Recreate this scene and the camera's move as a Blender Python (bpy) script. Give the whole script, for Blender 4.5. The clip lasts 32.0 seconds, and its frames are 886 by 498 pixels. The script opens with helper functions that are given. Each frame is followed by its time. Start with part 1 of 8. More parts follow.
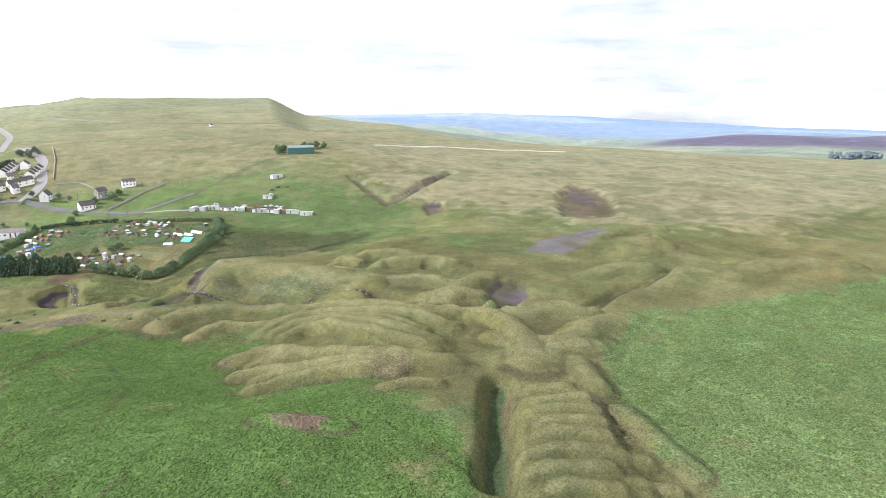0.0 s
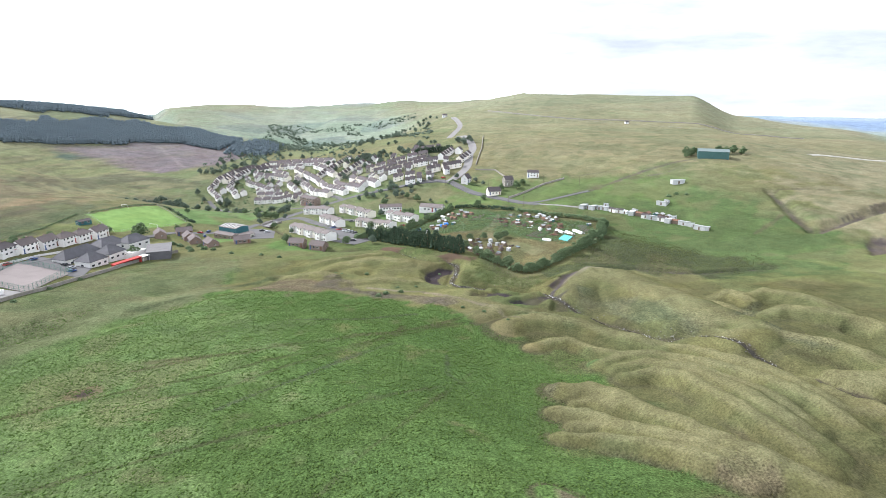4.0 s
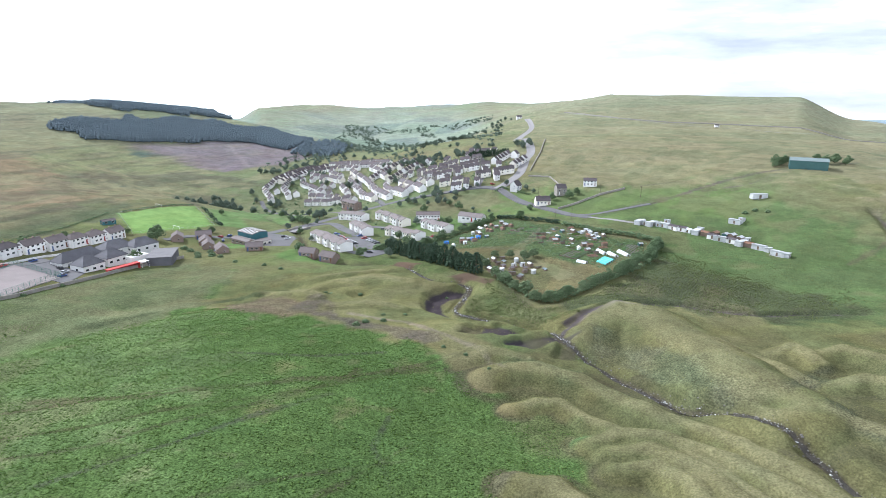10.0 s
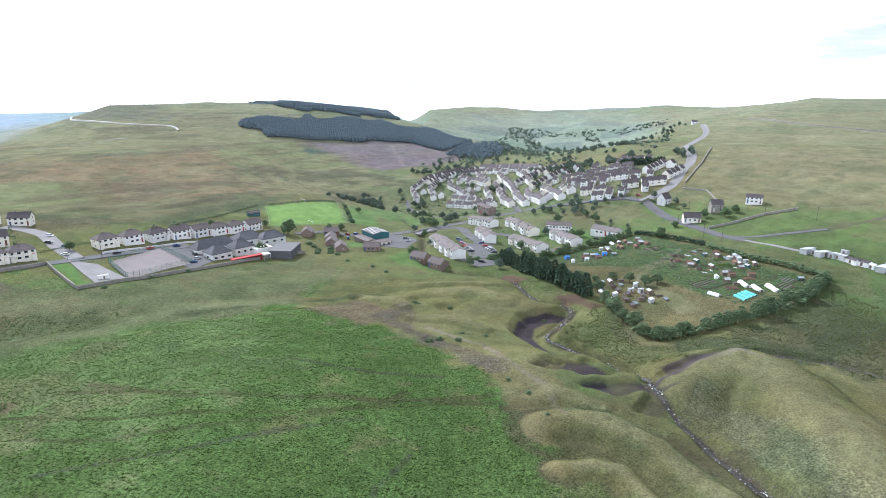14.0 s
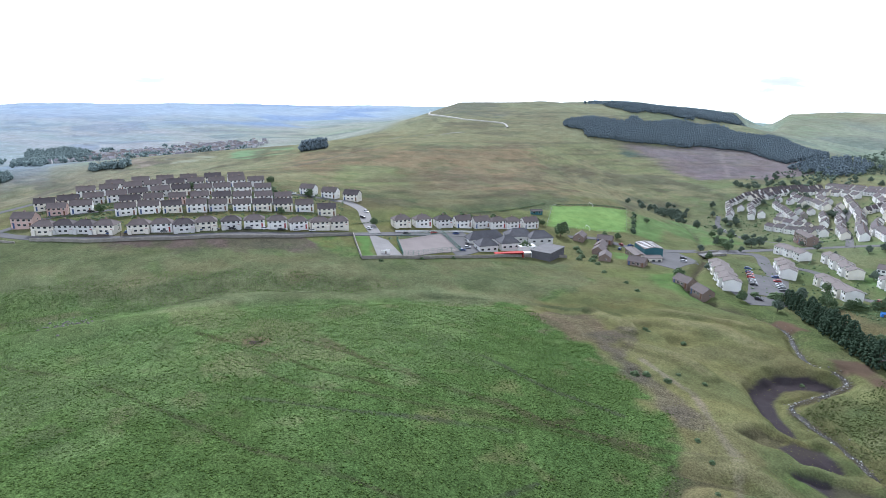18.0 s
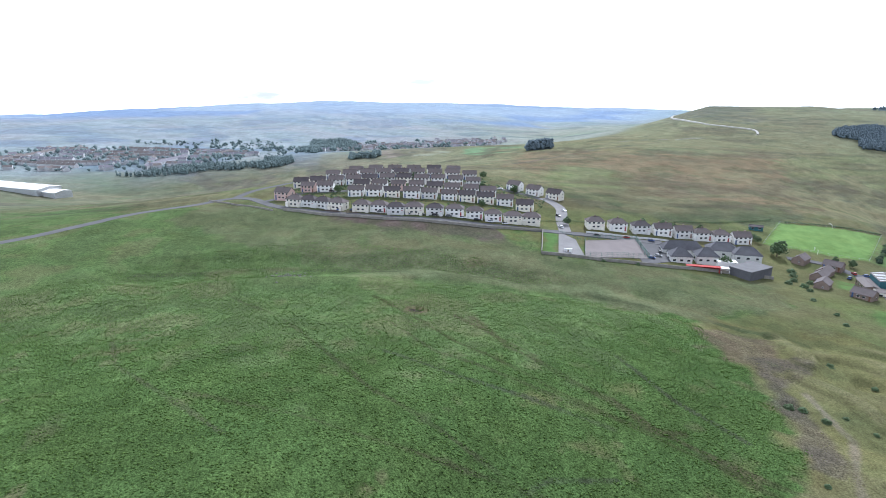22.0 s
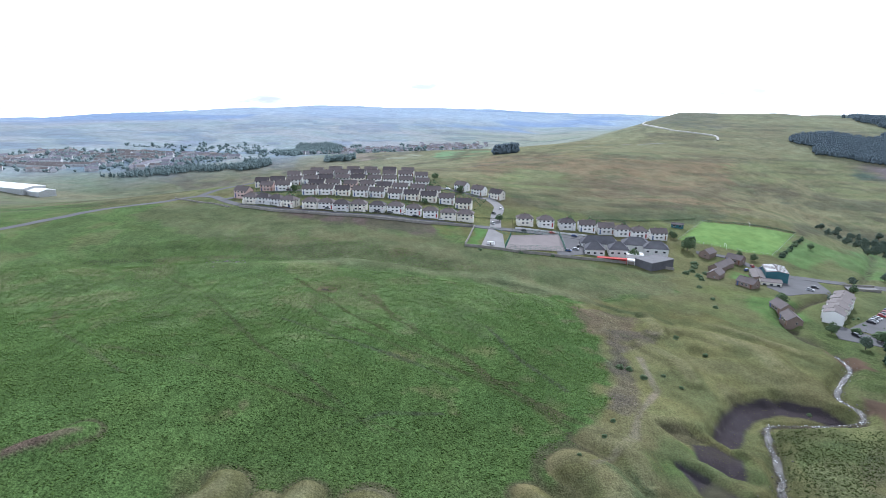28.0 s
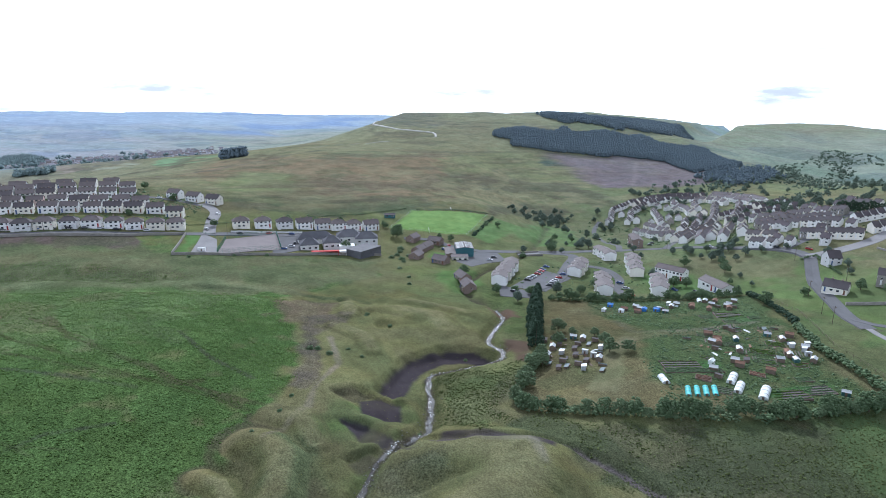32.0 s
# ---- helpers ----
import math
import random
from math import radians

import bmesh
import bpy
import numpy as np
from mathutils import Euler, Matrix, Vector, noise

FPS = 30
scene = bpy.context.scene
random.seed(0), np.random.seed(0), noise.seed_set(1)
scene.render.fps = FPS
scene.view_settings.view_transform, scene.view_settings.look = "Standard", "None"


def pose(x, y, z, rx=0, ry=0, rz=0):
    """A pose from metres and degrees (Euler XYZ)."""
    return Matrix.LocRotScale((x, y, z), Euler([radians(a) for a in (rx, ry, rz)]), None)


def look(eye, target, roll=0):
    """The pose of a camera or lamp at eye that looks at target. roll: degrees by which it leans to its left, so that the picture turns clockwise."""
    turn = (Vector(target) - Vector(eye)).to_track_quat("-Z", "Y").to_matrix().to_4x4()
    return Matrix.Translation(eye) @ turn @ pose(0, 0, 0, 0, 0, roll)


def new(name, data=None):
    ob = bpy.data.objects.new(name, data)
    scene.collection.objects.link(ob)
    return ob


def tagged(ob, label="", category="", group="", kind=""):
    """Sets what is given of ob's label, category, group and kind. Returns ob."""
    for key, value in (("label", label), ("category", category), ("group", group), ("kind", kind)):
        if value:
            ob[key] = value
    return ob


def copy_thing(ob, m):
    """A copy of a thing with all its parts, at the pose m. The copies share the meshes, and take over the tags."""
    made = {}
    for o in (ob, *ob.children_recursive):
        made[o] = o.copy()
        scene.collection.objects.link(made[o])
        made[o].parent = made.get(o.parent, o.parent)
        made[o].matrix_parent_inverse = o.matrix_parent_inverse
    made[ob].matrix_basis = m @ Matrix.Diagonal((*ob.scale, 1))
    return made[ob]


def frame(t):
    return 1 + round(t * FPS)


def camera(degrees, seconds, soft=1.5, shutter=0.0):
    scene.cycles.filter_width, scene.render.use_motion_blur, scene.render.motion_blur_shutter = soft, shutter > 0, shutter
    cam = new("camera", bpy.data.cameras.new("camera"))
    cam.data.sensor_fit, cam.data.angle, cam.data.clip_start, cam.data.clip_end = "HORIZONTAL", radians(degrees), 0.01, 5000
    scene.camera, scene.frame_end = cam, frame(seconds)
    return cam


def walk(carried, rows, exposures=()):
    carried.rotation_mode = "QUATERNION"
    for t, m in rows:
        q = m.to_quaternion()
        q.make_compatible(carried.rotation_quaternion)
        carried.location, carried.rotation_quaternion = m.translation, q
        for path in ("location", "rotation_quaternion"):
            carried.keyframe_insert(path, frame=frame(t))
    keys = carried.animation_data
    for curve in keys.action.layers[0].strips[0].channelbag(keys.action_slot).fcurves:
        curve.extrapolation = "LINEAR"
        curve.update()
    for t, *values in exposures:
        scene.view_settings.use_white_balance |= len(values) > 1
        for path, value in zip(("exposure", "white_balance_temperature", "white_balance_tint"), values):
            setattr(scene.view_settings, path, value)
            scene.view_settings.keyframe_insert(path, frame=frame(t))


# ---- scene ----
cam = camera(73.43, 32.0, soft=0.5)
PATH = [
    (0.0, (-31.39, -37.82, 78.28), (28.46, 37.85, 51.99), 0.56),
    (0.5, (-28.87, -34.44, 78.07), (30.98, 41.22, 51.74), 0.59),
    (1.0, (-26.40, -30.96, 77.86), (33.51, 44.64, 51.50), 0.62),
    (1.5, (-24.07, -27.61, 77.69), (35.80, 48.00, 51.23), 0.64),
    (2.0, (-21.73, -24.37, 77.54), (22.23, 61.38, 50.82), 0.36),
    (2.5, (-18.69, -21.23, 77.38), (-8.36, 74.44, 50.19), 0.52),
    (3.0, (-15.20, -18.00, 77.20), (-15.24, 78.19, 49.86), 0.54),
    (3.5, (-11.92, -14.54, 77.01), (-12.51, 81.66, 49.71), 0.53),
    (5.5, (0.00, 0.00, 76.25), (0.00, 96.29, 49.25), 0.47),
    (6.0, (2.76, 3.61, 76.07), (2.89, 99.90, 49.11), 0.52),
    (6.5, (5.47, 7.13, 75.90), (5.82, 103.43, 48.94), 0.55),
    (7.0, (8.24, 10.66, 75.71), (6.30, 106.95, 48.80), 0.50),
    (7.5, (11.13, 14.25, 75.51), (6.95, 110.46, 48.57), 0.51),
    (8.0, (14.07, 17.90, 75.27), (8.10, 114.01, 48.29), 0.50),
    (8.5, (16.93, 21.58, 75.03), (10.14, 117.63, 48.04), 0.49),
    (9.0, (19.80, 25.16, 74.77), (11.67, 121.09, 47.75), 0.49),
    (9.5, (22.61, 28.65, 74.46), (11.37, 124.26, 47.41), 0.43),
    (10.0, (25.54, 32.14, 74.15), (10.22, 127.18, 47.07), 0.41),
    (10.5, (28.33, 35.64, 73.85), (8.42, 129.82, 46.74), 0.35),
    (11.0, (31.12, 39.04, 73.58), (4.47, 131.53, 46.46), 0.39),
    (11.5, (33.89, 42.31, 73.36), (0.77, 132.68, 46.25), 0.40),
    (12.0, (36.64, 45.55, 73.19), (-0.09, 134.54, 46.18), 0.42),
    (12.5, (39.29, 48.79, 73.08), (0.70, 137.02, 46.13), 0.46),
    (13.0, (42.09, 52.12, 73.09), (1.95, 139.67, 46.21), 0.46),
    (13.5, (45.04, 55.55, 73.27), (3.90, 142.65, 46.40), 0.36),
    (15.5, (57.87, 69.56, 74.88), (-1.83, 145.06, 47.78), 0.41),
    (16.0, (61.28, 72.86, 75.42), (-9.86, 137.66, 48.20), 0.64),
    (16.5, (64.35, 75.85, 76.04), (-10.61, 136.20, 48.86), 0.58),
    (17.0, (67.28, 78.58, 76.63), (-10.43, 135.28, 49.33), 0.47),
    (17.5, (70.15, 81.17, 77.11), (-9.52, 135.04, 49.71), 0.45),
    (18.0, (73.07, 83.77, 77.46), (-8.34, 134.96, 50.05), 0.39),
    (18.5, (76.04, 86.45, 77.68), (-6.24, 136.25, 50.30), 0.37),
    (19.0, (79.03, 89.20, 77.81), (-3.71, 138.28, 50.52), 0.37),
    (19.5, (81.81, 91.89, 77.87), (-1.17, 140.60, 50.63), 0.37),
    (20.0, (84.31, 94.34, 77.86), (0.67, 141.94, 50.70), 0.40),
    (20.5, (86.72, 96.67, 77.81), (-1.17, 135.86, 50.60), 0.48),
    (21.0, (89.45, 99.17, 77.77), (-3.33, 124.54, 50.43), 0.42),
    (21.5, (92.45, 101.87, 77.77), (-2.06, 119.67, 50.38), 0.45),
    (22.0, (95.65, 104.57, 77.84), (0.59, 119.14, 50.43), 0.39),
    (22.5, (98.90, 107.15, 77.96), (3.51, 119.39, 50.55), 0.41),
    (23.0, (102.15, 109.76, 78.12), (6.54, 120.20, 50.74), 0.46),
    (23.5, (105.38, 112.46, 78.31), (9.59, 121.48, 51.05), 0.46),
    (24.0, (108.57, 115.09, 78.52), (12.66, 123.13, 51.39), 0.52),
    (24.5, (111.74, 117.71, 78.76), (15.72, 124.79, 51.76), 0.56),
    (26.5, (124.35, 128.85, 79.78), (28.09, 133.29, 53.06), 0.64),
    (27.0, (127.57, 131.71, 80.03), (31.47, 138.89, 53.32), 0.69),
    (27.5, (130.77, 134.50, 80.25), (34.96, 144.78, 53.53), 0.64),
    (28.0, (134.11, 137.26, 80.42), (38.83, 151.83, 53.76), 0.66),
    (28.5, (137.22, 139.83, 80.59), (43.01, 160.41, 54.11), 0.67),
    (29.0, (140.24, 142.19, 80.76), (47.08, 167.21, 54.39), 0.75),
    (29.5, (143.21, 144.52, 80.95), (50.78, 172.22, 54.69), 0.80),
    (30.0, (146.27, 147.10, 81.11), (54.14, 175.88, 54.96), 0.82),
    (30.5, (149.34, 150.12, 81.25), (58.09, 181.67, 55.19), 0.72),
    (31.0, (152.40, 153.23, 81.35), (63.30, 190.45, 55.36), 0.70),
    (31.5, (155.52, 156.10, 81.44), (68.99, 198.97, 55.44), 0.68),
    (32.0, (158.65, 158.93, 81.49), (76.72, 210.04, 55.49), 0.57),
]
walk(cam, [(t, look(eye, target, roll)) for t, eye, target, roll in PATH],
     exposures=[(0, 0.84, 6300, 10), (3.5, 0.78, 6160, 10), (7, 0.72, 5880, 10), (13, 0.61, 5720, 10), (19, 0.35, 5580, 10), (24.5, 0.37, 5560, 10), (28, 0.30, 5500, 10), (32, 0.11, 5380, 10)])

# ---- world and sun ----
SUN_AZ, SUN_EL = 60.0, 38.0
world = bpy.data.worlds.new("world")
scene.world = world
world.use_nodes = True
wn, wl = world.node_tree.nodes, world.node_tree.links
wn.clear()
w_out = wn.new("ShaderNodeOutputWorld")
w_bg = wn.new("ShaderNodeBackground")
sky = wn.new("ShaderNodeTexSky")
sky.sky_type, sky.sun_disc = "NISHITA", False
sky.sun_elevation, sky.sun_rotation = radians(SUN_EL), radians(-SUN_AZ)
sky.air_density, sky.dust_density, sky.ozone_density = 1.0, 2.5, 1.0
w_co = wn.new("ShaderNodeTexCoord")
# the sky is drawn a little lower than level, so that it reaches behind the hills
w_low = wn.new("ShaderNodeVectorMath")
w_low.operation = "ADD"
w_low.inputs[1].default_value = (0, 0, 0.09)
wl.new(w_co.outputs["Generated"], w_low.inputs[0])
wl.new(w_low.outputs[0], sky.inputs["Vector"])
w_map = wn.new("ShaderNodeMapping")
w_map.inputs["Scale"].default_value = (1.3, 1.3, 7.0)
wl.new(w_low.outputs[0], w_map.inputs["Vector"])
w_cl = wn.new("ShaderNodeTexNoise")
w_cl.inputs["Scale"].default_value, w_cl.inputs["Detail"].default_value, w_cl.inputs["Roughness"].default_value = 2.6, 8.0, 0.58
wl.new(w_map.outputs[0], w_cl.inputs["Vector"])
w_ramp = wn.new("ShaderNodeValToRGB")
w_ramp.color_ramp.elements[0].position, w_ramp.color_ramp.elements[0].color = 0.30, (0.205, 0.215, 0.24, 1)
w_ramp.color_ramp.elements[1].position, w_ramp.color_ramp.elements[1].color = 0.66, (1.08, 1.10, 1.14, 1)
w_step = w_ramp.color_ramp.elements.new(0.53)
w_step.color = (0.37, 0.38, 0.40, 1)
w_scale = wn.new("ShaderNodeMix")
w_scale.data_type, w_scale.blend_type = "RGBA", "MULTIPLY"
w_scale.inputs[0].default_value = 1.0
w_scale.inputs[7].default_value = (0.1, 0.1, 0.1, 1)
wl.new(sky.outputs[0], w_scale.inputs[6])
# cloud gathers over the eastern hills and thins to white haze elsewhere
w_dir = wn.new("ShaderNodeVectorMath")
w_dir.operation = "DOT_PRODUCT"
w_dir.inputs[1].default_value = (0.80, 0.60, 0.0)
wl.new(w_co.outputs["Generated"], w_dir.inputs[0])
w_east = wn.new("ShaderNodeMapRange")
w_east.inputs["From Min"].default_value, w_east.inputs["From Max"].default_value = 0.35, 0.95
w_east.inputs["To Min"].default_value, w_east.inputs["To Max"].default_value = 0.20, 0.0
wl.new(w_dir.outputs["Value"], w_east.inputs["Value"])
w_thin = wn.new("ShaderNodeMath")
w_thin.operation = "ADD"
wl.new(w_cl.outputs["Fac"], w_thin.inputs[0])
wl.new(w_east.outputs[0], w_thin.inputs[1])
wl.new(w_thin.outputs[0], w_ramp.inputs["Fac"])
w_mix = wn.new("ShaderNodeMix")
w_mix.data_type = "RGBA"
w_mix.inputs[0].default_value = 0.9
wl.new(w_scale.outputs[2], w_mix.inputs[6])
wl.new(w_ramp.outputs[0], w_mix.inputs[7])
w_sep = wn.new("ShaderNodeSeparateXYZ")
wl.new(w_co.outputs["Generated"], w_sep.inputs[0])
w_band = wn.new("ShaderNodeMapRange")
w_band.inputs["From Min"].default_value, w_band.inputs["From Max"].default_value = 0.12, 0.65
w_band.inputs["To Min"].default_value, w_band.inputs["To Max"].default_value = 1.45, 0.55
wl.new(w_sep.outputs[2], w_band.inputs["Value"])
w_hor = wn.new("ShaderNodeVectorMath")
w_hor.operation = "SCALE"
wl.new(w_mix.outputs[2], w_hor.inputs[0])
wl.new(w_band.outputs[0], w_hor.inputs["Scale"])
wl.new(w_hor.outputs[0], w_bg.inputs["Color"])
w_bg.inputs["Strength"].default_value = 1.25
wl.new(w_bg.outputs[0], w_out.inputs["Surface"])

sun_data = bpy.data.lights.new("sun", "SUN")
sun_data.energy, sun_data.angle, sun_data.color = 3.5, radians(3.0), (1.0, 0.965, 0.91)
sun = new("sun", sun_data)
sun_at = Vector((-math.sin(radians(SUN_AZ)) * math.cos(radians(SUN_EL)), math.cos(radians(SUN_AZ)) * math.cos(radians(SUN_EL)), math.sin(radians(SUN_EL))))
sun.matrix_world = look(sun_at * 900, (0, 0, 0))

# ---- materials ----
def mat(name, rgb, rough=0.85, vary=0.25, size=3.0, bump=0.0, grain=None, metal=0.0, spec=0.25, per_object=0.0, island=0.0):
    """A surface with two scales of uneven colour and fine relief; size in metres."""
    m = bpy.data.materials.new(name)
    m.use_nodes = True
    n, k = m.node_tree.nodes, m.node_tree.links
    b = n["Principled BSDF"]
    b.inputs["Roughness"].default_value, b.inputs["Metallic"].default_value = rough, metal
    b.inputs["Specular IOR Level"].default_value = spec
    geo = n.new("ShaderNodeNewGeometry")
    big, small = n.new("ShaderNodeTexNoise"), n.new("ShaderNodeTexNoise")
    for t, s, det in ((big, 1.0 / size, 3.0), (small, 6.0 / (grain or size), 5.0)):
        t.inputs["Scale"].default_value, t.inputs["Detail"].default_value = s, det
        k.new(geo.outputs["Position"], t.inputs["Vector"])
    add = n.new("ShaderNodeMath")
    add.operation = "ADD"
    k.new(big.outputs["Fac"], add.inputs[0])
    k.new(small.outputs["Fac"], add.inputs[1])
    last = add.outputs[0]
    if per_object or island:
        rnd = n.new("ShaderNodeObjectInfo").outputs["Random"] if per_object else geo.outputs["Random Per Island"]
        mul = n.new("ShaderNodeMath")
        mul.operation = "MULTIPLY_ADD"
        mul.inputs[1].default_value = per_object or island
        k.new(rnd, mul.inputs[0])
        k.new(last, mul.inputs[2])
        last = mul.outputs[0]
    ramp = n.new("ShaderNodeMapRange")
    lo, hi = 0.65, 1.35 + (per_object or island)
    ramp.inputs["From Min"].default_value, ramp.inputs["From Max"].default_value = lo, hi
    ramp.inputs["To Min"].default_value, ramp.inputs["To Max"].default_value = 1 - vary, 1 + vary
    k.new(last, ramp.inputs["Value"])
    mix = n.new("ShaderNodeVectorMath")
    mix.operation = "SCALE"
    mix.inputs[0].default_value = rgb
    k.new(ramp.outputs[0], mix.inputs["Scale"])
    k.new(mix.outputs[0], b.inputs["Base Color"])
    if bump:
        bp = n.new("ShaderNodeBump")
        bp.inputs["Strength"].default_value, bp.inputs["Distance"].default_value = min(bump, 1.0), 0.25 * (grain or size)
        k.new(small.outputs["Fac"], bp.inputs["Height"])
        k.new(bp.outputs[0], b.inputs["Normal"])
    return m


def cover_mat():
    """The land's plants and soil: colour from the sheet's cover map, broken up by tufts and patches."""
    m = bpy.data.materials.new("land_cover")
    m.use_nodes = True
    n, k = m.node_tree.nodes, m.node_tree.links
    b = n["Principled BSDF"]
    b.inputs["Roughness"].default_value, b.inputs["Specular IOR Level"].default_value = 1.0, 0.0
    geo, att = n.new("ShaderNodeNewGeometry"), n.new("ShaderNodeAttribute")
    att.attribute_name = "cover"
    tuft = n.new("ShaderNodeAttribute")
    tuft.attribute_name = "tuft"
    total = None
    for size, det, lo, hi in ((60.0, 4.0, 0.88, 1.12), (7.0, 6.0, 0.86, 1.14), (1.7, 5.0, 0.74, 1.26), (0.5, 4.0, 0.35, 1.65)):
        t, r = n.new("ShaderNodeTexNoise"), n.new("ShaderNodeMapRange")
        t.inputs["Scale"].default_value, t.inputs["Detail"].default_value, t.inputs["Roughness"].default_value = 1 / size, det, 0.6
        k.new(geo.outputs["Position"], t.inputs["Vector"])
        r.inputs["From Min"].default_value, r.inputs["From Max"].default_value = 0.3, 0.7
        r.inputs["To Min"].default_value, r.inputs["To Max"].default_value = lo, hi
        k.new(t.outputs["Fac"], r.inputs["Value"])
        out = r.outputs[0]
        if size < 2:
            fine = t
            mx = n.new("ShaderNodeMix")
            mx.data_type = "FLOAT"
            mx.inputs[2].default_value = 1.0
            k.new(tuft.outputs["Fac"], mx.inputs[0])
            k.new(out, mx.inputs[3])
            out = mx.outputs[0]
        if total is None:
            total = out
        else:
            mu = n.new("ShaderNodeMath")
            mu.operation = "MULTIPLY"
            k.new(total, mu.inputs[0])
            k.new(out, mu.inputs[1])
            total = mu.outputs[0]
    # growth runs in thin bands along the contours
    mp, st, sr = n.new("ShaderNodeMapping"), n.new("ShaderNodeTexNoise"), n.new("ShaderNodeMapRange")
    mp.inputs["Scale"].default_value = (1 / 22.0, 1 / 22.0, 1 / 1.6)
    k.new(geo.outputs["Position"], mp.inputs["Vector"])
    k.new(mp.outputs[0], st.inputs["Vector"])
    st.inputs["Scale"].default_value, st.inputs["Detail"].default_value, st.inputs["Roughness"].default_value = 1.0, 6.0, 0.62
    sr.inputs["From Min"].default_value, sr.inputs["From Max"].default_value = 0.32, 0.68
    sr.inputs["To Min"].default_value, sr.inputs["To Max"].default_value = 0.86, 1.14
    k.new(st.outputs["Fac"], sr.inputs["Value"])
    mu = n.new("ShaderNodeMath")
    mu.operation = "MULTIPLY"
    k.new(total, mu.inputs[0])
    k.new(sr.outputs[0], mu.inputs[1])
    total = mu.outputs[0]
    sc = n.new("ShaderNodeVectorMath")
    sc.operation = "SCALE"
    k.new(att.outputs["Color"], sc.inputs[0])
    k.new(total, sc.inputs["Scale"])
    hue = n.new("ShaderNodeTexNoise")
    hue.inputs["Scale"].default_value, hue.inputs["Detail"].default_value, hue.inputs["Roughness"].default_value = 1 / 17.0, 8.0, 0.65
    k.new(geo.outputs["Position"], hue.inputs["Vector"])
    hr = n.new("ShaderNodeMapRange")
    hr.inputs["From Min"].default_value, hr.inputs["From Max"].default_value = 0.35, 0.7
    hr.inputs["To Min"].default_value, hr.inputs["To Max"].default_value = 0.0, 0.36
    k.new(hue.outputs["Fac"], hr.inputs["Value"])
    dry = n.new("ShaderNodeMix")
    dry.data_type, dry.blend_type = "RGBA", "MULTIPLY"
    dry.inputs[7].default_value = (1.2, 0.98, 0.9, 1)
    k.new(hr.outputs[0], dry.inputs[0])
    k.new(sc.outputs[0], dry.inputs[6])
    k.new(dry.outputs[2], b.inputs["Base Color"])
    bp = n.new("ShaderNodeBump")
    bp.inputs["Strength"].default_value, bp.inputs["Distance"].default_value = 0.8, 0.45
    k.new(fine.outputs["Fac"], bp.inputs["Height"])
    k.new(bp.outputs[0], b.inputs["Normal"])
    return m


def glass_mat():
    m = bpy.data.materials.new("window_glass")
    m.use_nodes = True
    b = m.node_tree.nodes["Principled BSDF"]
    b.inputs["Base Color"].default_value = (0.03, 0.035, 0.04, 1)
    b.inputs["Roughness"].default_value, b.inputs["Specular IOR Level"].default_value = 0.12, 0.5
    return m


def leafy(m, share):
    """Lets part of the light through, as thin fronds and blades do."""
    n, k = m.node_tree.nodes, m.node_tree.links
    b, out = n["Principled BSDF"], n["Material Output"]
    tr, mx = n.new("ShaderNodeBsdfTranslucent"), n.new("ShaderNodeMixShader")
    k.new(b.inputs["Base Color"].links[0].from_socket, tr.inputs["Color"])
    mx.inputs[0].default_value = share
    k.new(b.outputs[0], mx.inputs[1])
    k.new(tr.outputs[0], mx.inputs[2])
    k.new(mx.outputs[0], out.inputs["Surface"])
    return m


M_COVER = cover_mat()
M_GLASS = glass_mat()
M_TARMAC = mat("worn_tarmac", (0.13, 0.127, 0.132), 0.9, 0.18, 9, 0.2, 0.8, spec=0.1)
M_PAVE = mat("pale_concrete", (0.24, 0.23, 0.23), 0.9, 0.15, 5, 0.1, 0.8, spec=0.1)
M_COURT = mat("red_grey_court", (0.235, 0.205, 0.20), 0.95, 0.14, 7, 0.1, 0.6, spec=0.1)
M_WHITE = mat("white_render", (0.80, 0.785, 0.765), 0.9, 0.10, 4, 0.05, 0.6, per_object=0.12)
M_CREAM = mat("cream_render", (0.76, 0.72, 0.64), 0.9, 0.10, 4, 0.05, 0.6, per_object=0.12)
M_GREYWALL = mat("grey_pebbledash", (0.66, 0.65, 0.64), 0.95, 0.14, 4, 0.3, 0.3, per_object=0.2)
M_PINK = mat("pink_render", (0.58, 0.42, 0.38), 0.9, 0.10, 4, 0.05, 0.6)
M_BRICK = mat("brown_brick", (0.235, 0.178, 0.150), 0.95, 0.18, 3, 0.2, 0.3, per_object=0.2)
M_STONE = mat("rubble_stone", (0.27, 0.25, 0.225), 0.95, 0.28, 2, 0.6, 0.7)
M_ROOFB = mat("brown_tiles", (0.150, 0.126, 0.124), 0.9, 0.22, 3, 0.4, 0.5, per_object=0.35)
M_ROOFG = mat("grey_slates", (0.092, 0.079, 0.083), 0.8, 0.22, 3, 0.4, 0.5, per_object=0.35)
M_ROOFM = mat("mauve_tiles", (0.108, 0.090, 0.097), 0.9, 0.22, 3, 0.4, 0.5, per_object=0.35)
M_ROOFP = mat("pale_concrete_tiles", (0.190, 0.166, 0.160), 0.95, 0.16, 3, 0.4, 0.5, per_object=0.2)
M_UPVC = mat("white_plastic", (0.78, 0.78, 0.78), 0.5, 0.04, 2)
M_DOORS = [mat("door_" + n, c, 0.6, 0.08, 1) for n, c in (("white", (0.7, 0.7, 0.7)), ("brown", (0.16, 0.08, 0.05)), ("blue", (0.06, 0.10, 0.22)), ("red", (0.30, 0.04, 0.04)))]
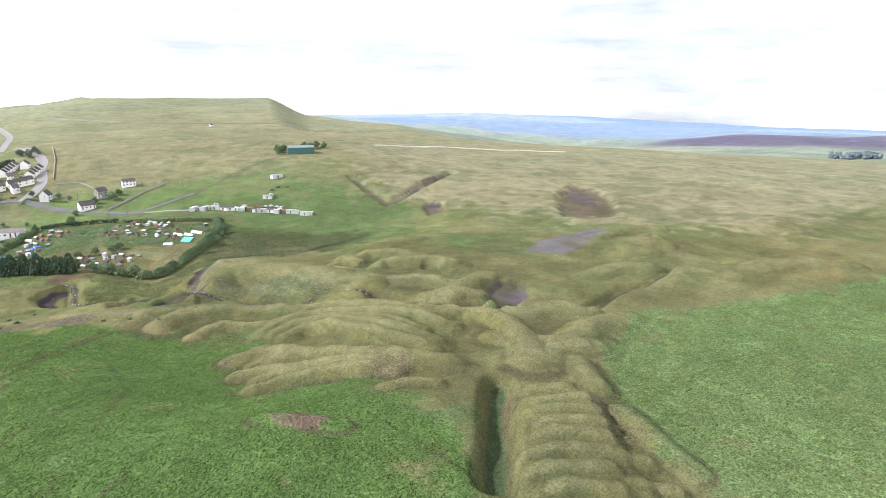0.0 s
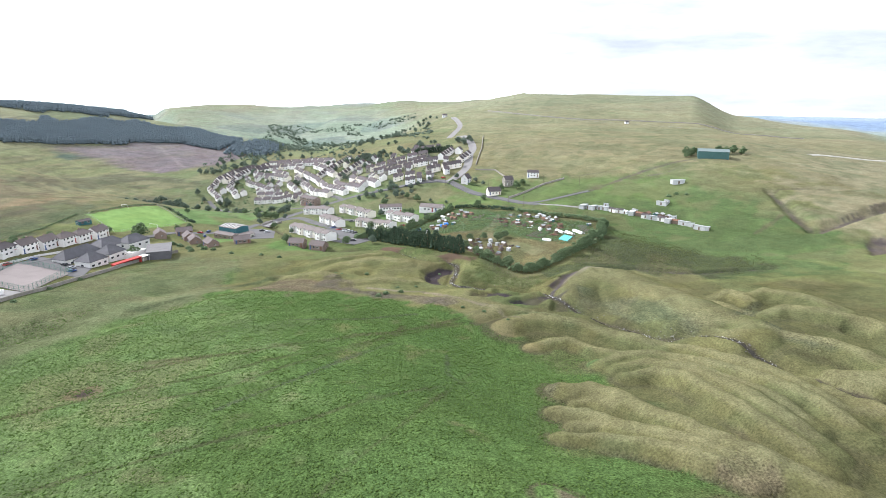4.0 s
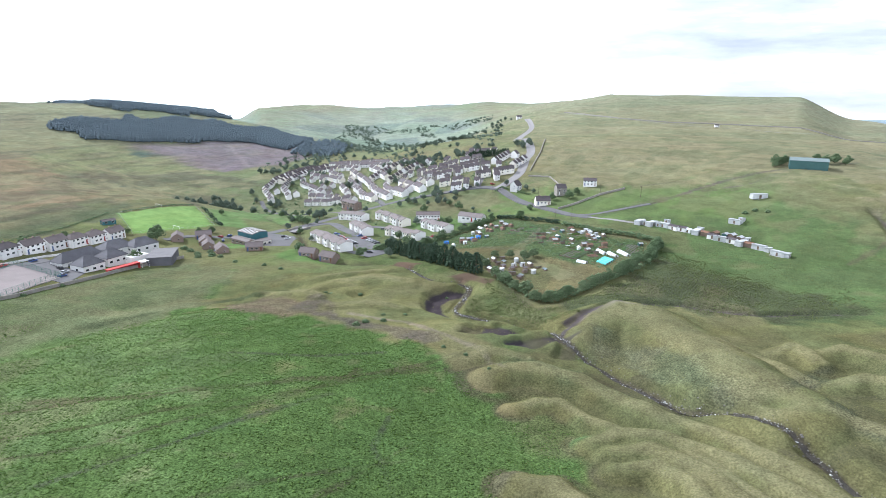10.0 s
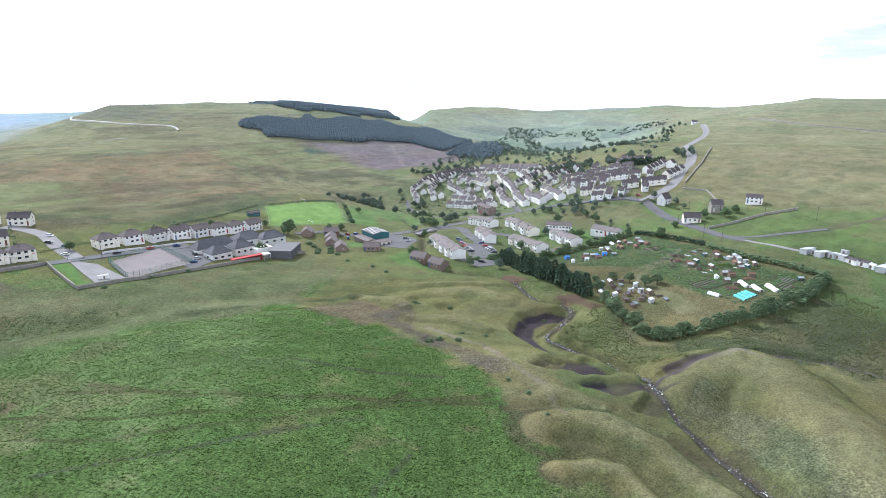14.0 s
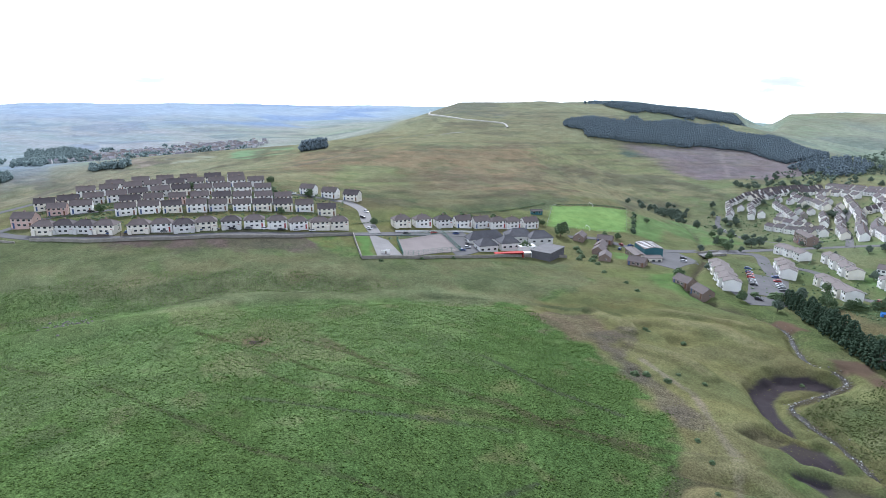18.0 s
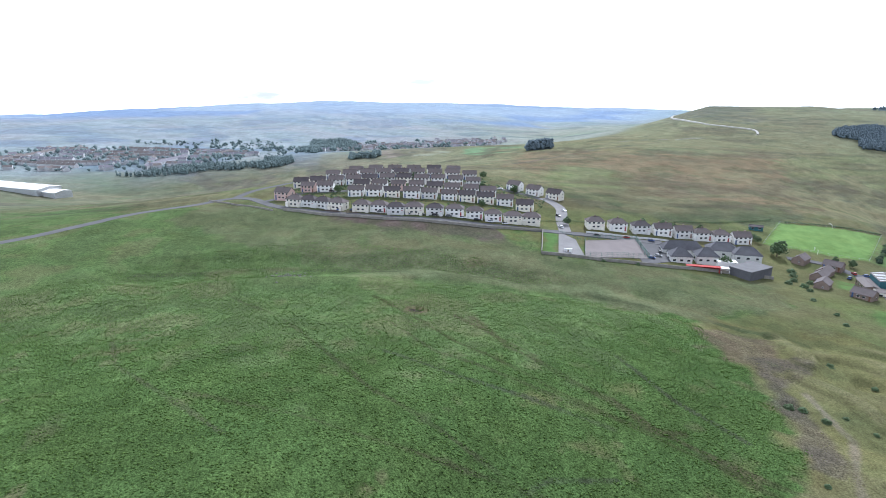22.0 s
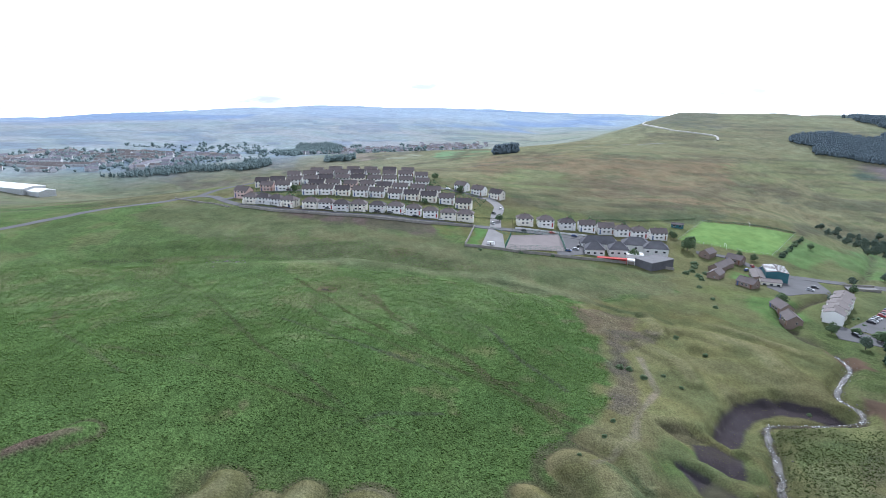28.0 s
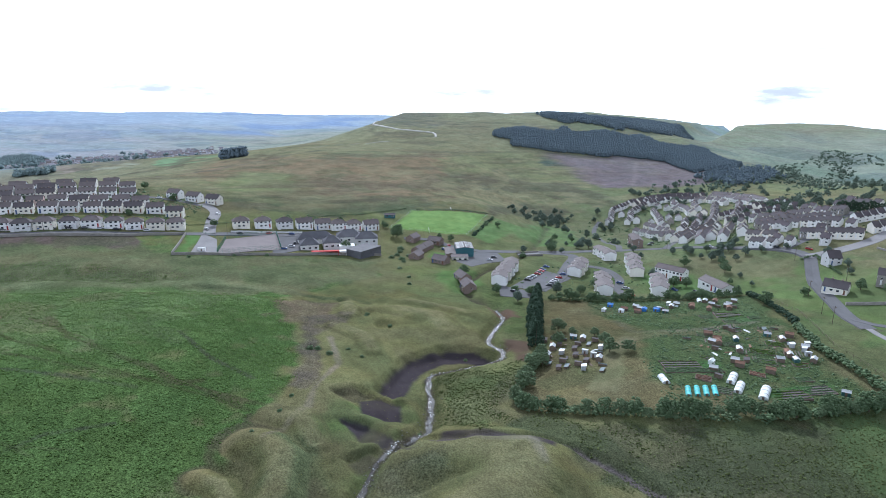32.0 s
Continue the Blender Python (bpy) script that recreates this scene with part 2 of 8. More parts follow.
M_RED = mat("red_boarding", (0.42, 0.05, 0.045), 0.8, 0.2, 2, 0.2, 0.4)
M_BLUEGREEN = mat("blue_green_cladding", (0.045, 0.13, 0.15), 0.6, 0.12, 3, 0.2, 0.6)
M_GREENSHED = mat("dark_green_cladding", (0.055, 0.12, 0.115), 0.6, 0.15, 5, 0.2, 0.8)
M_WOOD = mat("weathered_boards", (0.17, 0.13, 0.10), 0.9, 0.3, 1.5, 0.4, 0.3, per_object=0.4)
M_TIN = mat("galvanised_sheet", (0.48, 0.49, 0.50), 0.55, 0.2, 1.5, 0.2, 0.4, metal=0.3, per_object=0.3)
M_RUST = mat("rusted_sheet", (0.20, 0.115, 0.080), 0.9, 0.3, 1.5, 0.2, 0.4, per_object=0.3)
M_FILM = mat("milky_polythene", (0.72, 0.74, 0.74), 0.45, 0.12, 2, 0.2, 0.6)
M_TEAL = mat("turquoise_sheet", (0.10, 0.48, 0.47), 0.5, 0.18, 2, 0.2, 0.6)
M_BLUE = mat("blue_tarpaulin", (0.06, 0.20, 0.55), 0.5, 0.15, 2, 0.2, 0.6)
M_GLAZE = mat("greenhouse_glass", (0.10, 0.13, 0.13), 0.12, 0.15, 1.2, spec=0.5)
M_SHEET = mat("grey_green_sheet", (0.17, 0.215, 0.215), 0.6, 0.15, 4, 0.2, 0.6)
M_TYRE = mat("tyre_rubber", (0.02, 0.02, 0.02), 0.9, 0.2, 1)
M_CARS = [mat("car_paint_" + n, c, 0.3, 0.04, 3, spec=0.5) for n, c in (("white", (0.75, 0.75, 0.75)), ("silver", (0.42, 0.43, 0.45)), ("black", (0.02, 0.02, 0.025)), ("red", (0.38, 0.03, 0.03)), ("blue", (0.04, 0.08, 0.22)), ("grey", (0.13, 0.135, 0.14)))]
M_POST = mat("grey_steel", (0.30, 0.32, 0.33), 0.5, 0.1, 2, metal=0.4)
M_MESHG = mat("green_steel", (0.06, 0.16, 0.12), 0.5, 0.1, 2, metal=0.2)
M_TRUNK = mat("bark", (0.10, 0.08, 0.06), 1.0, 0.3, 1, 0.5, 0.3)
M_LEAF = mat("broad_leaves", (0.102, 0.148, 0.074), 0.8, 0.4, 3, 0.0, island=0.6, spec=0.15)
M_WILLOW = mat("grey_green_leaves", (0.118, 0.162, 0.084), 0.8, 0.45, 3, 0.0, island=0.6, spec=0.15)
M_CONIFER = mat("dark_needles", (0.046, 0.072, 0.046), 0.9, 0.5, 3, 0.0, island=0.6, spec=0.1)
# far woods paled and blued: distance haze put into the leaf colour
M_FARWOOD = mat("hazed_far_wood", (0.128, 0.162, 0.184), 0.95, 0.1, 20, 0.0, island=0.12, spec=0.05)
M_HAZEWOOD = mat("hazed_trees", (0.175, 0.225, 0.225), 0.95, 0.12, 20, 0.0, island=0.2, spec=0.05)
M_BRACKEN = leafy(mat("bracken_fronds", (0.108, 0.172, 0.046), 0.9, 0.3, 6, 0.0, island=0.7, spec=0.05), 0.4)
M_TUSSOCK = leafy(mat("dry_tussock", (0.150, 0.148, 0.052), 0.95, 0.3, 6, 0.0, island=0.6, spec=0.05), 0.3)
M_PALEFERN = leafy(mat("pale_bracken_fronds", (0.116, 0.176, 0.052), 0.9, 0.3, 6, 0.0, island=0.6, spec=0.05), 0.4)
M_RUSH = leafy(mat("rush_stems", (0.104, 0.124, 0.050), 0.9, 0.35, 6, 0.0, island=0.6, spec=0.05), 0.2)
M_ROUGH = leafy(mat("rough_grass_blades", (0.130, 0.150, 0.060), 0.95, 0.3, 6, 0.0, island=0.6, spec=0.05), 0.4)
M_WATER = mat("stream_water", (0.050, 0.045, 0.038), 0.25, 0.4, 2, 0.8, 0.4, spec=0.25)
M_GRIT = mat("pale_grit", (0.46, 0.44, 0.40), 0.95, 0.2, 6, 0.2, 0.8, spec=0.1)
M_FOAM = mat("broken_white_water", (0.72, 0.74, 0.76), 0.5, 0.2, 1, 0.3, 0.3)
M_FELT = mat("dark_roof_felt", (0.16, 0.155, 0.16), 0.9, 0.2, 3, 0.2, 0.6)
M_ROCK = mat("grey_stones", (0.155, 0.145, 0.135), 0.95, 0.3, 1, 0.4, 0.4, per_object=0.4)
# valley leaves lightened by painted haze
M_VALLEY = mat("hazed_valley_leaves", (0.120, 0.155, 0.118), 0.9, 0.4, 6, 0.0, island=0.5, spec=0.05)
# far town walls and roofs greyed: the haze is put into their colour
M_FARWALL = mat("hazed_render", (0.50, 0.49, 0.50), 0.9, 0.2, 9, 0.0, island=0.5)
M_FARROOF = mat("hazed_slates", (0.205, 0.195, 0.225), 0.9, 0.2, 9, 0.0, island=0.4)
M_ROOFD = mat("dark_slates", (0.112, 0.110, 0.122), 0.8, 0.2, 3, 0.4, 0.5)

# ---- lie of the land ----
# hills and hollows near the drone's way: x, y, reach, height
LAND_A = [(-375, 137, 137, 15.9), (-250, 150, 100, 0.2), (-112, 112, 112, 0.4), (0, 75, 100, 13.0), (125, 50, 112, 0.5),
          (25, 150, 50, -8.3), (-25, 212, 62, -2.7), (75, 212, 56, -5.5), (137, 187, 62, 3.7), (12, 268, 50, -5.1),
          (62, 312, 62, 4.4), (-62, 337, 75, -6.1), (137, 337, 87, -10.9), (212, 412, 112, 9.5), (50, 462, 100, -6.5),
          (-50, 437, 75, -11.0), (20, 110, 26, -4.5), (5, 222, 20, 3.6), (31, 234, 14, -3.0)]
LAND_B = [(-187, 412, 87, -10.8), (-262, 462, 100, 17.0), (-162, 287, 75, -6.9), (-200, 562, 125, -35.8), (-337, 375, 137, -6.2),
          (-500, 375, 187, 11.9), (-562, 625, 200, 25.6), (-337, 600, 137, -24.9), (-312, -62, 162, 7.7), (-562, -125, 225, -36.3),
          (37, 675, 175, 27.3), (250, 625, 187, 26.8), (375, 312, 175, 2.5), (500, 500, 250, 7.8), (437, 0, 250, -0.9),
          (-750, 250, 250, -6.4)]
# heights of the hills farther off, by bearing (steps of 7.5 degrees from -80), ring by ring
AZ = np.arange(-80, 131, 7.5)
RING = {
    775: [-12, -11, -9, -6, -4, 0, 4, 9, 14, 14, 10, 5, 0, -25, -36, -38, -34, -5, 4, 5, -4, -10, -16, -21, -26, -30, -32, -31, -28],
    1125: [-28, -33, -38, -42, -44, -30, -8, 22, 53, 54, 53, 27, -33, -46, -16, 15, 34, 42, 38, -12, -46, -51, -55, -47, -37, -27, -21, -18, -18],
    1875: [-39, -44, -51, -94, -110, -93, -76, -42, -21, -6, 36, 12, 5, -2, 1, -8, 17, 2, -18, -60, -76, -67, -54, -49, -47, -40, -36, -29, -29],
    3000: [-98, -102, -114, -113, -75, -50, -58, -68, -66, -62, -58, -59, -70, -80, -91, -68, -48, -59, -70, -86, -99, -76, -57, -53, -54, -61, -78, -74, -74],
    4300: [-146, -146, -146, -125, -106, -113, -125, -134, -128, -122, -116, -115, -127, -139, -151, -135, -113, -108, -99, -106, -100, -84, -75, -65, -95, -123, -141, -132, -132],
}
RINGS = sorted(RING)


def smooth(a, b, v):
    s = np.clip((v - a) / (b - a), 0, 1)
    return s * s * (3 - 2 * s)


def hills(x, y):
    """The land without its small forms."""
    x, y = np.asarray(x, float), np.asarray(y, float)
    z = -3.758 + 0.0033 * x + -0.0147 * y
    for cx, cy, r, h in LAND_A + LAND_B:
        z = z + h * np.exp(-((x - cx) ** 2 + (y - cy) ** 2) / r ** 2)
    r = np.hypot(x - 60, y - 60)
    az = np.degrees(np.arctan2(-(x - 60), y - 60))
    prof = [np.interp(az, AZ, RING[k], period=360) for k in RINGS]
    far = prof[0]
    for i in range(len(RINGS) - 1):
        s = np.clip((r - RINGS[i]) / (RINGS[i + 1] - RINGS[i]), 0, 1)
        s = 0.5 * s + 0.5 * s * s * (3 - 2 * s)
        far = np.where(r > RINGS[i], prof[i] + (prof[i + 1] - prof[i]) * s, far)
    far = far - 60 * smooth(4300, 4850, r)
    # the blunt shoulder of the common and the notch where the valley leaves the hills, shaped to fit the camera's
    # skyline
    far = far - 20 * smooth(-19.4, -23.8, az) * (1 - 0.25 * smooth(-23.6, -26, az)) * smooth(-34, -26, az) * smooth(775, 950, r) * (1 - smooth(1400, 1900, r))
    far = far - 0.0175 * r * smooth(27.5, 28.5, az) * smooth(31.6, 30.3, az) * smooth(1150, 1500, r)
    k = smooth(590, 810, r)
    return z * (1 - k) + far * k


# tip ridges: half-width, height, crest line
MOUNDS = [
    (4.3, 3.2, [(25, 139), (31, 138), (36, 130), (41, 117), (48, 103), (56, 91), (65, 81)]),
    (2.0, 1.6, [(27, 131), (31, 131), (35, 124)]),
    (3.0, 2.6, [(21, 125), (26, 123), (32, 115), (40, 105), (48, 95), (54, 87)]),
    (2.6, 2.2, [(24, 117), (29, 115), (36, 107), (44, 98)]),
    (3.0, 2.5, [(19, 109), (25, 107), (33, 102), (42, 95), (50, 86)]),
    (2.2, 1.3, [(10, 78), (13, 75), (17, 70), (22, 65)]),
    (2.0, 1.3, [(42, 78), (48, 77), (54, 72)]),
    (4.4, 3.2, [(46, 155), (53, 156), (61, 146), (66, 126), (71, 98)]),
    (3.6, 3.0, [(46, 147), (53, 148), (58, 138), (61, 120), (64, 102), (67, 92)]),
    (3.4, 2.6, [(52, 164), (58, 163), (64, 147), (72, 127), (75, 108)]),
    (3.8, 3.0, [(41, 160), (48, 164), (57, 161), (68, 151), (77, 135), (81, 118), (84, 104)]),
    (4.0, 2.8, [(56, 174), (63, 170), (70, 162), (80, 145), (84, 128), (87, 112)]),
    (3.0, 1.9, [(22, 175), (28, 179), (34, 179), (42, 171), (52, 164)]),
    (6.0, 4.2, [(15, 189), (20, 193), (28, 194), (41, 188), (54, 176), (62, 168)]),
    (4.0, 1.6, [(4, 198), (12, 204), (24, 204)]),
    (15.0, 7.2, [(40, 226), (47, 238), (57, 245), (66, 238), (73, 220), (80, 197), (86, 174)]),
    (5.0, 2.8, [(79, 215), (87, 217), (96, 205), (101, 193)]),
    (4.0, 2.6, [(100, 216), (107, 220), (109, 206)]),
    (5.0, 3.0, [(112, 213), (120, 217), (127, 208), (133, 188)]),
    (5.0, 3.4, [(105, 190), (116, 193), (127, 182), (136, 168)]),
    (6.0, 3.6, [(93, 172), (102, 166), (110, 154), (114, 142)]),
    (5.5, 3.0, [(88, 134), (98, 137), (108, 133), (116, 124)]),
    (6.5, 3.2, [(86, 127), (104, 130), (122, 138), (134, 142)]),
    (5.5, 2.8, [(84, 114), (102, 116), (117, 114)]),
    (6.5, 3.2, [(104, 99), (122, 101), (138, 91)]),
    (6.5, 3.0, [(104, 72), (122, 78), (144, 77)]),
    (7.0, 3.0, [(176, 120), (196, 122), (212, 116)]),
    (13.0, 7.0, [(228, 132), (238, 137), (248, 136)]),
    (8.0, 3.4, [(200, 98), (216, 98), (226, 90)]),
    (9.0, 4.2, [(228, 82), (250, 80), (272, 70), (286, 56)]),
    (7.0, 3.4, [(238, 164), (262, 164), (284, 154)]),
    (6.0, 3.2, [(96, 120), (101, 106), (101, 93), (95, 80), (85, 68)]),
    (5.0, 3.0, [(103, 100), (114, 104), (124, 103), (133, 92)]),
    (4.5, 2.2, [(90, 88), (97, 79), (107, 72)]),
    (4.5, 2.4, [(88, 66), (98, 71), (111, 66)]),
    (2.8, 1.6, [(71, 54), (78, 50)]),
    (2.5, 1.5, [(65, 49), (72, 46), (79, 42)]),
    (2.5, 1.6, [(60, 45), (68, 42), (75, 38)]),
    (2.4, 1.5, [(55, 41), (63, 39), (71, 34)]),
    (2.5, 1.7, [(50, 37), (59, 36), (67, 30)]),
    (2.4, 1.5, [(45, 33), (54, 32), (63, 26)]),
    (2.5, 1.6, [(42, 29), (50, 27), (58, 22)]),
    (2.5, 1.5, [(39, 24), (47, 22), (54, 17)]),
    (2.6, 1.6, [(37, 18), (45, 15), (51, 10)]),
    (2.2, 1.2, [(65, 24), (70, 21)]),
    (2.2, 1.2, [(59, 16), (66, 12)]),
    (3.5, 2.0, [(98, 62), (92, 54), (88, 48)]),
    (3.0, 1.6, [(84, 36), (80, 26), (76, 14)]),
    (8.0, 2.4, [(-66, 268), (-48, 282), (-32, 279)]),
    (5.0, 1.8, [(-92, 262), (-76, 256), (-62, 250)]),
    (4.0, 1.4, [(-52, 240), (-38, 246), (-26, 244)]),
    (8.0, 1.5, [(-140, 70), (-147, 102), (-153, 128), (-145, 150), (-134, 173), (-135, 207), (-113, 236)]),
    (4.0, 1.5, [(-76, 282), (-62, 290), (-46, 300)]),
]
STREAM = [(221, 106), (198, 100), (180, 103), (159, 98), (142, 93), (124, 112), (104, 120), (95, 129), (92, 142), (86, 162), (76, 173), (69, 178), (60, 190), (50, 203), (41, 213), (35, 222), (33, 229), (28, 236), (20, 241), (11, 247), (3, 251), (-4, 254), (-6, 259), (-5, 267), (-3, 279),
          (-3, 286), (-8, 291), (-14, 290), (-20, 292), (-30, 304), (-37, 313), (-52, 320), (-66, 317), (-90, 325), (-106, 350), (-128, 392), (-150, 424), (-190, 470), (-240, 520)]
BURN = [(36, 226), (42, 238), (50, 250), (60, 262), (84, 268), (110, 262), (150, 268)]
GULLY = [(70, 66), (64, 60), (56, 52), (49, 44), (43, 38), (39, 34)]
# steep-sided cuts in the spoil and the hillside: depth, width of the face, outline of the floor
CUTS = [
    (3.6, 3.6, [(5, 231), (-2, 237), (-10, 245), (-17, 253), (-19, 262), (-19, 271), (-13, 280), (-4, 287), (-2, 279), (-5, 266), (-6, 257), (2, 251), (9, 244), (10, 234)]),
    (2.4, 2.6, [(2, 217), (2, 224), (9, 231), (14, 235), (22, 232), (23, 226), (16, 221)]),
    (2.0, 2.4, [(17, 214), (22, 220), (30, 223), (38, 226), (42, 222), (36, 218), (29, 214)]),
    (1.5, 1.2, [(33, 207), (35, 216), (41, 216), (41, 209)]),
    (2.6, 3.2, [(125, 132), (136, 136), (146, 130), (134, 116), (114, 103), (112, 109), (115, 119)]),
    (-2.0, 3.0, [(70, 57), (80, 53), (81, 43), (74, 32), (66, 22), (58, 8), (44, 6), (35, 16), (39, 28), (47, 37), (58, 47)]),
    (3.0, 5.0, [(322, 267), (358, 285), (372, 271), (348, 234), (300, 196), (279, 202), (272, 217)]),
    (2.5, 3.0, [(226, 309), (235, 302), (222, 282), (207, 279), (213, 292)]),
]
GULLY_B = [(205, 324), (207, 347), (215, 395)]
GULLY_C = [(205, 324), (244, 344), (303, 373)]
DITCH = [(-84, 268), (-110, 240), (-132, 200), (-150, 150), (-160, 105), (-166, 60), (-164, 10)]
# hollows: x, y, half-width, depth
PITS = [(-61, 257, 3.5, 1.2), (-47, 259, 4.5, 1.8), (-89, 258, 3.5, 1.2), (-37, 224, 2.5, 0.8), (-105, 127, 3.0, 0.5), (104, 116, 6.0, 3.5),
        (74, 176, 4.0, 1.0), (128, 172, 5.0, 3.0)]


def near_line(x, y, pts, reach):
    """Distance to a polyline (no more than reach matters)."""
    d = np.full(x.shape, 1e9)
    xs, ys = [p[0] for p in pts], [p[1] for p in pts]
    box = (x > min(xs) - reach) & (x < max(xs) + reach) & (y > min(ys) - reach) & (y < max(ys) + reach)
    if not box.any():
        return d
    bx, by = x[box], y[box]
    best = np.full(bx.shape, 1e9)
    for (ax, ay), (cx, cy) in zip(pts[:-1], pts[1:]):
        ux, uy = cx - ax, cy - ay
        s = np.clip(((bx - ax) * ux + (by - ay) * uy) / (ux * ux + uy * uy), 0, 1)
        best = np.minimum(best, np.hypot(bx - ax - s * ux, by - ay - s * uy))
    d[box] = best
    return d


LATTICE = np.random.RandomState(7).rand(256, 256)


def vnoise(x, y, size, shift=0):
    u, v = np.asarray(x, float) / size + 31.7 * shift, np.asarray(y, float) / size + 17.3 * shift
    iu, iv = np.floor(u).astype(int), np.floor(v).astype(int)
    fu, fv = u - iu, v - iv
    fu, fv = fu * fu * (3 - 2 * fu), fv * fv * (3 - 2 * fv)
    g = lambda a, b: LATTICE[(iu + a) % 256, (iv + b) % 256]
    return (g(0, 0) * (1 - fu) + g(1, 0) * fu) * (1 - fv) + (g(0, 1) * (1 - fu) + g(1, 1) * fu) * fv


def inside(x, y, poly, soft):
    """1 inside a polygon, falling to 0 across its edge."""
    m = np.zeros(x.shape)
    xs, ys = [p[0] for p in poly], [p[1] for p in poly]
    box = (x > min(xs) - soft) & (x < max(xs) + soft) & (y > min(ys) - soft) & (y < max(ys) + soft)
    if not box.any():
        return m
    bx, by = x[box], y[box]
    odd = np.zeros(bx.shape, bool)
    for (ax, ay), (cx, cy) in zip(poly, poly[1:] + poly[:1]):
        if ay != cy:
            odd ^= ((ay > by) != (cy > by)) & (bx < (cx - ax) * (by - ay) / (cy - ay) + ax)
    d = near_line(bx, by, poly + poly[:1], 1e6)
    m[box] = smooth(-soft, soft, np.where(odd, d, -d))
    return m


TIP = [(22, 176), (8, 194), (-6, 207), (-23, 218), (-45, 224), (-67, 230), (-96, 232), (-112, 246), (-88, 290), (-46, 318), (-24, 296), (2, 268), (10, 255), (38, 246), (70, 256), (110, 246), (160, 236), (215, 200), (300, 110),
       (290, 62), (196, 72), (156, 86), (113, 66), (88, 46), (79, 25), (70, 4), (62, -20), (46, -10), (33, 22), (45, 49), (42, 74), (33, 85), (14, 93), (10, 102), (12, 124), (16, 154)]


def mounds(x, y):
    """Height of the tipped ridges, how near to its crest a place lies, and how near to a ridge at all (0 to 1)."""
    top, crest, skirt, toe = np.zeros(x.shape), np.zeros(x.shape), np.zeros(x.shape), np.zeros(x.shape)
    for w, h, pts in MOUNDS:
        d = near_line(x, y, pts, 3 * w)
        hit = d < 2.2 * w
        if not hit.any():
            continue
        bx, by = x[hit], y[hit]
        e = np.hypot(bx - pts[-1][0], by - pts[-1][1])
        f = np.hypot(bx - pts[0][0], by - pts[0][1])
        run = sum(math.hypot(q[0] - p[0], q[1] - p[1]) for p, q in zip(pts[:-1], pts[1:]))
        sag = smooth(-0.2 * run, 0.18 * run, e) * (0.66 + 0.34 * smooth(0, 4.0 * w, f))
        wide = (1.5 if w < 5 else 1.28 if w < 9 else 1.42) * w
        t = (d[hit] + 0.5 * (vnoise(bx, by, 7, 21) - 0.5) + 0.25 * (vnoise(bx, by, 2.2, 33) - 0.5)) / wide
        k = np.clip(1 - t * t, 0, 1) ** (1.12 if w < 9 else 1.3)
        v = (1.42 if w < 5 else 1.3) * h * k * sag * (0.94 + 0.12 * vnoise(bx, by, 11, 8))
        toe[hit] = np.maximum(toe[hit], np.clip(1 - d[hit] / (2.2 * w), 0, 1))
        if w > 3.2:
            skirt[hit] = np.maximum(skirt[hit], 0.4 * h * sag * np.clip(1 - (d[hit] / (2.15 * w)) ** 2, 0, 1))
        top[hit] = np.maximum(top[hit], v) + 0.08 * np.minimum(top[hit], v)
        crest[hit] = np.maximum(crest[hit], k * np.minimum(sag * 1.3, 1))
    return np.maximum(top, skirt), crest, toe


def height(x, y):
    x, y = np.asarray(x, float), np.asarray(y, float)
    z = hills(x, y)
    r = np.hypot(x - 60, y - 60)
    near = 1 - smooth(500, 800, r)
    z = z + (vnoise(x, y, 46, 1) - 0.5) * 2.0 * near + (vnoise(x, y, 17, 2) - 0.5) * 0.7 * near + (vnoise(x, y, 6, 3) - 0.5) * 0.22 * near
    z = z + ((vnoise(x, y, 170, 4) - 0.5) * 14 + (vnoise(x, y, 60, 5) - 0.5) * 4) * smooth(900, 1400, r)
    tip = inside(x, y, TIP, 8)
    lump = 1 - np.abs(2 * vnoise(x + 6 * vnoise(x, y, 9, 6), y, 13, 7) - 1)
    rill = 1 - np.abs(2 * vnoise(x * 0.7 + y * 0.5, y * 1.6 - x * 0.6, 5, 10) - 1)
    east = smooth(-20, 20, x - 8 - 0.1 * (y - 160))
    lobes = inside(x, y, [(52, 44), (72, 66), (100, 70), (92, 44), (80, 10), (60, -16), (44, 10)], 8)
    z = z + tip * ((lump - 0.5) * (0.4 + 0.15 * east) + (rill - 0.5) * 0.22 * east) + lobes * (lump - 0.4) * 0.25
    z = z + mounds(x, y)[0]
    z = z + tip * ((vnoise(x, y, 2.6, 37) - 0.5) * 0.42 + (vnoise(x, y, 1.1, 38) - 0.5) * 0.2)
    wob = 1.6 * (vnoise(x, y, 8, 9) - 0.5)
    for pts, w, dep in ((STREAM, 2.6, 2.4), (BURN, 2.2, 1.6), (GULLY, 3.4, 4.0), (GULLY_B, 4.0, 3.4), (GULLY_C, 4.2, 3.6), (DITCH, 15.0, 3.0)):
        d = near_line(x, y, pts, 4 * w) + wob
        z = z - dep * (1 - smooth(0.35 * w, 1.6 * w, d))
    side = smooth(0.5, 3.5, near_line(x, y, STREAM, 12))
    for dep, soft, poly in CUTS:
        z = z - dep * side * inside(x + 2.2 * (vnoise(x, y, 4, 39) - 0.5), y + 2.2 * (vnoise(x, y, 4, 40) - 0.5), poly, soft * 0.8)
    for px, py, w, dep in PITS:
        z = z - dep * (1 - smooth(0.5 * w, 1.15 * w, np.hypot(x - px, y - py) + wob))
    return z

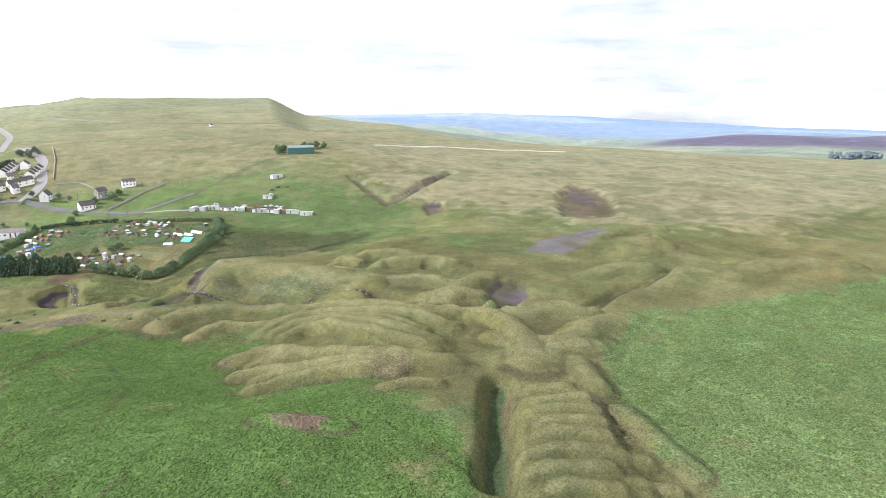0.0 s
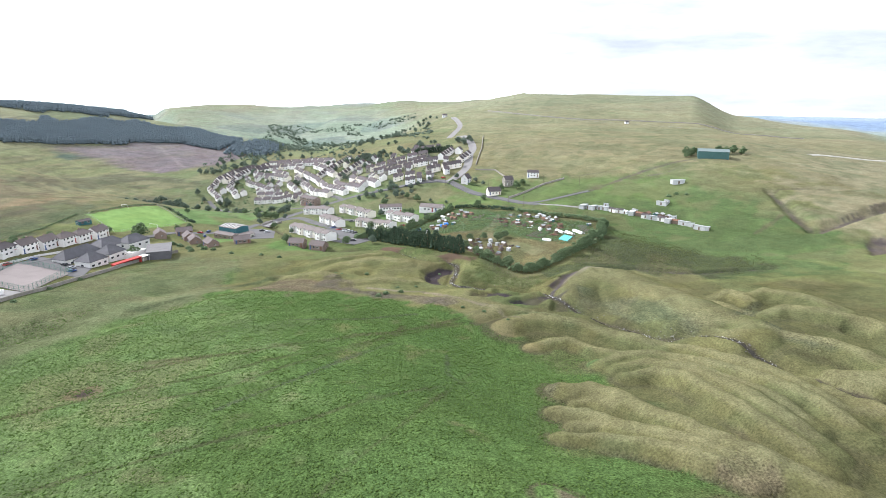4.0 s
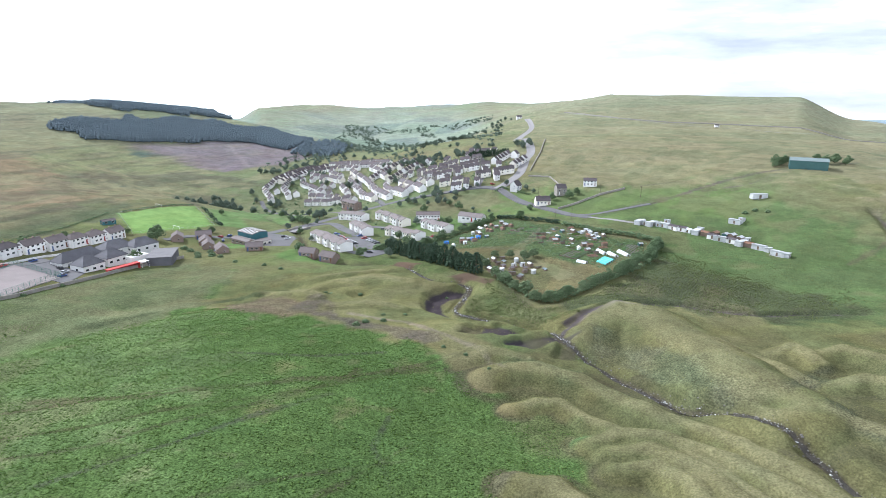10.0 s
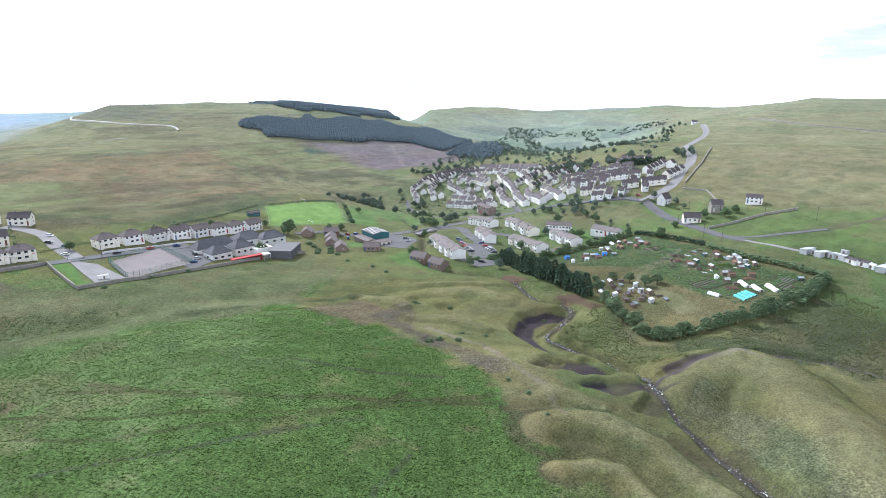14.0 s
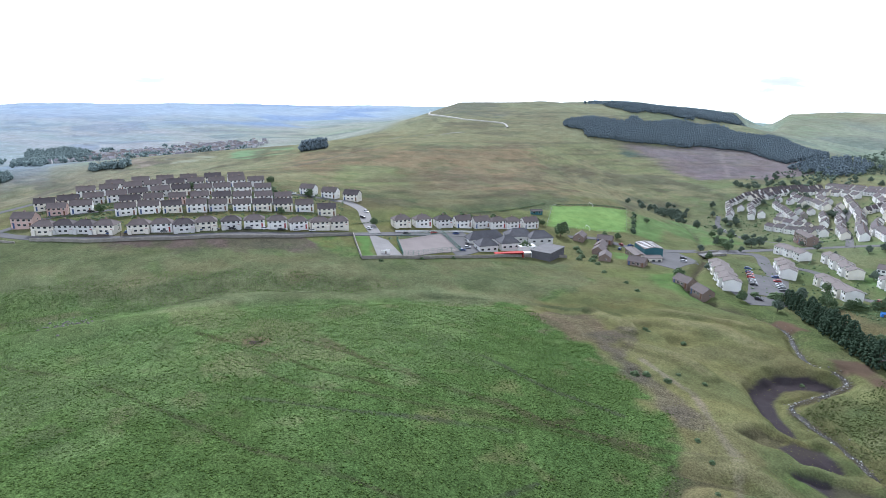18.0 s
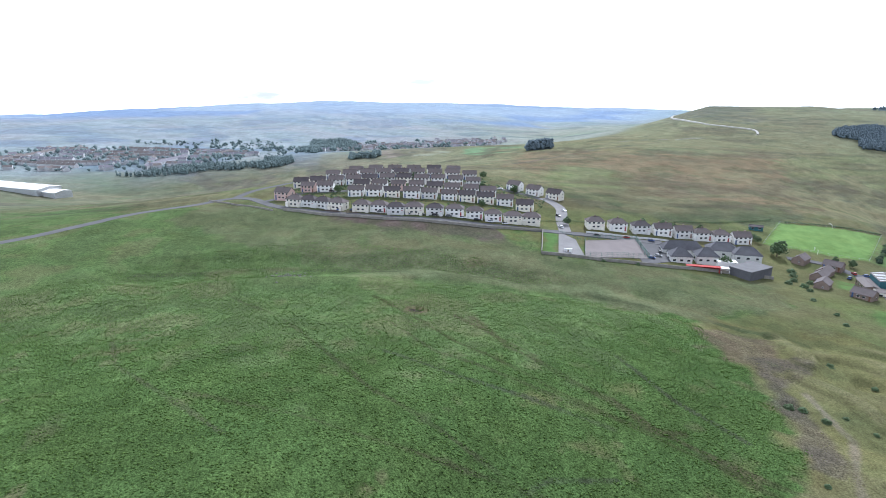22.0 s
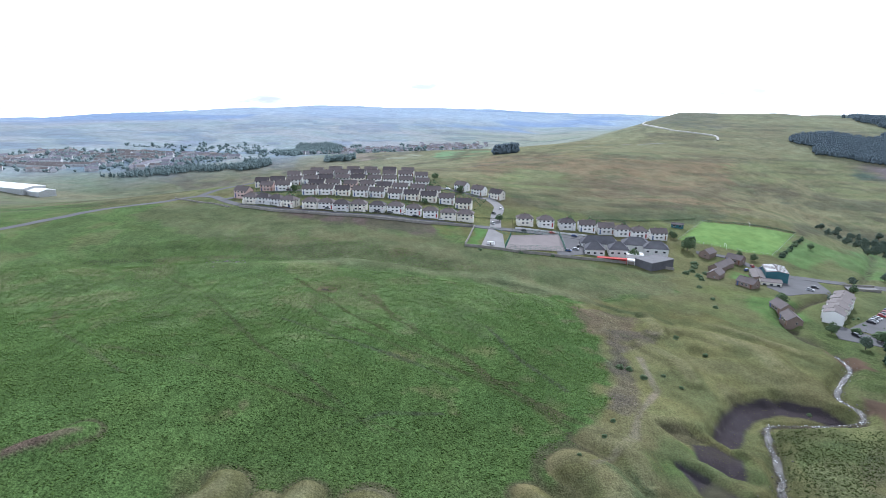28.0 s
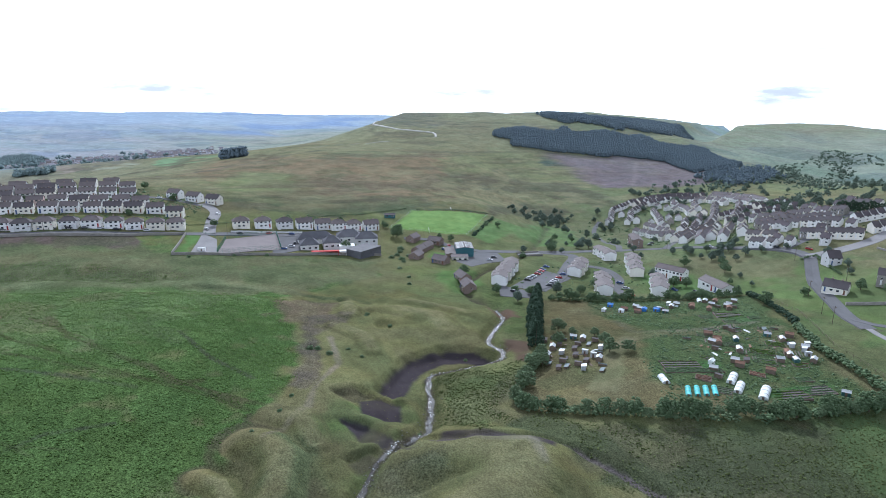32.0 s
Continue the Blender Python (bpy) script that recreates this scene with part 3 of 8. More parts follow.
# ---- ground ----
def graded(parts, reach, grow=1.12):
    mid = [parts[0][0]]
    for lo, hi, step in parts:
        n = round((hi - lo) / step)
        mid += [lo + (hi - lo) * (i + 1) / n for i in range(n)]
    out, d, v = [], parts[-1][2], mid[-1]
    while v < reach:
        d *= grow
        v += d
        out.append(min(v, reach))
    back, d, v = [], parts[0][2], mid[0]
    while v > -reach:
        d *= grow
        v -= d
        back.append(max(v, -reach))
    return np.array(back[::-1] + mid + out)


def sheet(name, xs, ys, zf):
    gx, gy = np.meshgrid(xs, ys)
    gz = zf(gx.ravel(), gy.ravel()).reshape(gx.shape)
    n, m = len(xs), len(ys)
    me = bpy.data.meshes.new(name)
    me.vertices.add(n * m)
    me.vertices.foreach_set("co", np.stack([gx, gy, gz], -1).astype(np.float32).ravel())
    i = (np.arange(m - 1)[:, None] * n + np.arange(n - 1)[None, :]).ravel()
    quad = np.stack([i, i + 1, i + n + 1, i + n], -1)
    me.loops.add(quad.size)
    me.loops.foreach_set("vertex_index", quad.ravel().astype(np.int32))
    me.polygons.add(len(quad))
    me.polygons.foreach_set("loop_start", (np.arange(len(quad)) * 4).astype(np.int32))
    me.polygons.foreach_set("use_smooth", np.ones(len(quad), bool))
    me.update(calc_edges=True)
    return me, gx.ravel(), gy.ravel(), gz.ravel()


# what grows where: colour, how tufted, width of the ragged edge, outline
FERN, LUSH, TAN, SLAG, EARTH = (0.090, 0.141, 0.036), (0.112, 0.156, 0.050), (0.160, 0.152, 0.054), (0.076, 0.063, 0.053), (0.150, 0.105, 0.060)
ZONES = [
    # the common and the plateau to the north and east
    ((0.235, 0.216, 0.092), 0.5, 60, [(16, 520), (40, 500), (110, 470), (200, 470), (260, 400), (380, 300), (700, 200), (1400, 200), (1400, 1500), (-10, 1500), (6, 700)]),
    ((0.275, 0.245, 0.120), 0.5, 40, [(205, 330), (240, 290), (260, 200), (340, 120), (900, 60), (900, 700), (330, 600), (250, 430)]),
    # the western moor
    ((0.240, 0.228, 0.098), 0.6, 50, [(-400, 60), (-330, 250), (-280, 330), (-270, 470), (-330, 640), (-420, 760), (-900, 1000), (-1600, 900), (-1500, 100), (-700, 30)]),
    ((0.225, 0.190, 0.078), 0.6, 45, [(-380, 250), (-330, 330), (-340, 420), (-430, 470), (-560, 420), (-560, 300)]),
    ((0.175, 0.190, 0.075), 0.4, 25, [(-390, 270), (-360, 300), (-420, 350), (-470, 330), (-450, 280)]),
    ((0.085, 0.085, 0.048), 0.5, 25, [(-260, 320), (-268, 350), (-290, 430), (-330, 520), (-380, 560), (-350, 440), (-300, 330), (-270, 290)]),
    ((0.225, 0.232, 0.085), 0.5, 20, [(-556, 678), (-528, 746), (-446, 737), (-406, 714), (-422, 617), (-407, 502), (-480, 520)]),
    ((0.115, 0.108, 0.052), 0.5, 14, [(-407, 502), (-438, 639), (-399, 701), (-316, 675), (-284, 659), (-316, 629), (-346, 612), (-386, 551), (-367, 456)]),
    ((0.255, 0.225, 0.092), 0.5, 12, [(-367, 535), (-326, 616), (-334, 566), (-281, 425), (-326, 409), (-344, 429)]),
    ((0.110, 0.100, 0.050), 0.5, 10, [(-334, 566), (-310, 607), (-292, 593), (-240, 458), (-255, 455)]),
    ((0.205, 0.148, 0.136), 0.5, 8, [(-522, 756), (-497, 787), (-452, 845), (-425, 890), (-372, 885), (-312, 856), (-305, 843), (-313, 790), (-343, 757), (-364, 719), (-402, 724), (-459, 741)]),
    ((0.075, 0.110, 0.070), 0.5, 6, [(-515, 741), (-489, 752), (-452, 747), (-481, 724)]),
    ((0.255, 0.180, 0.085), 0.6, 22, [(-453, 240), (-584, 307), (-528, 366), (-488, 427), (-504, 517), (-521, 574), (-300, 450), (-292, 387), (-328, 340), (-413, 352), (-450, 310), (-390, 262)]),
    ((0.215, 0.235, 0.082), 0.4, 10, [(-390, 267), (-452, 304), (-421, 342), (-343, 322), (-326, 298), (-331, 259)]),
    ((0.105, 0.118, 0.052), 0.6, 12, [(-331, 254), (-332, 305), (-292, 373), (-263, 417), (-254, 382), (-264, 307), (-287, 258)]),
    ((0.150, 0.135, 0.085), 0.5, 24, [(-797, 742), (-680, 671), (-731, 617), (-860, 660), (-900, 740)]),
    # slopes of grass on the far side of the stream
    (LUSH, 0.5, 22, [(60, 262), (110, 255), (170, 262), (215, 300), (205, 345), (160, 440), (90, 470), (40, 440), (30, 420), (85, 372), (80, 320), (62, 285)]),
    ((0.088, 0.096, 0.042), 0.8, 10, [(10, 262), (40, 250), (70, 258), (120, 255), (150, 268), (130, 300), (90, 330), (66, 290), (34, 258), (14, 290)]),
    ((0.140, 0.190, 0.055), 0.3, 16, [(70, 416), (150, 400), (180, 440), (110, 470), (30, 500), (-50, 498), (-20, 440), (20, 440)]),
    ((0.190, 0.185, 0.075), 0.3, 12, [(-60, 505), (-10, 500), (0, 480), (-20, 458), (-70, 480)]),
    # bracken fields
    (FERN, 1.0, 5, [(6, 190), (15, 174), (19, 154), (13, 124), (12, 95), (33, 85), (42, 74), (45, 49), (32, 30), (40, -120), (-420, -220), (-330, -60), (-300, 20), (-262, 90), (-236, 180), (-186, 194),
                    (-176, 262), (-150, 300), (-120, 296), (-108, 252), (-98, 230), (-67, 228), (-45, 223), (-23, 217), (-6, 206)]),
    ((0.142, 0.192, 0.062), 1.0, 5, [(156, 86), (113, 66), (88, 44), (79, 22), (74, 0), (84, -220), (460, -220), (460, 10), (330, 40), (279, 40), (196, 68)]),
    # western bracken lightened: sheen at a low angle put into its colour
    ((0.126, 0.180, 0.054), 0.9, 40, [(-60, 90), (-60, 160), (-90, 205), (-110, 240), (-170, 262), (-240, 180), (-262, 90), (-300, 20), (-330, -60), (-420, -220), (-120, -120)]),
    ((0.150, 0.165, 0.068), 0.7, 10, [(-300, 20), (-270, 90), (-240, 180), (-186, 194), (-176, 262), (-150, 308), (-118, 290), (-108, 238), (-128, 190), (-150, 120), (-190, 60), (-250, 0)]),
    ((0.135, 0.105, 0.072), 0.8, 10, [(-268, 84), (-246, 130), (-234, 186), (-206, 186), (-216, 140), (-238, 92)]),
    # tip ground
    (TAN, 0.55, 6, TIP),
    ((0.186, 0.180, 0.066), 0.55, 10, [(112, 62), (160, 86), (200, 72), (290, 62), (300, 110), (215, 200), (160, 236), (122, 200), (126, 140)]),
    (LUSH, 0.6, 8, [(150, 182), (186, 150), (206, 186), (230, 196), (180, 230)]),
    (LUSH, 0.9, 4, [(92, 50), (84, 38), (77, 22), (68, 2), (62, -14), (72, -10), (82, 20), (96, 48)]),
    ((0.186, 0.180, 0.064), 0.55, 10, [(-90, 262), (-60, 240), (-20, 214), (6, 206), (14, 224), (0, 248), (-24, 286), (-46, 310), (-80, 288)]),
    ((0.130, 0.170, 0.050), 0.4, 7, [(14, 206), (30, 206), (44, 206), (34, 224), (22, 234), (10, 226)]),
    ((0.122, 0.146, 0.048), 0.9, 5, [(4, 256), (18, 250), (30, 244), (40, 250), (24, 262), (8, 276)]),
    ((0.122, 0.150, 0.048), 0.8, 5, [(-38, 318), (-26, 304), (-8, 294), (0, 292), (-14, 308), (-34, 326), (-56, 342), (-90, 336), (-70, 324)]),
    ((0.150, 0.112, 0.066), 0.9, 1.5, [(11, 78), (17, 73), (21, 67), (16, 66), (11, 72)]),
    (LUSH, 0.8, 3, [(45, 129), (49, 119), (56, 103), (53, 100), (45, 114)]),
    (LUSH, 0.9, 4, [(27, 169), (40, 172), (42, 161), (28, 152), (23, 156)]),
    ((0.136, 0.126, 0.060), 0.9, 2.5, [(21, 156), (33, 158), (36, 150), (26, 148), (17, 127), (15, 100), (10, 104), (15, 141)]),
    ((0.140, 0.112, 0.056), 0.9, 2.5, [(45, 89), (51, 92), (55, 87), (52, 80), (45, 78), (42, 82)]), ((0.140, 0.112, 0.056), 0.9, 2, [(37, 73), (45, 70), (41, 65), (36, 67)]),
    ((0.125, 0.105, 0.055), 0.9, 3, [(79, 44), (86, 45), (79, 36), (78, 29), (72, 29), (73, 37)]), (LUSH, 0.9, 2, [(34, 80), (37, 72), (38, 64), (43, 53), (49, 50), (56, 56), (50, 62), (46, 60), (39, 63), (34, 67)]),
    ((0.105, 0.098, 0.052), 0.9, 4, [(94, 192), (105, 201), (113, 204), (97, 181), (92, 182)]),
    ((0.112, 0.104, 0.056), 0.9, 5, [(98, 177), (106, 179), (112, 161), (107, 153), (98, 162)]),
    ((0.140, 0.142, 0.066), 0.9, 6, [(48, 226), (64, 214), (78, 188), (84, 170), (74, 180), (60, 198), (46, 214)]),
    ((0.135, 0.155, 0.062), 0.7, 6, [(24, 204), (40, 200), (58, 184), (52, 180), (34, 192), (20, 198)]),
    ((0.150, 0.122, 0.064), 0.9, 6, [(-93, 229), (-98, 243), (-87, 253), (-64, 242), (-62, 228), (-74, 222)]),
    ((0.130, 0.112, 0.066), 0.9, 3, [(-64, 256), (-56, 250), (-44, 230), (-20, 222), (-3, 211), (-8, 206), (-24, 217), (-46, 223), (-66, 232)]),
    (LUSH, 0.8, 8, [(112, 116), (120, 112), (116, 104), (104, 110)]),
    # bare spoil and earth
    (SLAG, 0.1, 1.2, [(5, 231), (-2, 237), (-10, 245), (-17, 253), (-19, 262), (-19, 271), (-13, 280), (-4, 285), (-6, 278), (-11, 272), (-13, 265), (-11, 257), (-5, 249), (3, 242), (8, 236), (8, 231)]),
    (SLAG, 0.1, 1.2, [(8, 223), (9, 230), (14, 234), (21, 231), (22, 226), (16, 221)]),
    (SLAG, 0.1, 1.0, [(17, 214), (22, 220), (30, 222), (36, 223), (42, 223), (36, 218), (29, 215)]),
    ((0.105, 0.085, 0.055), 0.4, 1.2, [(34, 208), (36, 215), (40, 216), (40, 209)]),
    ((0.110, 0.098, 0.045), 0.6, 1.2, [(2, 217), (2, 224), (8, 229), (9, 222)]),
    (SLAG, 0.1, 1.6, [(36, 236), (44, 246), (58, 258), (62, 254), (50, 242), (40, 232)]),
    (EARTH, 0.1, 2.5, [(-50, 316), (-44, 324), (-33, 318), (-40, 312)]),
    (EARTH, 0.1, 2.5, [(-14, 296), (-4, 302), (8, 292), (4, 286), (-6, 292)]),
    ((0.128, 0.106, 0.088), 0.1, 1.5, [(125, 132), (136, 136), (146, 130), (134, 116), (114, 103), (112, 109), (115, 119)]),
    ((0.168, 0.150, 0.122), 0.2, 4, [(184, 166), (211, 182), (240, 181), (268, 182), (252, 166), (230, 160), (214, 154), (194, 155)]),
    ((0.150, 0.116, 0.070), 0.5, 7, [(322, 267), (358, 285), (372, 271), (348, 234), (300, 196), (279, 202), (272, 217)]),
    ((0.122, 0.100, 0.076), 0.2, 3, [(330, 262), (350, 275), (358, 264), (340, 240), (322, 228), (318, 240)]),
    ((0.120, 0.098, 0.072), 0.3, 2, [(226, 309), (235, 302), (222, 282), (207, 279), (213, 292)]),
    ((0.135, 0.108, 0.052), 0.6, 2, [(66, 66), (70, 61), (57, 49), (50, 41), (43, 33), (40, 34), (48, 44), (57, 54)]),
    # mown and tended ground
    ((0.215, 0.335, 0.080), 0.1, 1.5, [(-256, 388), (-238, 450), (-192, 398), (-216, 347)]),
    ((0.150, 0.230, 0.065), 0.2, 4, [(-234, 452), (-190, 400), (-172, 404), (-210, 470)]),
    ((0.150, 0.240, 0.065), 0.2, 3, [(-226, 213), (-227, 221), (-184, 206), (-184, 199)]),
    ((0.160, 0.260, 0.070), 0.2, 3, [(-166, 352), (-150, 340), (-138, 344), (-150, 364)]),
    ((0.140, 0.215, 0.060), 0.3, 6, [(-250, 560), (-150, 470), (-160, 440), (-190, 440), (-262, 540)]),
    ((0.140, 0.215, 0.060), 0.3, 5, [(-120, 330), (-100, 316), (-78, 316), (-84, 334), (-108, 350)]),
    ((0.135, 0.210, 0.058), 0.3, 5, [(-78, 440), (-30, 420), (-16, 438), (-56, 466), (-84, 452)]),
    ((0.162, 0.140, 0.058), 0.8, 6, [(-50, 345), (-48, 375), (-1, 444), (19, 428), (57, 385), (89, 368), (85, 337), (75, 310), (61, 291), (29, 265), (11, 293), (-10, 312)]),
    ((0.085, 0.118, 0.040), 0.9, 5, [(-44, 372), (-20, 352), (10, 346), (40, 316), (50, 310), (84, 340), (86, 366), (56, 384), (20, 424), (-1, 440)]),
    ((0.080, 0.165, 0.045), 0.6, 1.5, [(39, 326), (48, 342), (54, 335), (45, 318)]),
    ((0.080, 0.165, 0.045), 0.6, 1.5, [(68, 336), (75, 362), (79, 358), (72, 332)]),
    ((0.085, 0.140, 0.045), 0.6, 1.5, [(8, 399), (20, 413), (28, 397), (18, 380)]),
    ((0.200, 0.185, 0.080), 0.4, 2.5, [(6, 342), (16, 334), (44, 296), (38, 290), (22, 312), (14, 330)]),
    ((0.195, 0.170, 0.066), 0.6, 3.5, [(30, 284), (44, 292), (52, 288), (36, 272)]),
    # far land
    ((0.16, 0.13, 0.06), 0.6, 2.0, [(-106, 122), (-100, 121), (-97, 126), (-101, 130), (-107, 128)]),
    ((0.075, 0.06, 0.04), 0.2, 1.2, [(-104, 123), (-100, 123), (-99, 126), (-103, 128)]),
    ((0.34, 0.27, 0.16), 0.2, 16, [(-684, 120), (-731, 144), (-714, 166), (-654, 175), (-648, 148)]), ((0.33, 0.33, 0.18), 0.2, 16, [(-720, 178), (-760, 208), (-657, 232), (-637, 214), (-639, 178)]),
    ((0.22, 0.33, 0.13), 0.2, 12, [(-638, 237), (-690, 264), (-670, 330), (-598, 300), (-605, 249)]), ((0.20, 0.30, 0.12), 0.2, 20, [(-760, 40), (-900, 60), (-960, 130), (-800, 160), (-720, 100)]),
    ((0.245, 0.200, 0.120), 0.0, 20, [(-1024, -368), (-983, -231), (-930, -277), (-960, -340)]),
]
TRACKS_AND_BROW = [
    (2.5, (0.27, 0.25, 0.16), [(55, 1059), (118, 978), (183, 921), (320, 832), (507, 812), (576, 732)]), (1.0, (0.13, 0.12, 0.06), [(76, 492), (103, 481), (136, 483)]), (1.2, (0.12, 0.10, 0.06), [(214, 397), (236, 396), (253, 393)]), (1.4, (0.12, 0.10, 0.065), [(214, 385), (208, 341), (206, 328)]),
    (1.8, (0.12, 0.10, 0.065), [(220, 329), (250, 350), (290, 369)]), (1.2, (0.12, 0.10, 0.065), [(228, 340), (260, 358), (277, 365)]), (1.6, (0.13, 0.12, 0.06), [(174, 331), (195, 347), (200, 353)]), (3.0, (0.20, 0.18, 0.085), [(24, 313), (16, 332), (22, 354), (33, 383), (37, 400)]),  # worn ways, ditch and brow lines: half-width, colour, line
    (1.0, (0.09, 0.09, 0.036), [(-96, 138), (-75, 149), (-61, 157)]), (1.0, (0.09, 0.085, 0.036), [(-38, 172), (-27, 177), (2, 201)]),
    (0.8, (0.080, 0.090, 0.034), [(-90, 114), (-63, 127), (-39, 156), (-22, 181), (-2, 193)]), (0.8, (0.080, 0.090, 0.034), [(-150, 40), (-96, 78), (-40, 106), (10, 150)]),
    (0.7, (0.080, 0.090, 0.034), [(-40, 60), (-20, 100), (0, 150)]), (0.9, (0.072, 0.082, 0.028), [(-120, 111), (-70, 135), (-42, 157), (-27, 172), (-13, 186), (0, 195), (7, 204)]), (1.5, (0.085, 0.090, 0.034), [(-94, 144), (-68, 150), (-49, 162), (-38, 171), (-25, 177), (-24, 184)]),
    (0.8, (0.075, 0.085, 0.042), [(6, 119), (0, 129), (-8, 144), (-8, 159)]), (0.8, (0.078, 0.088, 0.042), [(-62, 112), (-47, 131), (-37, 149), (-26, 166)]), (1.0, (0.078, 0.088, 0.042), [(-64, 184), (-39, 190), (-20, 199)]),
    # darker line along the ditch; the brow's lit edge painted as a lighter strip
    (2.6, (0.082, 0.095, 0.040), DITCH), (4.5, (0.175, 0.195, 0.080), [(-147, 102), (-153, 128), (-145, 150), (-134, 173), (-135, 207), (-113, 236)]), (1.2, (0.24, 0.20, 0.12), [(18, 192), (8, 207), (-3, 214), (-19, 228), (-42, 234)]),
    (0.6, (0.06, 0.075, 0.028), [(38, 20), (30, 70), (34, 96)]), (1.4, (0.26, 0.22, 0.17), [(44, 238), (58, 250), (66, 246)]),
    (1.6, (0.21, 0.19, 0.11), [(-4, 348), (12, 341), (20, 358), (28, 400)]), (1.0, (0.15, 0.13, 0.08), [(57, 422), (111, 451), (167, 460), (194, 483), (215, 500)]),
    (1.6, (0.12, 0.10, 0.07), [(205, 324), (207, 347), (215, 395)]), (2.2, (0.11, 0.09, 0.07), [(205, 324), (244, 344), (303, 373)]),
    (1.6, (0.30, 0.28, 0.21), [(-624, 632), (-623, 582), (-620, 520), (-633, 464), (-593, 406)]), 
    (3.0, (0.30, 0.22, 0.18), [(-422, 847), (-379, 796), (-352, 762)]), (0.8, (0.10, 0.11, 0.045), [(-18, 76), (-60, 40), (-110, 20)]),
    (2.0, (0.12, 0.095, 0.07), [(100, 440), (150, 470), (260, 520)]), (3.0, (0.13, 0.10, 0.08), [(-420, 200), (-520, 330), (-600, 480)]),
]


def cover(x, y, z):
    r = np.hypot(x - 60, y - 60)
    big, mid = vnoise(x, y, 120, 11), vnoise(x, y, 34, 12)
    c = np.stack([0.145 + 0.05 * big, 0.160 + 0.03 * mid, 0.062 + 0.0 * x], -1)
    tuft = np.full(x.shape, 0.5)
    rag = (vnoise(x, y, 9, 13) - 0.5) + 0.5 * (vnoise(x, y, 3.4, 14) - 0.5)
    for rgb, tf, soft, poly in ZONES:
        m = inside(x, y, poly, soft)
        m = np.clip((m - 0.5 + rag * (0.9 if soft > 2 else 0.5)) * 2.2 + 0.5, 0, 1) * (m > 0)
        c = c * (1 - m[:, None]) + np.array(rgb) * m[:, None]
        tuft = tuft * (1 - m) + tf * m
    # green hollows and dark heather among the tip grass; heath bands on the moor
    for w, rgb, line in TRACKS_AND_BROW:
        m = (1 - smooth(0.5 * w, 1.3 * w, near_line(x, y, line, 4 * w + 6) + 0.9 * rag)) * np.clip(0.25 + 1.1 * vnoise(x, y, 12, 26), 0, 0.85)
        c = c * (1 - m[:, None]) + np.array(rgb) * m[:, None]
    moor = smooth(300, 420, r) * smooth(-0.1, 0.2, -(x - 60) / np.maximum(r, 1)) * smooth(-262, -300, x) * (1 - smooth(1000, 1500, r))
    band = smooth(0.48, 0.66, 0.55 * vnoise(x * 0.5 + y * 0.3, z * 6 + 0.3 * y, 34, 15) + 0.45 * vnoise(x * 0.8, z * 9 + 0.5 * y, 13, 46)) * moor
    c = c * (1 - 0.7 * band[:, None]) + np.array((0.125, 0.102, 0.054)) * 0.7 * band[:, None]
    straw = smooth(0.5, 0.68, 0.5 * vnoise(x * 0.5 - y * 0.3, z * 8 + 0.2 * x, 30, 22) + 0.5 * vnoise(x, z * 9 + 0.4 * y, 11, 47)) * moor * 0.6
    c = c * (1 - straw[:, None]) + np.array((0.265, 0.235, 0.100)) * straw[:, None]
    # brash and heather of the felled plantation
    m = (inside(x, y, [(-518, 766), (-455, 812), (-448, 868), (-422, 932), (-350, 915), (-300, 860), (-326, 778), (-363, 732), (-446, 754)], 9) * (0.6 + 0.4 * vnoise(x, y, 16, 30)))[:, None]
    c = c * (1 - m) + np.array((0.205, 0.152, 0.145)) * m
    m = (0.6 * (1 - smooth(1.5, 4.0, near_line(x, y, [(-422, 847), (-379, 796), (-352, 762)], 12))))[:, None]
    c = c * (1 - m) + np.array((0.34, 0.26, 0.22)) * m
    # dry and heathy stripes along the contours of the common
    com = smooth(440, 560, y) * smooth(10, 60, x) * (1 - smooth(1100, 1500, r))
    st = vnoise(x * 0.3 + 3 * z, y + 5 * z, 34, 29)
    m = (com * smooth(0.52, 0.7, st) * 0.45)[:, None]
    c = c * (1 - m) + np.array((0.270, 0.225, 0.105)) * m
    m = (com * smooth(0.42, 0.28, st) * 0.4)[:, None]
    c = c * (1 - m) + np.array((0.155, 0.165, 0.068)) * m
    # worn, dry and rushy patches over the rough grazing
    pat = 0.6 * vnoise(x, y, 24, 27) + 0.4 * vnoise(x, y, 8, 28)
    rough = (1 - smooth(600, 900, r)) * (tuft > 0.25) * (tuft < 0.93)
    m = (rough * smooth(0.52, 0.66, pat) * 0.4)[:, None]
    c = c * (1 - m) + np.array((0.185, 0.165, 0.074)) * m
    m = (rough * smooth(0.46, 0.34, pat) * 0.4)[:, None]
    c = c * (1 - m) + np.array((0.100, 0.122, 0.046)) * m
    # straw crests, rushes and dead bracken in creases; paints the mounds' light and shade
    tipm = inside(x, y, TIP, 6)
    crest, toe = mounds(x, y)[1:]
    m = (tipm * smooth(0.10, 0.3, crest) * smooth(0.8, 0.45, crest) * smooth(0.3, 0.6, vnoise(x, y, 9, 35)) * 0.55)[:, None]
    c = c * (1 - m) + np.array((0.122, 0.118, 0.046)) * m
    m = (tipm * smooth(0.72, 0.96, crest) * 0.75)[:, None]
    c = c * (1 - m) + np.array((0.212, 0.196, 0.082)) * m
    # bracken runs in between the noses of the ridges
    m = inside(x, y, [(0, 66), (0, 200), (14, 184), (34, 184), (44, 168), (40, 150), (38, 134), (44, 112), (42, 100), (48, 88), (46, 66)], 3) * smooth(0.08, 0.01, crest)
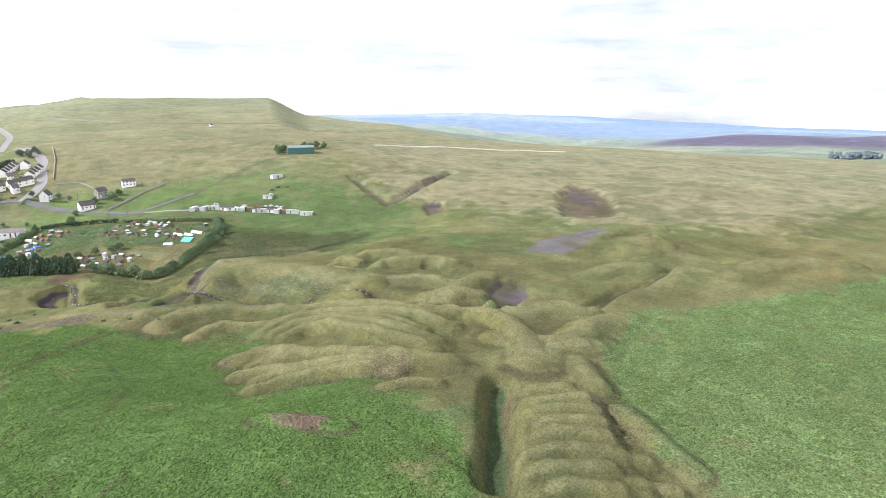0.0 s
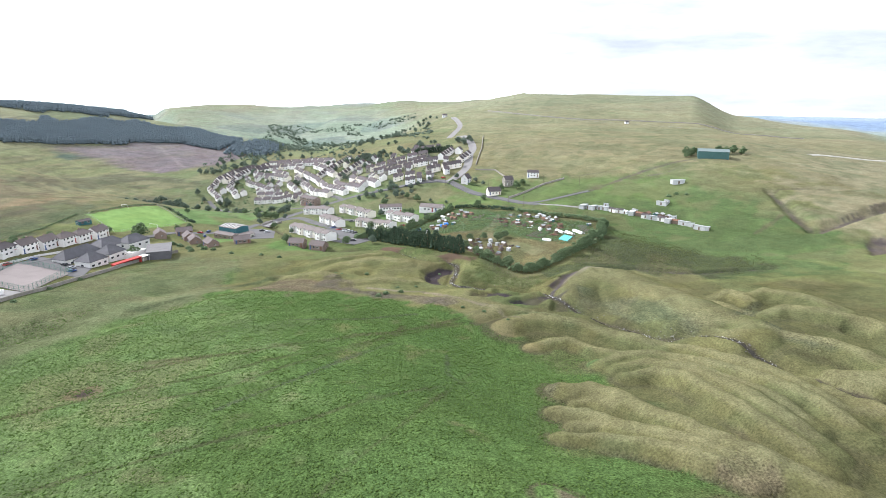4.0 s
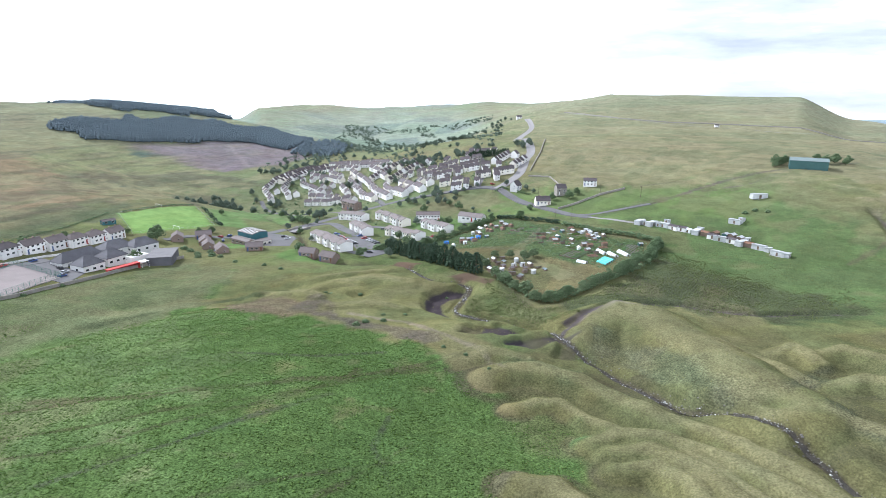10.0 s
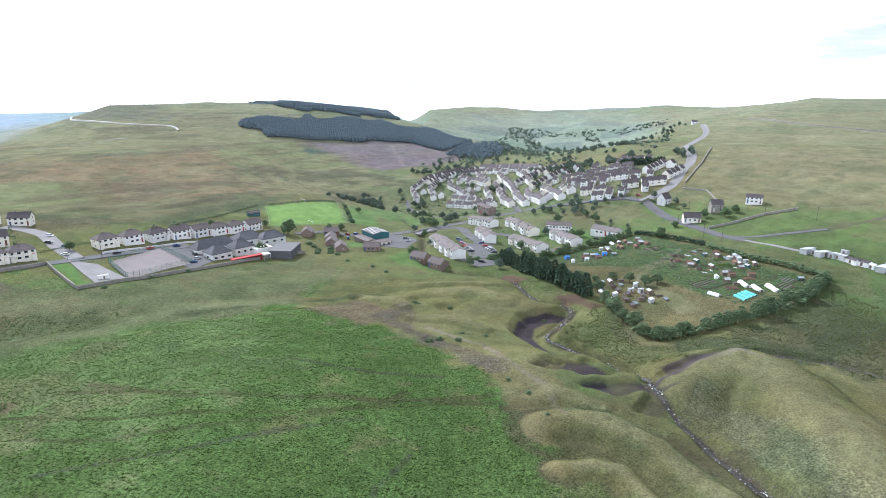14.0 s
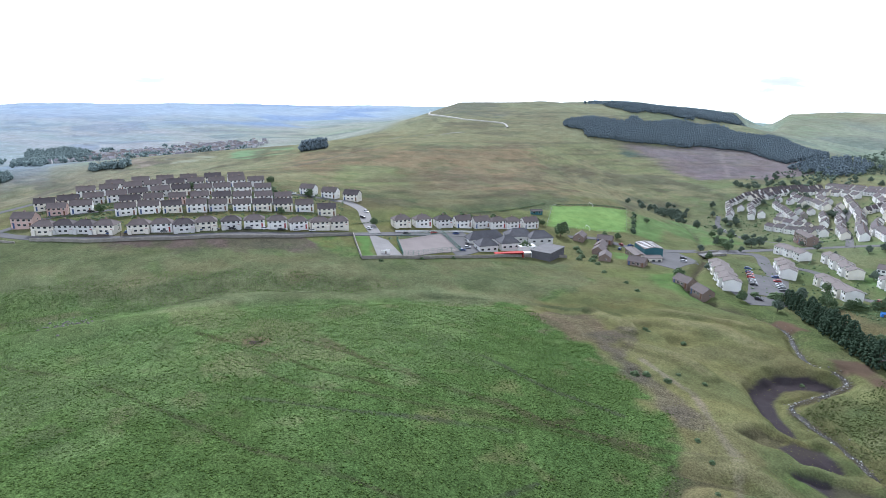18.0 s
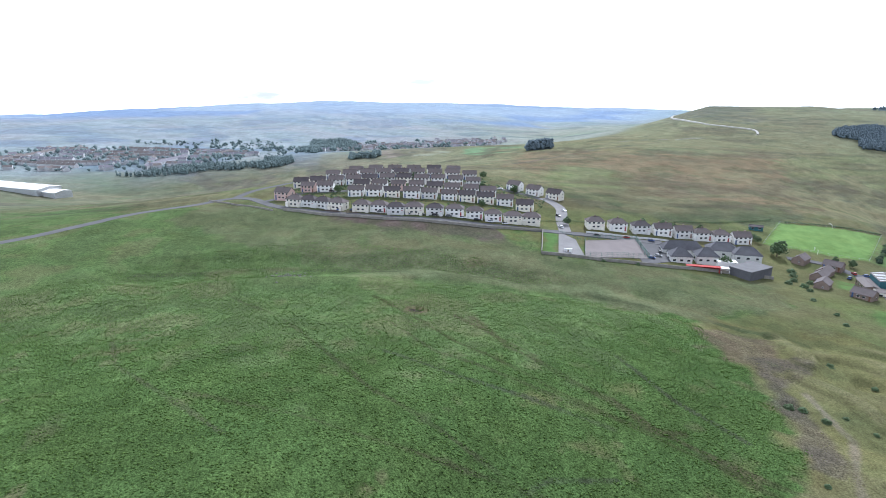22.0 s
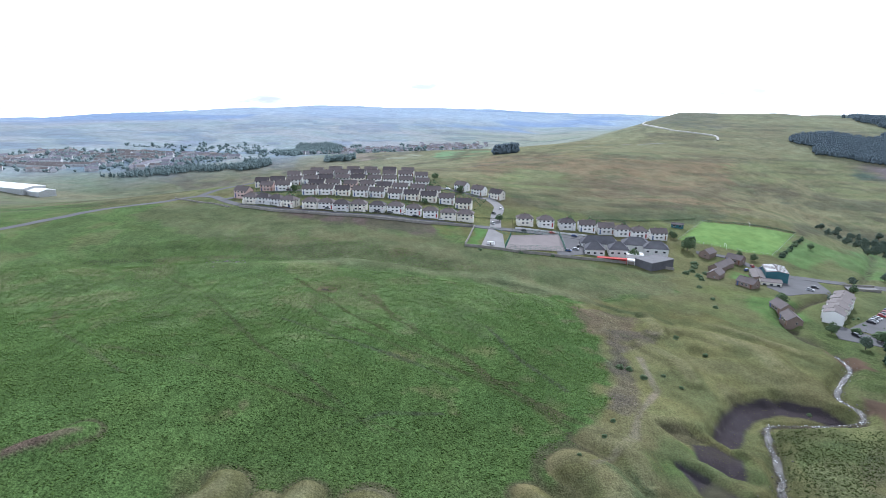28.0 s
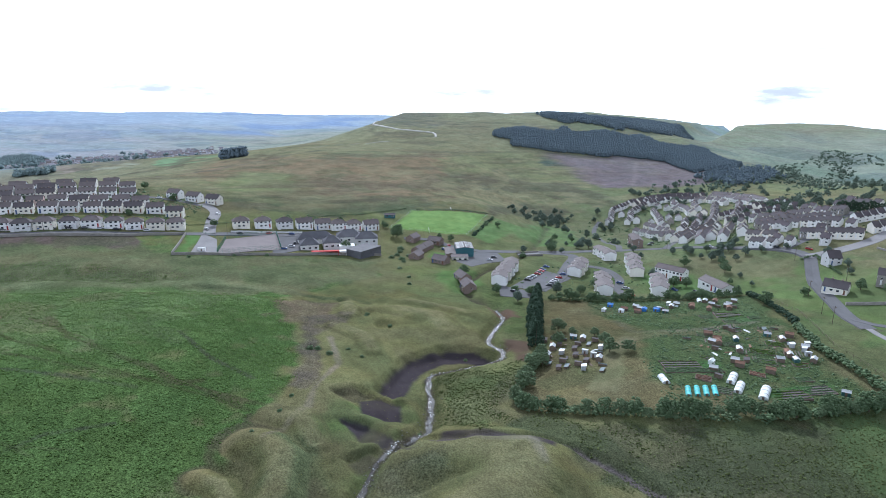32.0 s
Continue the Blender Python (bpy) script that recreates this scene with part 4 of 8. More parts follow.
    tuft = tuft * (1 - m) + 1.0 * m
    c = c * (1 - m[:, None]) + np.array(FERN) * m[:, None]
    # ridge feet darkened as rushes, with the shade of the creases painted in
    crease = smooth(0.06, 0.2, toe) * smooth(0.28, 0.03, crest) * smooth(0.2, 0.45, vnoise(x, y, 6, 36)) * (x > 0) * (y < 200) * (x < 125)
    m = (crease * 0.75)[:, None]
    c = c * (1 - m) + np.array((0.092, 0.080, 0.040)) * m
    # hollows between mounds darkened: shade put into the colour, broken up by noise
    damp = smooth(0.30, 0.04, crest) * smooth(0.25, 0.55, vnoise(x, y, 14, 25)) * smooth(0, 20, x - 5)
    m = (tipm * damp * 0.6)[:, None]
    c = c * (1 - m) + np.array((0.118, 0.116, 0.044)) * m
    # stream bed
    for pts, w, rgb in ((STREAM, 1.3, (0.095, 0.082, 0.046)), (BURN, 1.2, (0.13, 0.11, 0.085)), (GULLY, 2.4, (0.078, 0.105, 0.042))):
        m = 1 - smooth(0.5 * w, 1.2 * w, near_line(x, y, pts, 12) + 1.2 * rag)
        c = c * (1 - m[:, None]) + np.array(rgb) * m[:, None]
    # fields and woods of the farther valleys, with haze painted in towards the west
    az = np.degrees(np.arctan2(-(x - 60), y - 60))
    fx, fy = x + 30 * vnoise(x, y, 90, 16), y + 30 * vnoise(x, y, 90, 19)
    plot = LATTICE[np.floor(fx / 70).astype(int) % 256, np.floor(fy / 52).astype(int) % 256]
    patch = 0.6 * plot + 0.4 * vnoise(x, y, 110, 17)
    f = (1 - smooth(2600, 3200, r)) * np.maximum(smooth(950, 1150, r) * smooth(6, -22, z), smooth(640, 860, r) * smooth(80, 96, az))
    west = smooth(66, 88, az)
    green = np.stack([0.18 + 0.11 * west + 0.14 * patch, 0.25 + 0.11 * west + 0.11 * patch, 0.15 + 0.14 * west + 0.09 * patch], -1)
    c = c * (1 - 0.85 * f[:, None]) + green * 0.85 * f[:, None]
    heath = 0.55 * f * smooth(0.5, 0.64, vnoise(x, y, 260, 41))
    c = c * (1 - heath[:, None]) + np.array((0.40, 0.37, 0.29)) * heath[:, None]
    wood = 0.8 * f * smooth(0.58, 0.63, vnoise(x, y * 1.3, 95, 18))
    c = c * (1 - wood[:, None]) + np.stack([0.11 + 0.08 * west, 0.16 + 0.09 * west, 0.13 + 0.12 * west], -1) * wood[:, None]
    # heaths and woods of the distance; haze put into their colour, greener before, bluer behind
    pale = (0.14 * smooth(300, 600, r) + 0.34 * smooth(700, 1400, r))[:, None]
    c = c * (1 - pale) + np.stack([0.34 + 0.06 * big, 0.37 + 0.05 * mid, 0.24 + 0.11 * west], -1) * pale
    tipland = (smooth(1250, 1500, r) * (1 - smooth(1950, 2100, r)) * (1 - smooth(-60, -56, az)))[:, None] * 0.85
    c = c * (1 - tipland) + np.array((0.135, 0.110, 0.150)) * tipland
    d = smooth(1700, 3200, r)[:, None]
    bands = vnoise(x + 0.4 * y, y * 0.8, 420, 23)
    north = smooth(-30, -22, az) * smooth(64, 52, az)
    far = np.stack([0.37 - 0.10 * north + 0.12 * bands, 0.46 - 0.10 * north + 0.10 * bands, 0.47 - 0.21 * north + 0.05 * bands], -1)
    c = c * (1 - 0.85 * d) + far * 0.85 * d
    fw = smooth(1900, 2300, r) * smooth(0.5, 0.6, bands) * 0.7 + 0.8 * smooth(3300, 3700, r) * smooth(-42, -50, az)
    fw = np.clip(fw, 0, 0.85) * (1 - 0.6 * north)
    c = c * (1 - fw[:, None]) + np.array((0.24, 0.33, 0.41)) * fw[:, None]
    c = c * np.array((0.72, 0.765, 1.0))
    return c, tuft


GX = graded([(-1300, -770, 12.0), (-770, -420, 5.0), (-420, -130, 3.0), (-130, -26, 1.3), (-26, 150, 0.8), (150, 400, 2.2), (400, 620, 6.0)], 4800)
GY = graded([(-80, 0, 2.0), (0, 258, 0.8), (258, 300, 1.2), (300, 640, 2.6), (640, 1180, 6.5)], 4800)
g_me, g_x, g_y, g_z = sheet("ground", GX, GY, height)
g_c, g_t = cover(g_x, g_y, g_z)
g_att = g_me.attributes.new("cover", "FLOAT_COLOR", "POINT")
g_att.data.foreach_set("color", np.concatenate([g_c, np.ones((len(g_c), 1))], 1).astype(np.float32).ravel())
g_att = g_me.attributes.new("tuft", "FLOAT", "POINT")
g_att.data.foreach_set("value", g_t.astype(np.float32))
g_me.materials.append(M_COVER)
ground = tagged(new("ground", g_me), "rolling moorland of green bracken, tawny grass and grassed-over spoil heaps", "ground", kind="structure")
G_GRID = g_z.reshape(len(GY), len(GX))


def land(x, y):
    """Height of the ground sheet at one place."""
    i = min(max(int(np.searchsorted(GX, x)) - 1, 0), len(GX) - 2)
    j = min(max(int(np.searchsorted(GY, y)) - 1, 0), len(GY) - 2)
    u, v = (x - GX[i]) / (GX[i + 1] - GX[i]), (y - GY[j]) / (GY[j + 1] - GY[j])
    return float((G_GRID[j, i] * (1 - u) + G_GRID[j, i + 1] * u) * (1 - v) + (G_GRID[j + 1, i] * (1 - u) + G_GRID[j + 1, i + 1] * u) * v)

# ---- building kit ----
def part(name, bm, material, parent=None, label="", loc=None):
    me = bpy.data.meshes.new(name)
    bm.to_mesh(me)
    bm.free()
    me.materials.append(material)
    ob = new(name, me)
    if parent is not None:
        ob.parent = parent
    if loc:
        ob.location = loc
    if label:
        ob["label"] = label
    return ob


def shared(name, me, parent, m):
    """A piece that shares its mesh."""
    ob = new(name, me)
    ob.parent = parent
    ob.matrix_basis = m
    return ob


def box(bm, x0, y0, z0, x1, y1, z1):
    v = [bm.verts.new(p) for p in ((x0, y0, z0), (x1, y0, z0), (x1, y1, z0), (x0, y1, z0), (x0, y0, z1), (x1, y0, z1), (x1, y1, z1), (x0, y1, z1))]
    for f in ((3, 2, 1, 0), (4, 5, 6, 7), (0, 1, 5, 4), (1, 2, 6, 5), (2, 3, 7, 6), (3, 0, 4, 7)):
        bm.faces.new([v[i] for i in f])
    return v


def mesh_of(name, material, *boxes):
    bm = bmesh.new()
    for b in boxes:
        box(bm, *b)
    me = bpy.data.meshes.new(name)
    bm.to_mesh(me)
    bm.free()
    me.materials.append(material)
    return me


def tube(bm, a, b, r0, r1, n=6):
    a, b = Vector(a), Vector(b)
    d = (b - a).normalized()
    u = d.orthogonal().normalized()
    w = d.cross(u)
    ra = [bm.verts.new(a + (u * math.cos(2 * math.pi * i / n) + w * math.sin(2 * math.pi * i / n)) * r0) for i in range(n)]
    rb = [bm.verts.new(b + (u * math.cos(2 * math.pi * i / n) + w * math.sin(2 * math.pi * i / n)) * r1) for i in range(n)]
    for i in range(n):
        bm.faces.new((ra[i], ra[(i + 1) % n], rb[(i + 1) % n], rb[i]))
    bm.faces.new(rb)


def gable_walls(bm, l, d, eaves, rise, deep=2.0):
    """Walls with gable ends at x = +-l/2, carried down into sloping ground."""
    x, y = l / 2, d / 2
    lo = [bm.verts.new(p) for p in ((-x, -y, -deep), (x, -y, -deep), (x, y, -deep), (-x, y, -deep))]
    hi = [bm.verts.new(p) for p in ((-x, -y, eaves), (x, -y, eaves), (x, y, eaves), (-x, y, eaves))]
    top = [bm.verts.new((-x, 0, eaves + rise)), bm.verts.new((x, 0, eaves + rise))]
    bm.faces.new((lo[0], lo[1], hi[1], hi[0]))
    bm.faces.new((lo[2], lo[3], hi[3], hi[2]))
    bm.faces.new((lo[1], lo[2], hi[2], top[1], hi[1]))
    bm.faces.new((lo[3], lo[0], hi[0], top[0], hi[3]))
    bm.faces.new((hi[0], hi[1], top[1], top[0]))
    bm.faces.new((hi[2], hi[3], top[0], top[1]))


def gable_roof(bm, l, d, eaves, rise, over=0.35, end=0.25, thick=0.16):
    s = rise / (d / 2)
    x, y = l / 2 + end, d / 2 + over
    e = eaves - over * s + 0.03
    for sg in (-1, 1):
        p = [(-x, sg * y, e), (x, sg * y, e), (x, 0, eaves + rise + 0.03), (-x, 0, eaves + rise + 0.03)]
        lo = [bm.verts.new(q) for q in p]
        hi = [bm.verts.new((q[0], q[1], q[2] + thick)) for q in p]
        for f in ((lo[3], lo[2], lo[1], lo[0]), hi, (lo[0], lo[1], hi[1], hi[0]), (lo[1], lo[2], hi[2], hi[1]), (lo[3], lo[0], hi[0], hi[3])):
            bm.faces.new(f)
    box(bm, -x, -0.16, eaves + rise + 0.1, x, 0.16, eaves + rise + thick + 0.13)
    bmesh.ops.recalc_face_normals(bm, faces=bm.faces[:])


def hip_roof(bm, l, d, eaves, rise, over=0.4, thick=0.16):
    x, y, r = l / 2 + over, d / 2 + over, max(l / 2 - d / 2 * 0.85, 0.3)
    lo = [bm.verts.new(p) for p in ((-x, -y, eaves), (x, -y, eaves), (x, y, eaves), (-x, y, eaves))]
    hi = [bm.verts.new((v.co.x, v.co.y, eaves + thick)) for v in lo]
    t = [bm.verts.new((-r, 0, eaves + rise)), bm.verts.new((r, 0, eaves + rise))]
    bm.faces.new(lo[::-1])
    for i in range(4):
        bm.faces.new((lo[i], lo[(i + 1) % 4], hi[(i + 1) % 4], hi[i]))
    bm.faces.new((hi[0], hi[1], t[1], t[0]))
    bm.faces.new((hi[2], hi[3], t[0], t[1]))
    bm.faces.new((hi[1], hi[2], t[1]))
    bm.faces.new((hi[3], hi[0], t[0]))
    for a, b in ((t[0].co, t[1].co), (hi[0].co, t[0].co), (hi[1].co, t[1].co), (hi[2].co, t[1].co), (hi[3].co, t[0].co)):
        tube(bm, a.copy(), b.copy(), 0.13, 0.13, 5)


# windows and doors stand against the wall with a frame, a sill and dark glass behind
WIN = {}


def window(parent, x, y, z, w, h, face, panes=True):
    """face: the side of the house it looks from, 0 front (-y), 1 right (+x), 2 back, 3 left."""
    key = (w, h)
    if key not in WIN:
        fr = mesh_of("window_frame", M_UPVC, (-w / 2, -0.05, 0, w / 2, 0.02, h))
        pn = mesh_of("pane", M_GLASS, (-w / 2 + 0.07, -0.06, 0.07, w / 2 - 0.07, -0.052, h - 0.07))
        WIN[key] = (fr, pn)
    fr, pn = WIN[key]
    m = pose(x, y, z, 0, 0, 90 * face)
    if panes:
        f = shared("window", fr, parent, m)
        shared("pane", pn, f, Matrix.Identity(4))
        return
    if ("whole", w, h) not in WIN:
        bm = bmesh.new()
        bm.from_mesh(fr)
        n = len(bm.faces)
        bm.from_mesh(pn)
        bm.faces.ensure_lookup_table()
        for i in range(n, len(bm.faces)):
            bm.faces[i].material_index = 1
        me = bpy.data.meshes.new("window")
        bm.to_mesh(me)
        bm.free()
        me.materials.append(M_UPVC)
        me.materials.append(M_GLASS)
        WIN[("whole", w, h)] = me
    shared("window", WIN[("whole", w, h)], parent, m)


DOOR = {}


def door(parent, x, y, z, face, kind=0):
    if kind not in DOOR:
        DOOR[kind] = mesh_of("door", M_DOORS[kind], (-0.46, -0.06, -0.3, 0.46, 0.02, 2.05), (-0.55, -0.5, -0.6, 0.55, 0.02, -0.3), (-0.62, -0.55, 2.2, 0.62, 0.02, 2.3))
    shared("door", DOOR[kind], parent, pose(x, y, z, 0, 0, 90 * face))


def chimney(parent, x, y, z, material, h=1.3):
    bm = bmesh.new()
    box(bm, -0.45, -0.32, -1.0, 0.45, 0.32, h)
    box(bm, -0.52, -0.39, h, 0.52, 0.39, h + 0.14)
    for dx in (-0.22, 0.22):
        tube(bm, (dx, 0, h + 0.14), (dx, 0, h + 0.5), 0.12, 0.1, 6)
    return part("chimney", bm, material, parent, loc=(x, y, z))


def thing(name, label, category, group=""):
    ob = new(name)
    return tagged(ob, label, category, group)


def house(name, label, l, d, eaves, rise, wall, roof, hip=False, units=2, storeys=2, chim=1, porch=False, group="", category="house", ends=True, chim_mat=None, back=False, panes=True):
    h = thing(name, label, category, group)
    bm = bmesh.new()
    if hip:
        box(bm, -l / 2, -d / 2, -2.0, l / 2, d / 2, eaves + 0.05)
    else:
        gable_walls(bm, l, d, eaves, rise)
    bmesh.ops.recalc_face_normals(bm, faces=bm.faces[:])
    part("wall", bm, wall, h)
    bm = bmesh.new()
    (hip_roof if hip else gable_roof)(bm, l, d, eaves, rise)
    part("roof", bm, roof, h)
    for i in range(chim):
        x = (i - (chim - 1) / 2) * l / max(chim, 1) * 0.8
        chimney(h, x, 0.35 if hip else 0.2, eaves + rise - 0.2, chim_mat or M_BRICK, 0.9)
    w = l / units
    for u in range(units):
        cx = -l / 2 + w * (u + 0.5)
        sg = -1 if u % 2 else 1
        for s in range(storeys):
            z = 0.85 + 2.55 * s
            if w < 4.2:
                window(h, cx + (0.0 if s else 0.75), -d / 2, z, 1.3, 1.15, 0, panes)
            else:
                window(h, cx + sg * w * 0.24, -d / 2, z, 1.7, 1.2, 0, panes)
                if s:
                    window(h, cx - sg * w * 0.24, -d / 2, z, 1.2, 1.2, 0, panes)
            if back:
                window(h, cx, d / 2, z, 1.5, 1.15, 2, panes)
        door(h, cx - (sg * w * 0.26 if w >= 4.2 else 0.9), -d / 2, 0.35, 0, (u * 3 + int(l * 10)) % 4)
        if porch:
            bm = bmesh.new()
            px = cx - sg * w * 0.26
            box(bm, px - 1.0, -d / 2 - 1.3, -0.8, px + 1.0, -d / 2, 2.3)
            box(bm, px - 1.15, -d / 2 - 1.45, 2.3, px + 1.15, -d / 2, 2.45)
            part("porch", bm, wall, h)
    if ends:
        for s in range(storeys):
            window(h, l / 2, 0.8, 0.85 + 2.55 * s, 0.9, 1.0, 1, panes)
            window(h, -l / 2, -0.8, 0.85 + 2.55 * s, 0.9, 1.0, 3, panes)
    return h


def settle(ob, x, y, turn, l=10.0, d=8.0, sink=0.0, size=1.0):
    """A copy of a thing set on the land, its floor at the height of the ground before its door; turn: which way +x looks, in degrees."""
    c, s = math.cos(radians(turn)), math.sin(radians(turn))
    zs = [land(x + c * a - s * b, y + s * a + c * b) for a in (-l / 2, 0, l / 2) for b in (-d / 2, d / 2)]
    z = (max(zs) + sum(zs) / len(zs)) / 2
    made = copy_thing(ob, pose(x, y, z - sink + 0.1, 0, 0, turn))
    made.scale = (size, size, size)
    return made


def along(a, b, n):
    return [(a[0] + (b[0] - a[0]) * (i + 0.5) / n, a[1] + (b[1] - a[1]) * (i + 0.5) / n) for i in range(n)]


def bearing(a, b):
    return math.degrees(math.atan2(b[1] - a[1], b[0] - a[0]))


def discard(ob):
    for o in (*ob.children_recursive, ob):
        bpy.data.objects.remove(o)


def ribbon(name, pts, width, material, label, category="road", lift=0.12, kind="structure", fine=4.0):
    """A road laid on the land along a smooth line, with shallow edges."""
    p = [Vector((a, b, 0)) for a, b in pts]
    line = []
    for i in range(len(p) - 1):
        p0, p1, p2, p3 = p[max(i - 1, 0)], p[i], p[i + 1], p[min(i + 2, len(p) - 1)]
        n = max(2, int((p2 - p1).length / fine))
        for j in range(n):
            t = j / n
            line.append(0.5 * ((2 * p1) + (p2 - p0) * t + (2 * p0 - 5 * p1 + 4 * p2 - p3) * t * t + (3 * p1 - p0 - 3 * p2 + p3) * t ** 3))
    line.append(p[-1])
    bm = bmesh.new()
    rows = []
    for i, q in enumerate(line):
        t = (line[min(i + 1, len(line) - 1)] - line[max(i - 1, 0)]).normalized()
        nrm = Vector((-t.y, t.x, 0))
        zs = [land(*(q + nrm * o * width).xy) for o in (-0.5, -0.25, 0, 0.25, 0.5)]
        row = [bm.verts.new((*(q + nrm * -(width / 2 + 0.5)).xy, zs[0] - 0.6))]
        row += [bm.verts.new((*(q + nrm * o * width).xy, max(z, sum(zs) / 5) + lift)) for o, z in zip((-0.5, -0.25, 0, 0.25, 0.5), zs)]
        row.append(bm.verts.new((*(q + nrm * (width / 2 + 0.5)).xy, zs[-1] - 0.6)))
        rows.append(row)
    for a, b in zip(rows[:-1], rows[1:]):
        for i in range(len(a) - 1):
            bm.faces.new((a[i + 1], a[i], b[i], b[i + 1]))
    return tagged(part(name, bm, material), label, category, kind=kind)


def slab(name, poly, material, label, category="paving", lift=0.15, kind="structure", cell=3.0):
    """A flat-laid area following the land."""
    xs, ys = [q[0] for q in poly], [q[1] for q in poly]
    bm = bmesh.new()
    vs = [bm.verts.new((a, b, 0)) for a, b in poly]
    f = bm.faces.new(vs)
    if f.normal.z < 0:
        f.normal_flip()
    for axis, lo, hi in (((1, 0, 0), min(xs), max(xs)), ((0, 1, 0), min(ys), max(ys))):
        k = lo + cell
        while k < hi:
            bmesh.ops.bisect_plane(bm, geom=bm.verts[:] + bm.edges[:] + bm.faces[:], plane_co=Vector(axis) * k, plane_no=axis)
            k += cell
    for v in bm.verts:
        v.co.z = land(v.co.x, v.co.y) + lift
    ex = bmesh.ops.extrude_face_region(bm, geom=bm.faces[:])
    for v in [g for g in ex["geom"] if isinstance(g, bmesh.types.BMVert)]:
        v.co.z -= 0.9
    bmesh.ops.recalc_face_normals(bm, faces=bm.faces[:])
    return tagged(part(name, bm, material), label, category, kind=kind)


def wall_line(name, pts, h, thick, material, label, category="wall", kind="structure", fine=4.0, ragged=0.0):
    """A boundary wall that follows the land, with a coping."""
    bm = bmesh.new()
    rows = []
    rnd = random.Random(len(pts) * 7 + int(abs(pts[0][0])))
    for i in range(len(pts) - 1):
        a, b = Vector(pts[i]), Vector(pts[i + 1])
        n = max(1, int((b - a).length / fine))
        t = (b - a).normalized()
        nr = Vector((-t.y, t.x)) * thick / 2
        for j in range(n + (1 if i == len(pts) - 2 else 0)):
            q = a + (b - a) * j / n
            z = land(q.x, q.y)
            top = z + h * (1 - ragged * rnd.random())
            rows.append([bm.verts.new((q.x - nr.x, q.y - nr.y, z - 0.6)), bm.verts.new((q.x - nr.x, q.y - nr.y, top)), bm.verts.new((q.x, q.y, top + 0.12)), bm.verts.new((q.x + nr.x, q.y + nr.y, top)), bm.verts.new((q.x + nr.x, q.y + nr.y, z - 0.6))])
    for a, b in zip(rows[:-1], rows[1:]):
        for i in range(4):
            bm.faces.new((a[i], b[i], b[i + 1], a[i + 1]))
    bm.faces.new(rows[0][::-1])
    bm.faces.new(rows[-1])
    bmesh.ops.recalc_face_normals(bm, faces=bm.faces[:])
    return tagged(part(name, bm, material), label, category, kind=kind)

# ---- roads and paving ----
ribbon("road", [(-170, -110), (-200, -78), (-222, -58), (-248, -40), (-280, -18), (-308, 6), (-318, 22), (-312, 36), (-294, 46), (-276, 60), (-259, 85), (-246, 119), (-238, 152), (-231, 185), (-227, 210), (-224, 232), (-220, 256), (-215, 282)], 6.0, M_TARMAC, "grey tarmac lane skirting the hillside estate")
ribbon("road", [(-316, 24), (-338, 34), (-356, 54), (-372, 84), (-392, 110)], 5.5, M_TARMAC, "tarmac road climbing behind the hillside estate")
ribbon("road", [(-226, 226), (-250, 232), (-276, 240), (-300, 236)], 7.0, M_PAVE, "pale estate side road with parked cars", lift=0.16)
ribbon("road", [(-294, 46), (-312, 70), (-306, 110), (-300, 150), (-290, 205)], 4.5, M_TARMAC, "narrow estate street between the house rows", lift=0.14)
ribbon("road", [(-336, 66), (-342, 110), (-340, 160), (-318, 214), (-296, 234)], 4.5, M_TARMAC, "narrow estate street between the upper house rows", lift=0.14)
ribbon("road", [(-152, 384), (-142, 420), (-126, 478), (-101, 505), (-58, 510), (-24, 512), (-7, 506), (2, 493), (15, 472), (37, 446), (48, 434), (60, 424)], 6.0, M_TARMAC, "tarmac village road between houses and fields", lift=0.14)
ribbon("road", [(-7, 506), (2, 520), (10, 540), (13, 572), (17, 602), (8, 680), (-6, 780), (0, 850), (11, 932), (8, 1000), (1, 1060)], 7.5, M_PAVE, "pale road climbing over the common", lift=0.2)
ribbon("road", [(-142, 420), (-124, 438), (-106, 418), (-90, 398), (-74, 374), (-66, 352)], 7.0, M_TARMAC, "estate road and parking between terraces", lift=0.18)
ribbon("road", [(-106, 418), (-92, 432), (-70, 424), (-52, 404), (-40, 398)], 5.0, M_TARMAC, "short estate cul-de-sac", lift=0.16)
ribbon("track", [(59, 425), (72, 414), (86, 404), (104, 400)], 2.4, M_PAVE, "pale gravel track leading to the hillside huts", "track", lift=0.12)
ribbon("road", [(48, 434), (58, 431), (80, 436), (100, 440)], 3.2, M_TARMAC, "rough tarmac lane to the fields", lift=0.16)
ribbon("road", [(-150, 384), (-166, 372), (-186, 366), (-196, 348)], 5.0, M_TARMAC, "tarmac drive beside the playing field", lift=0.16)
ribbon("road", [(-120, 480), (-150, 512), (-196, 548), (-240, 580), (-262, 610)], 4.2, M_TARMAC, "village street between terraces", lift=0.16)
ribbon("road", [(-101, 505), (-126, 560), (-152, 610), (-176, 680)], 4.2, M_TARMAC, "village street climbing between terraces", lift=0.16)
ribbon("road", [(-24, 512), (-22, 540), (-24, 570), (-30, 600)], 4.2, M_TARMAC, "street at the head of the village", lift=0.16)
slab("pavement", [(-214, 262), (-221, 283), (-186, 271), (-180, 252)], M_TARMAC, "tarmac school yard", "yard", 0.2)
slab("pavement", [(-226, 222), (-214, 228), (-184, 222), (-183, 207)], M_PAVE, "pale concrete lay-by", "paving", 0.18)
slab("sports_court", [(-213, 233), (-219, 266), (-189, 260), (-185, 222)], M_COURT, "reddish grey fenced games court", "court", 0.3)
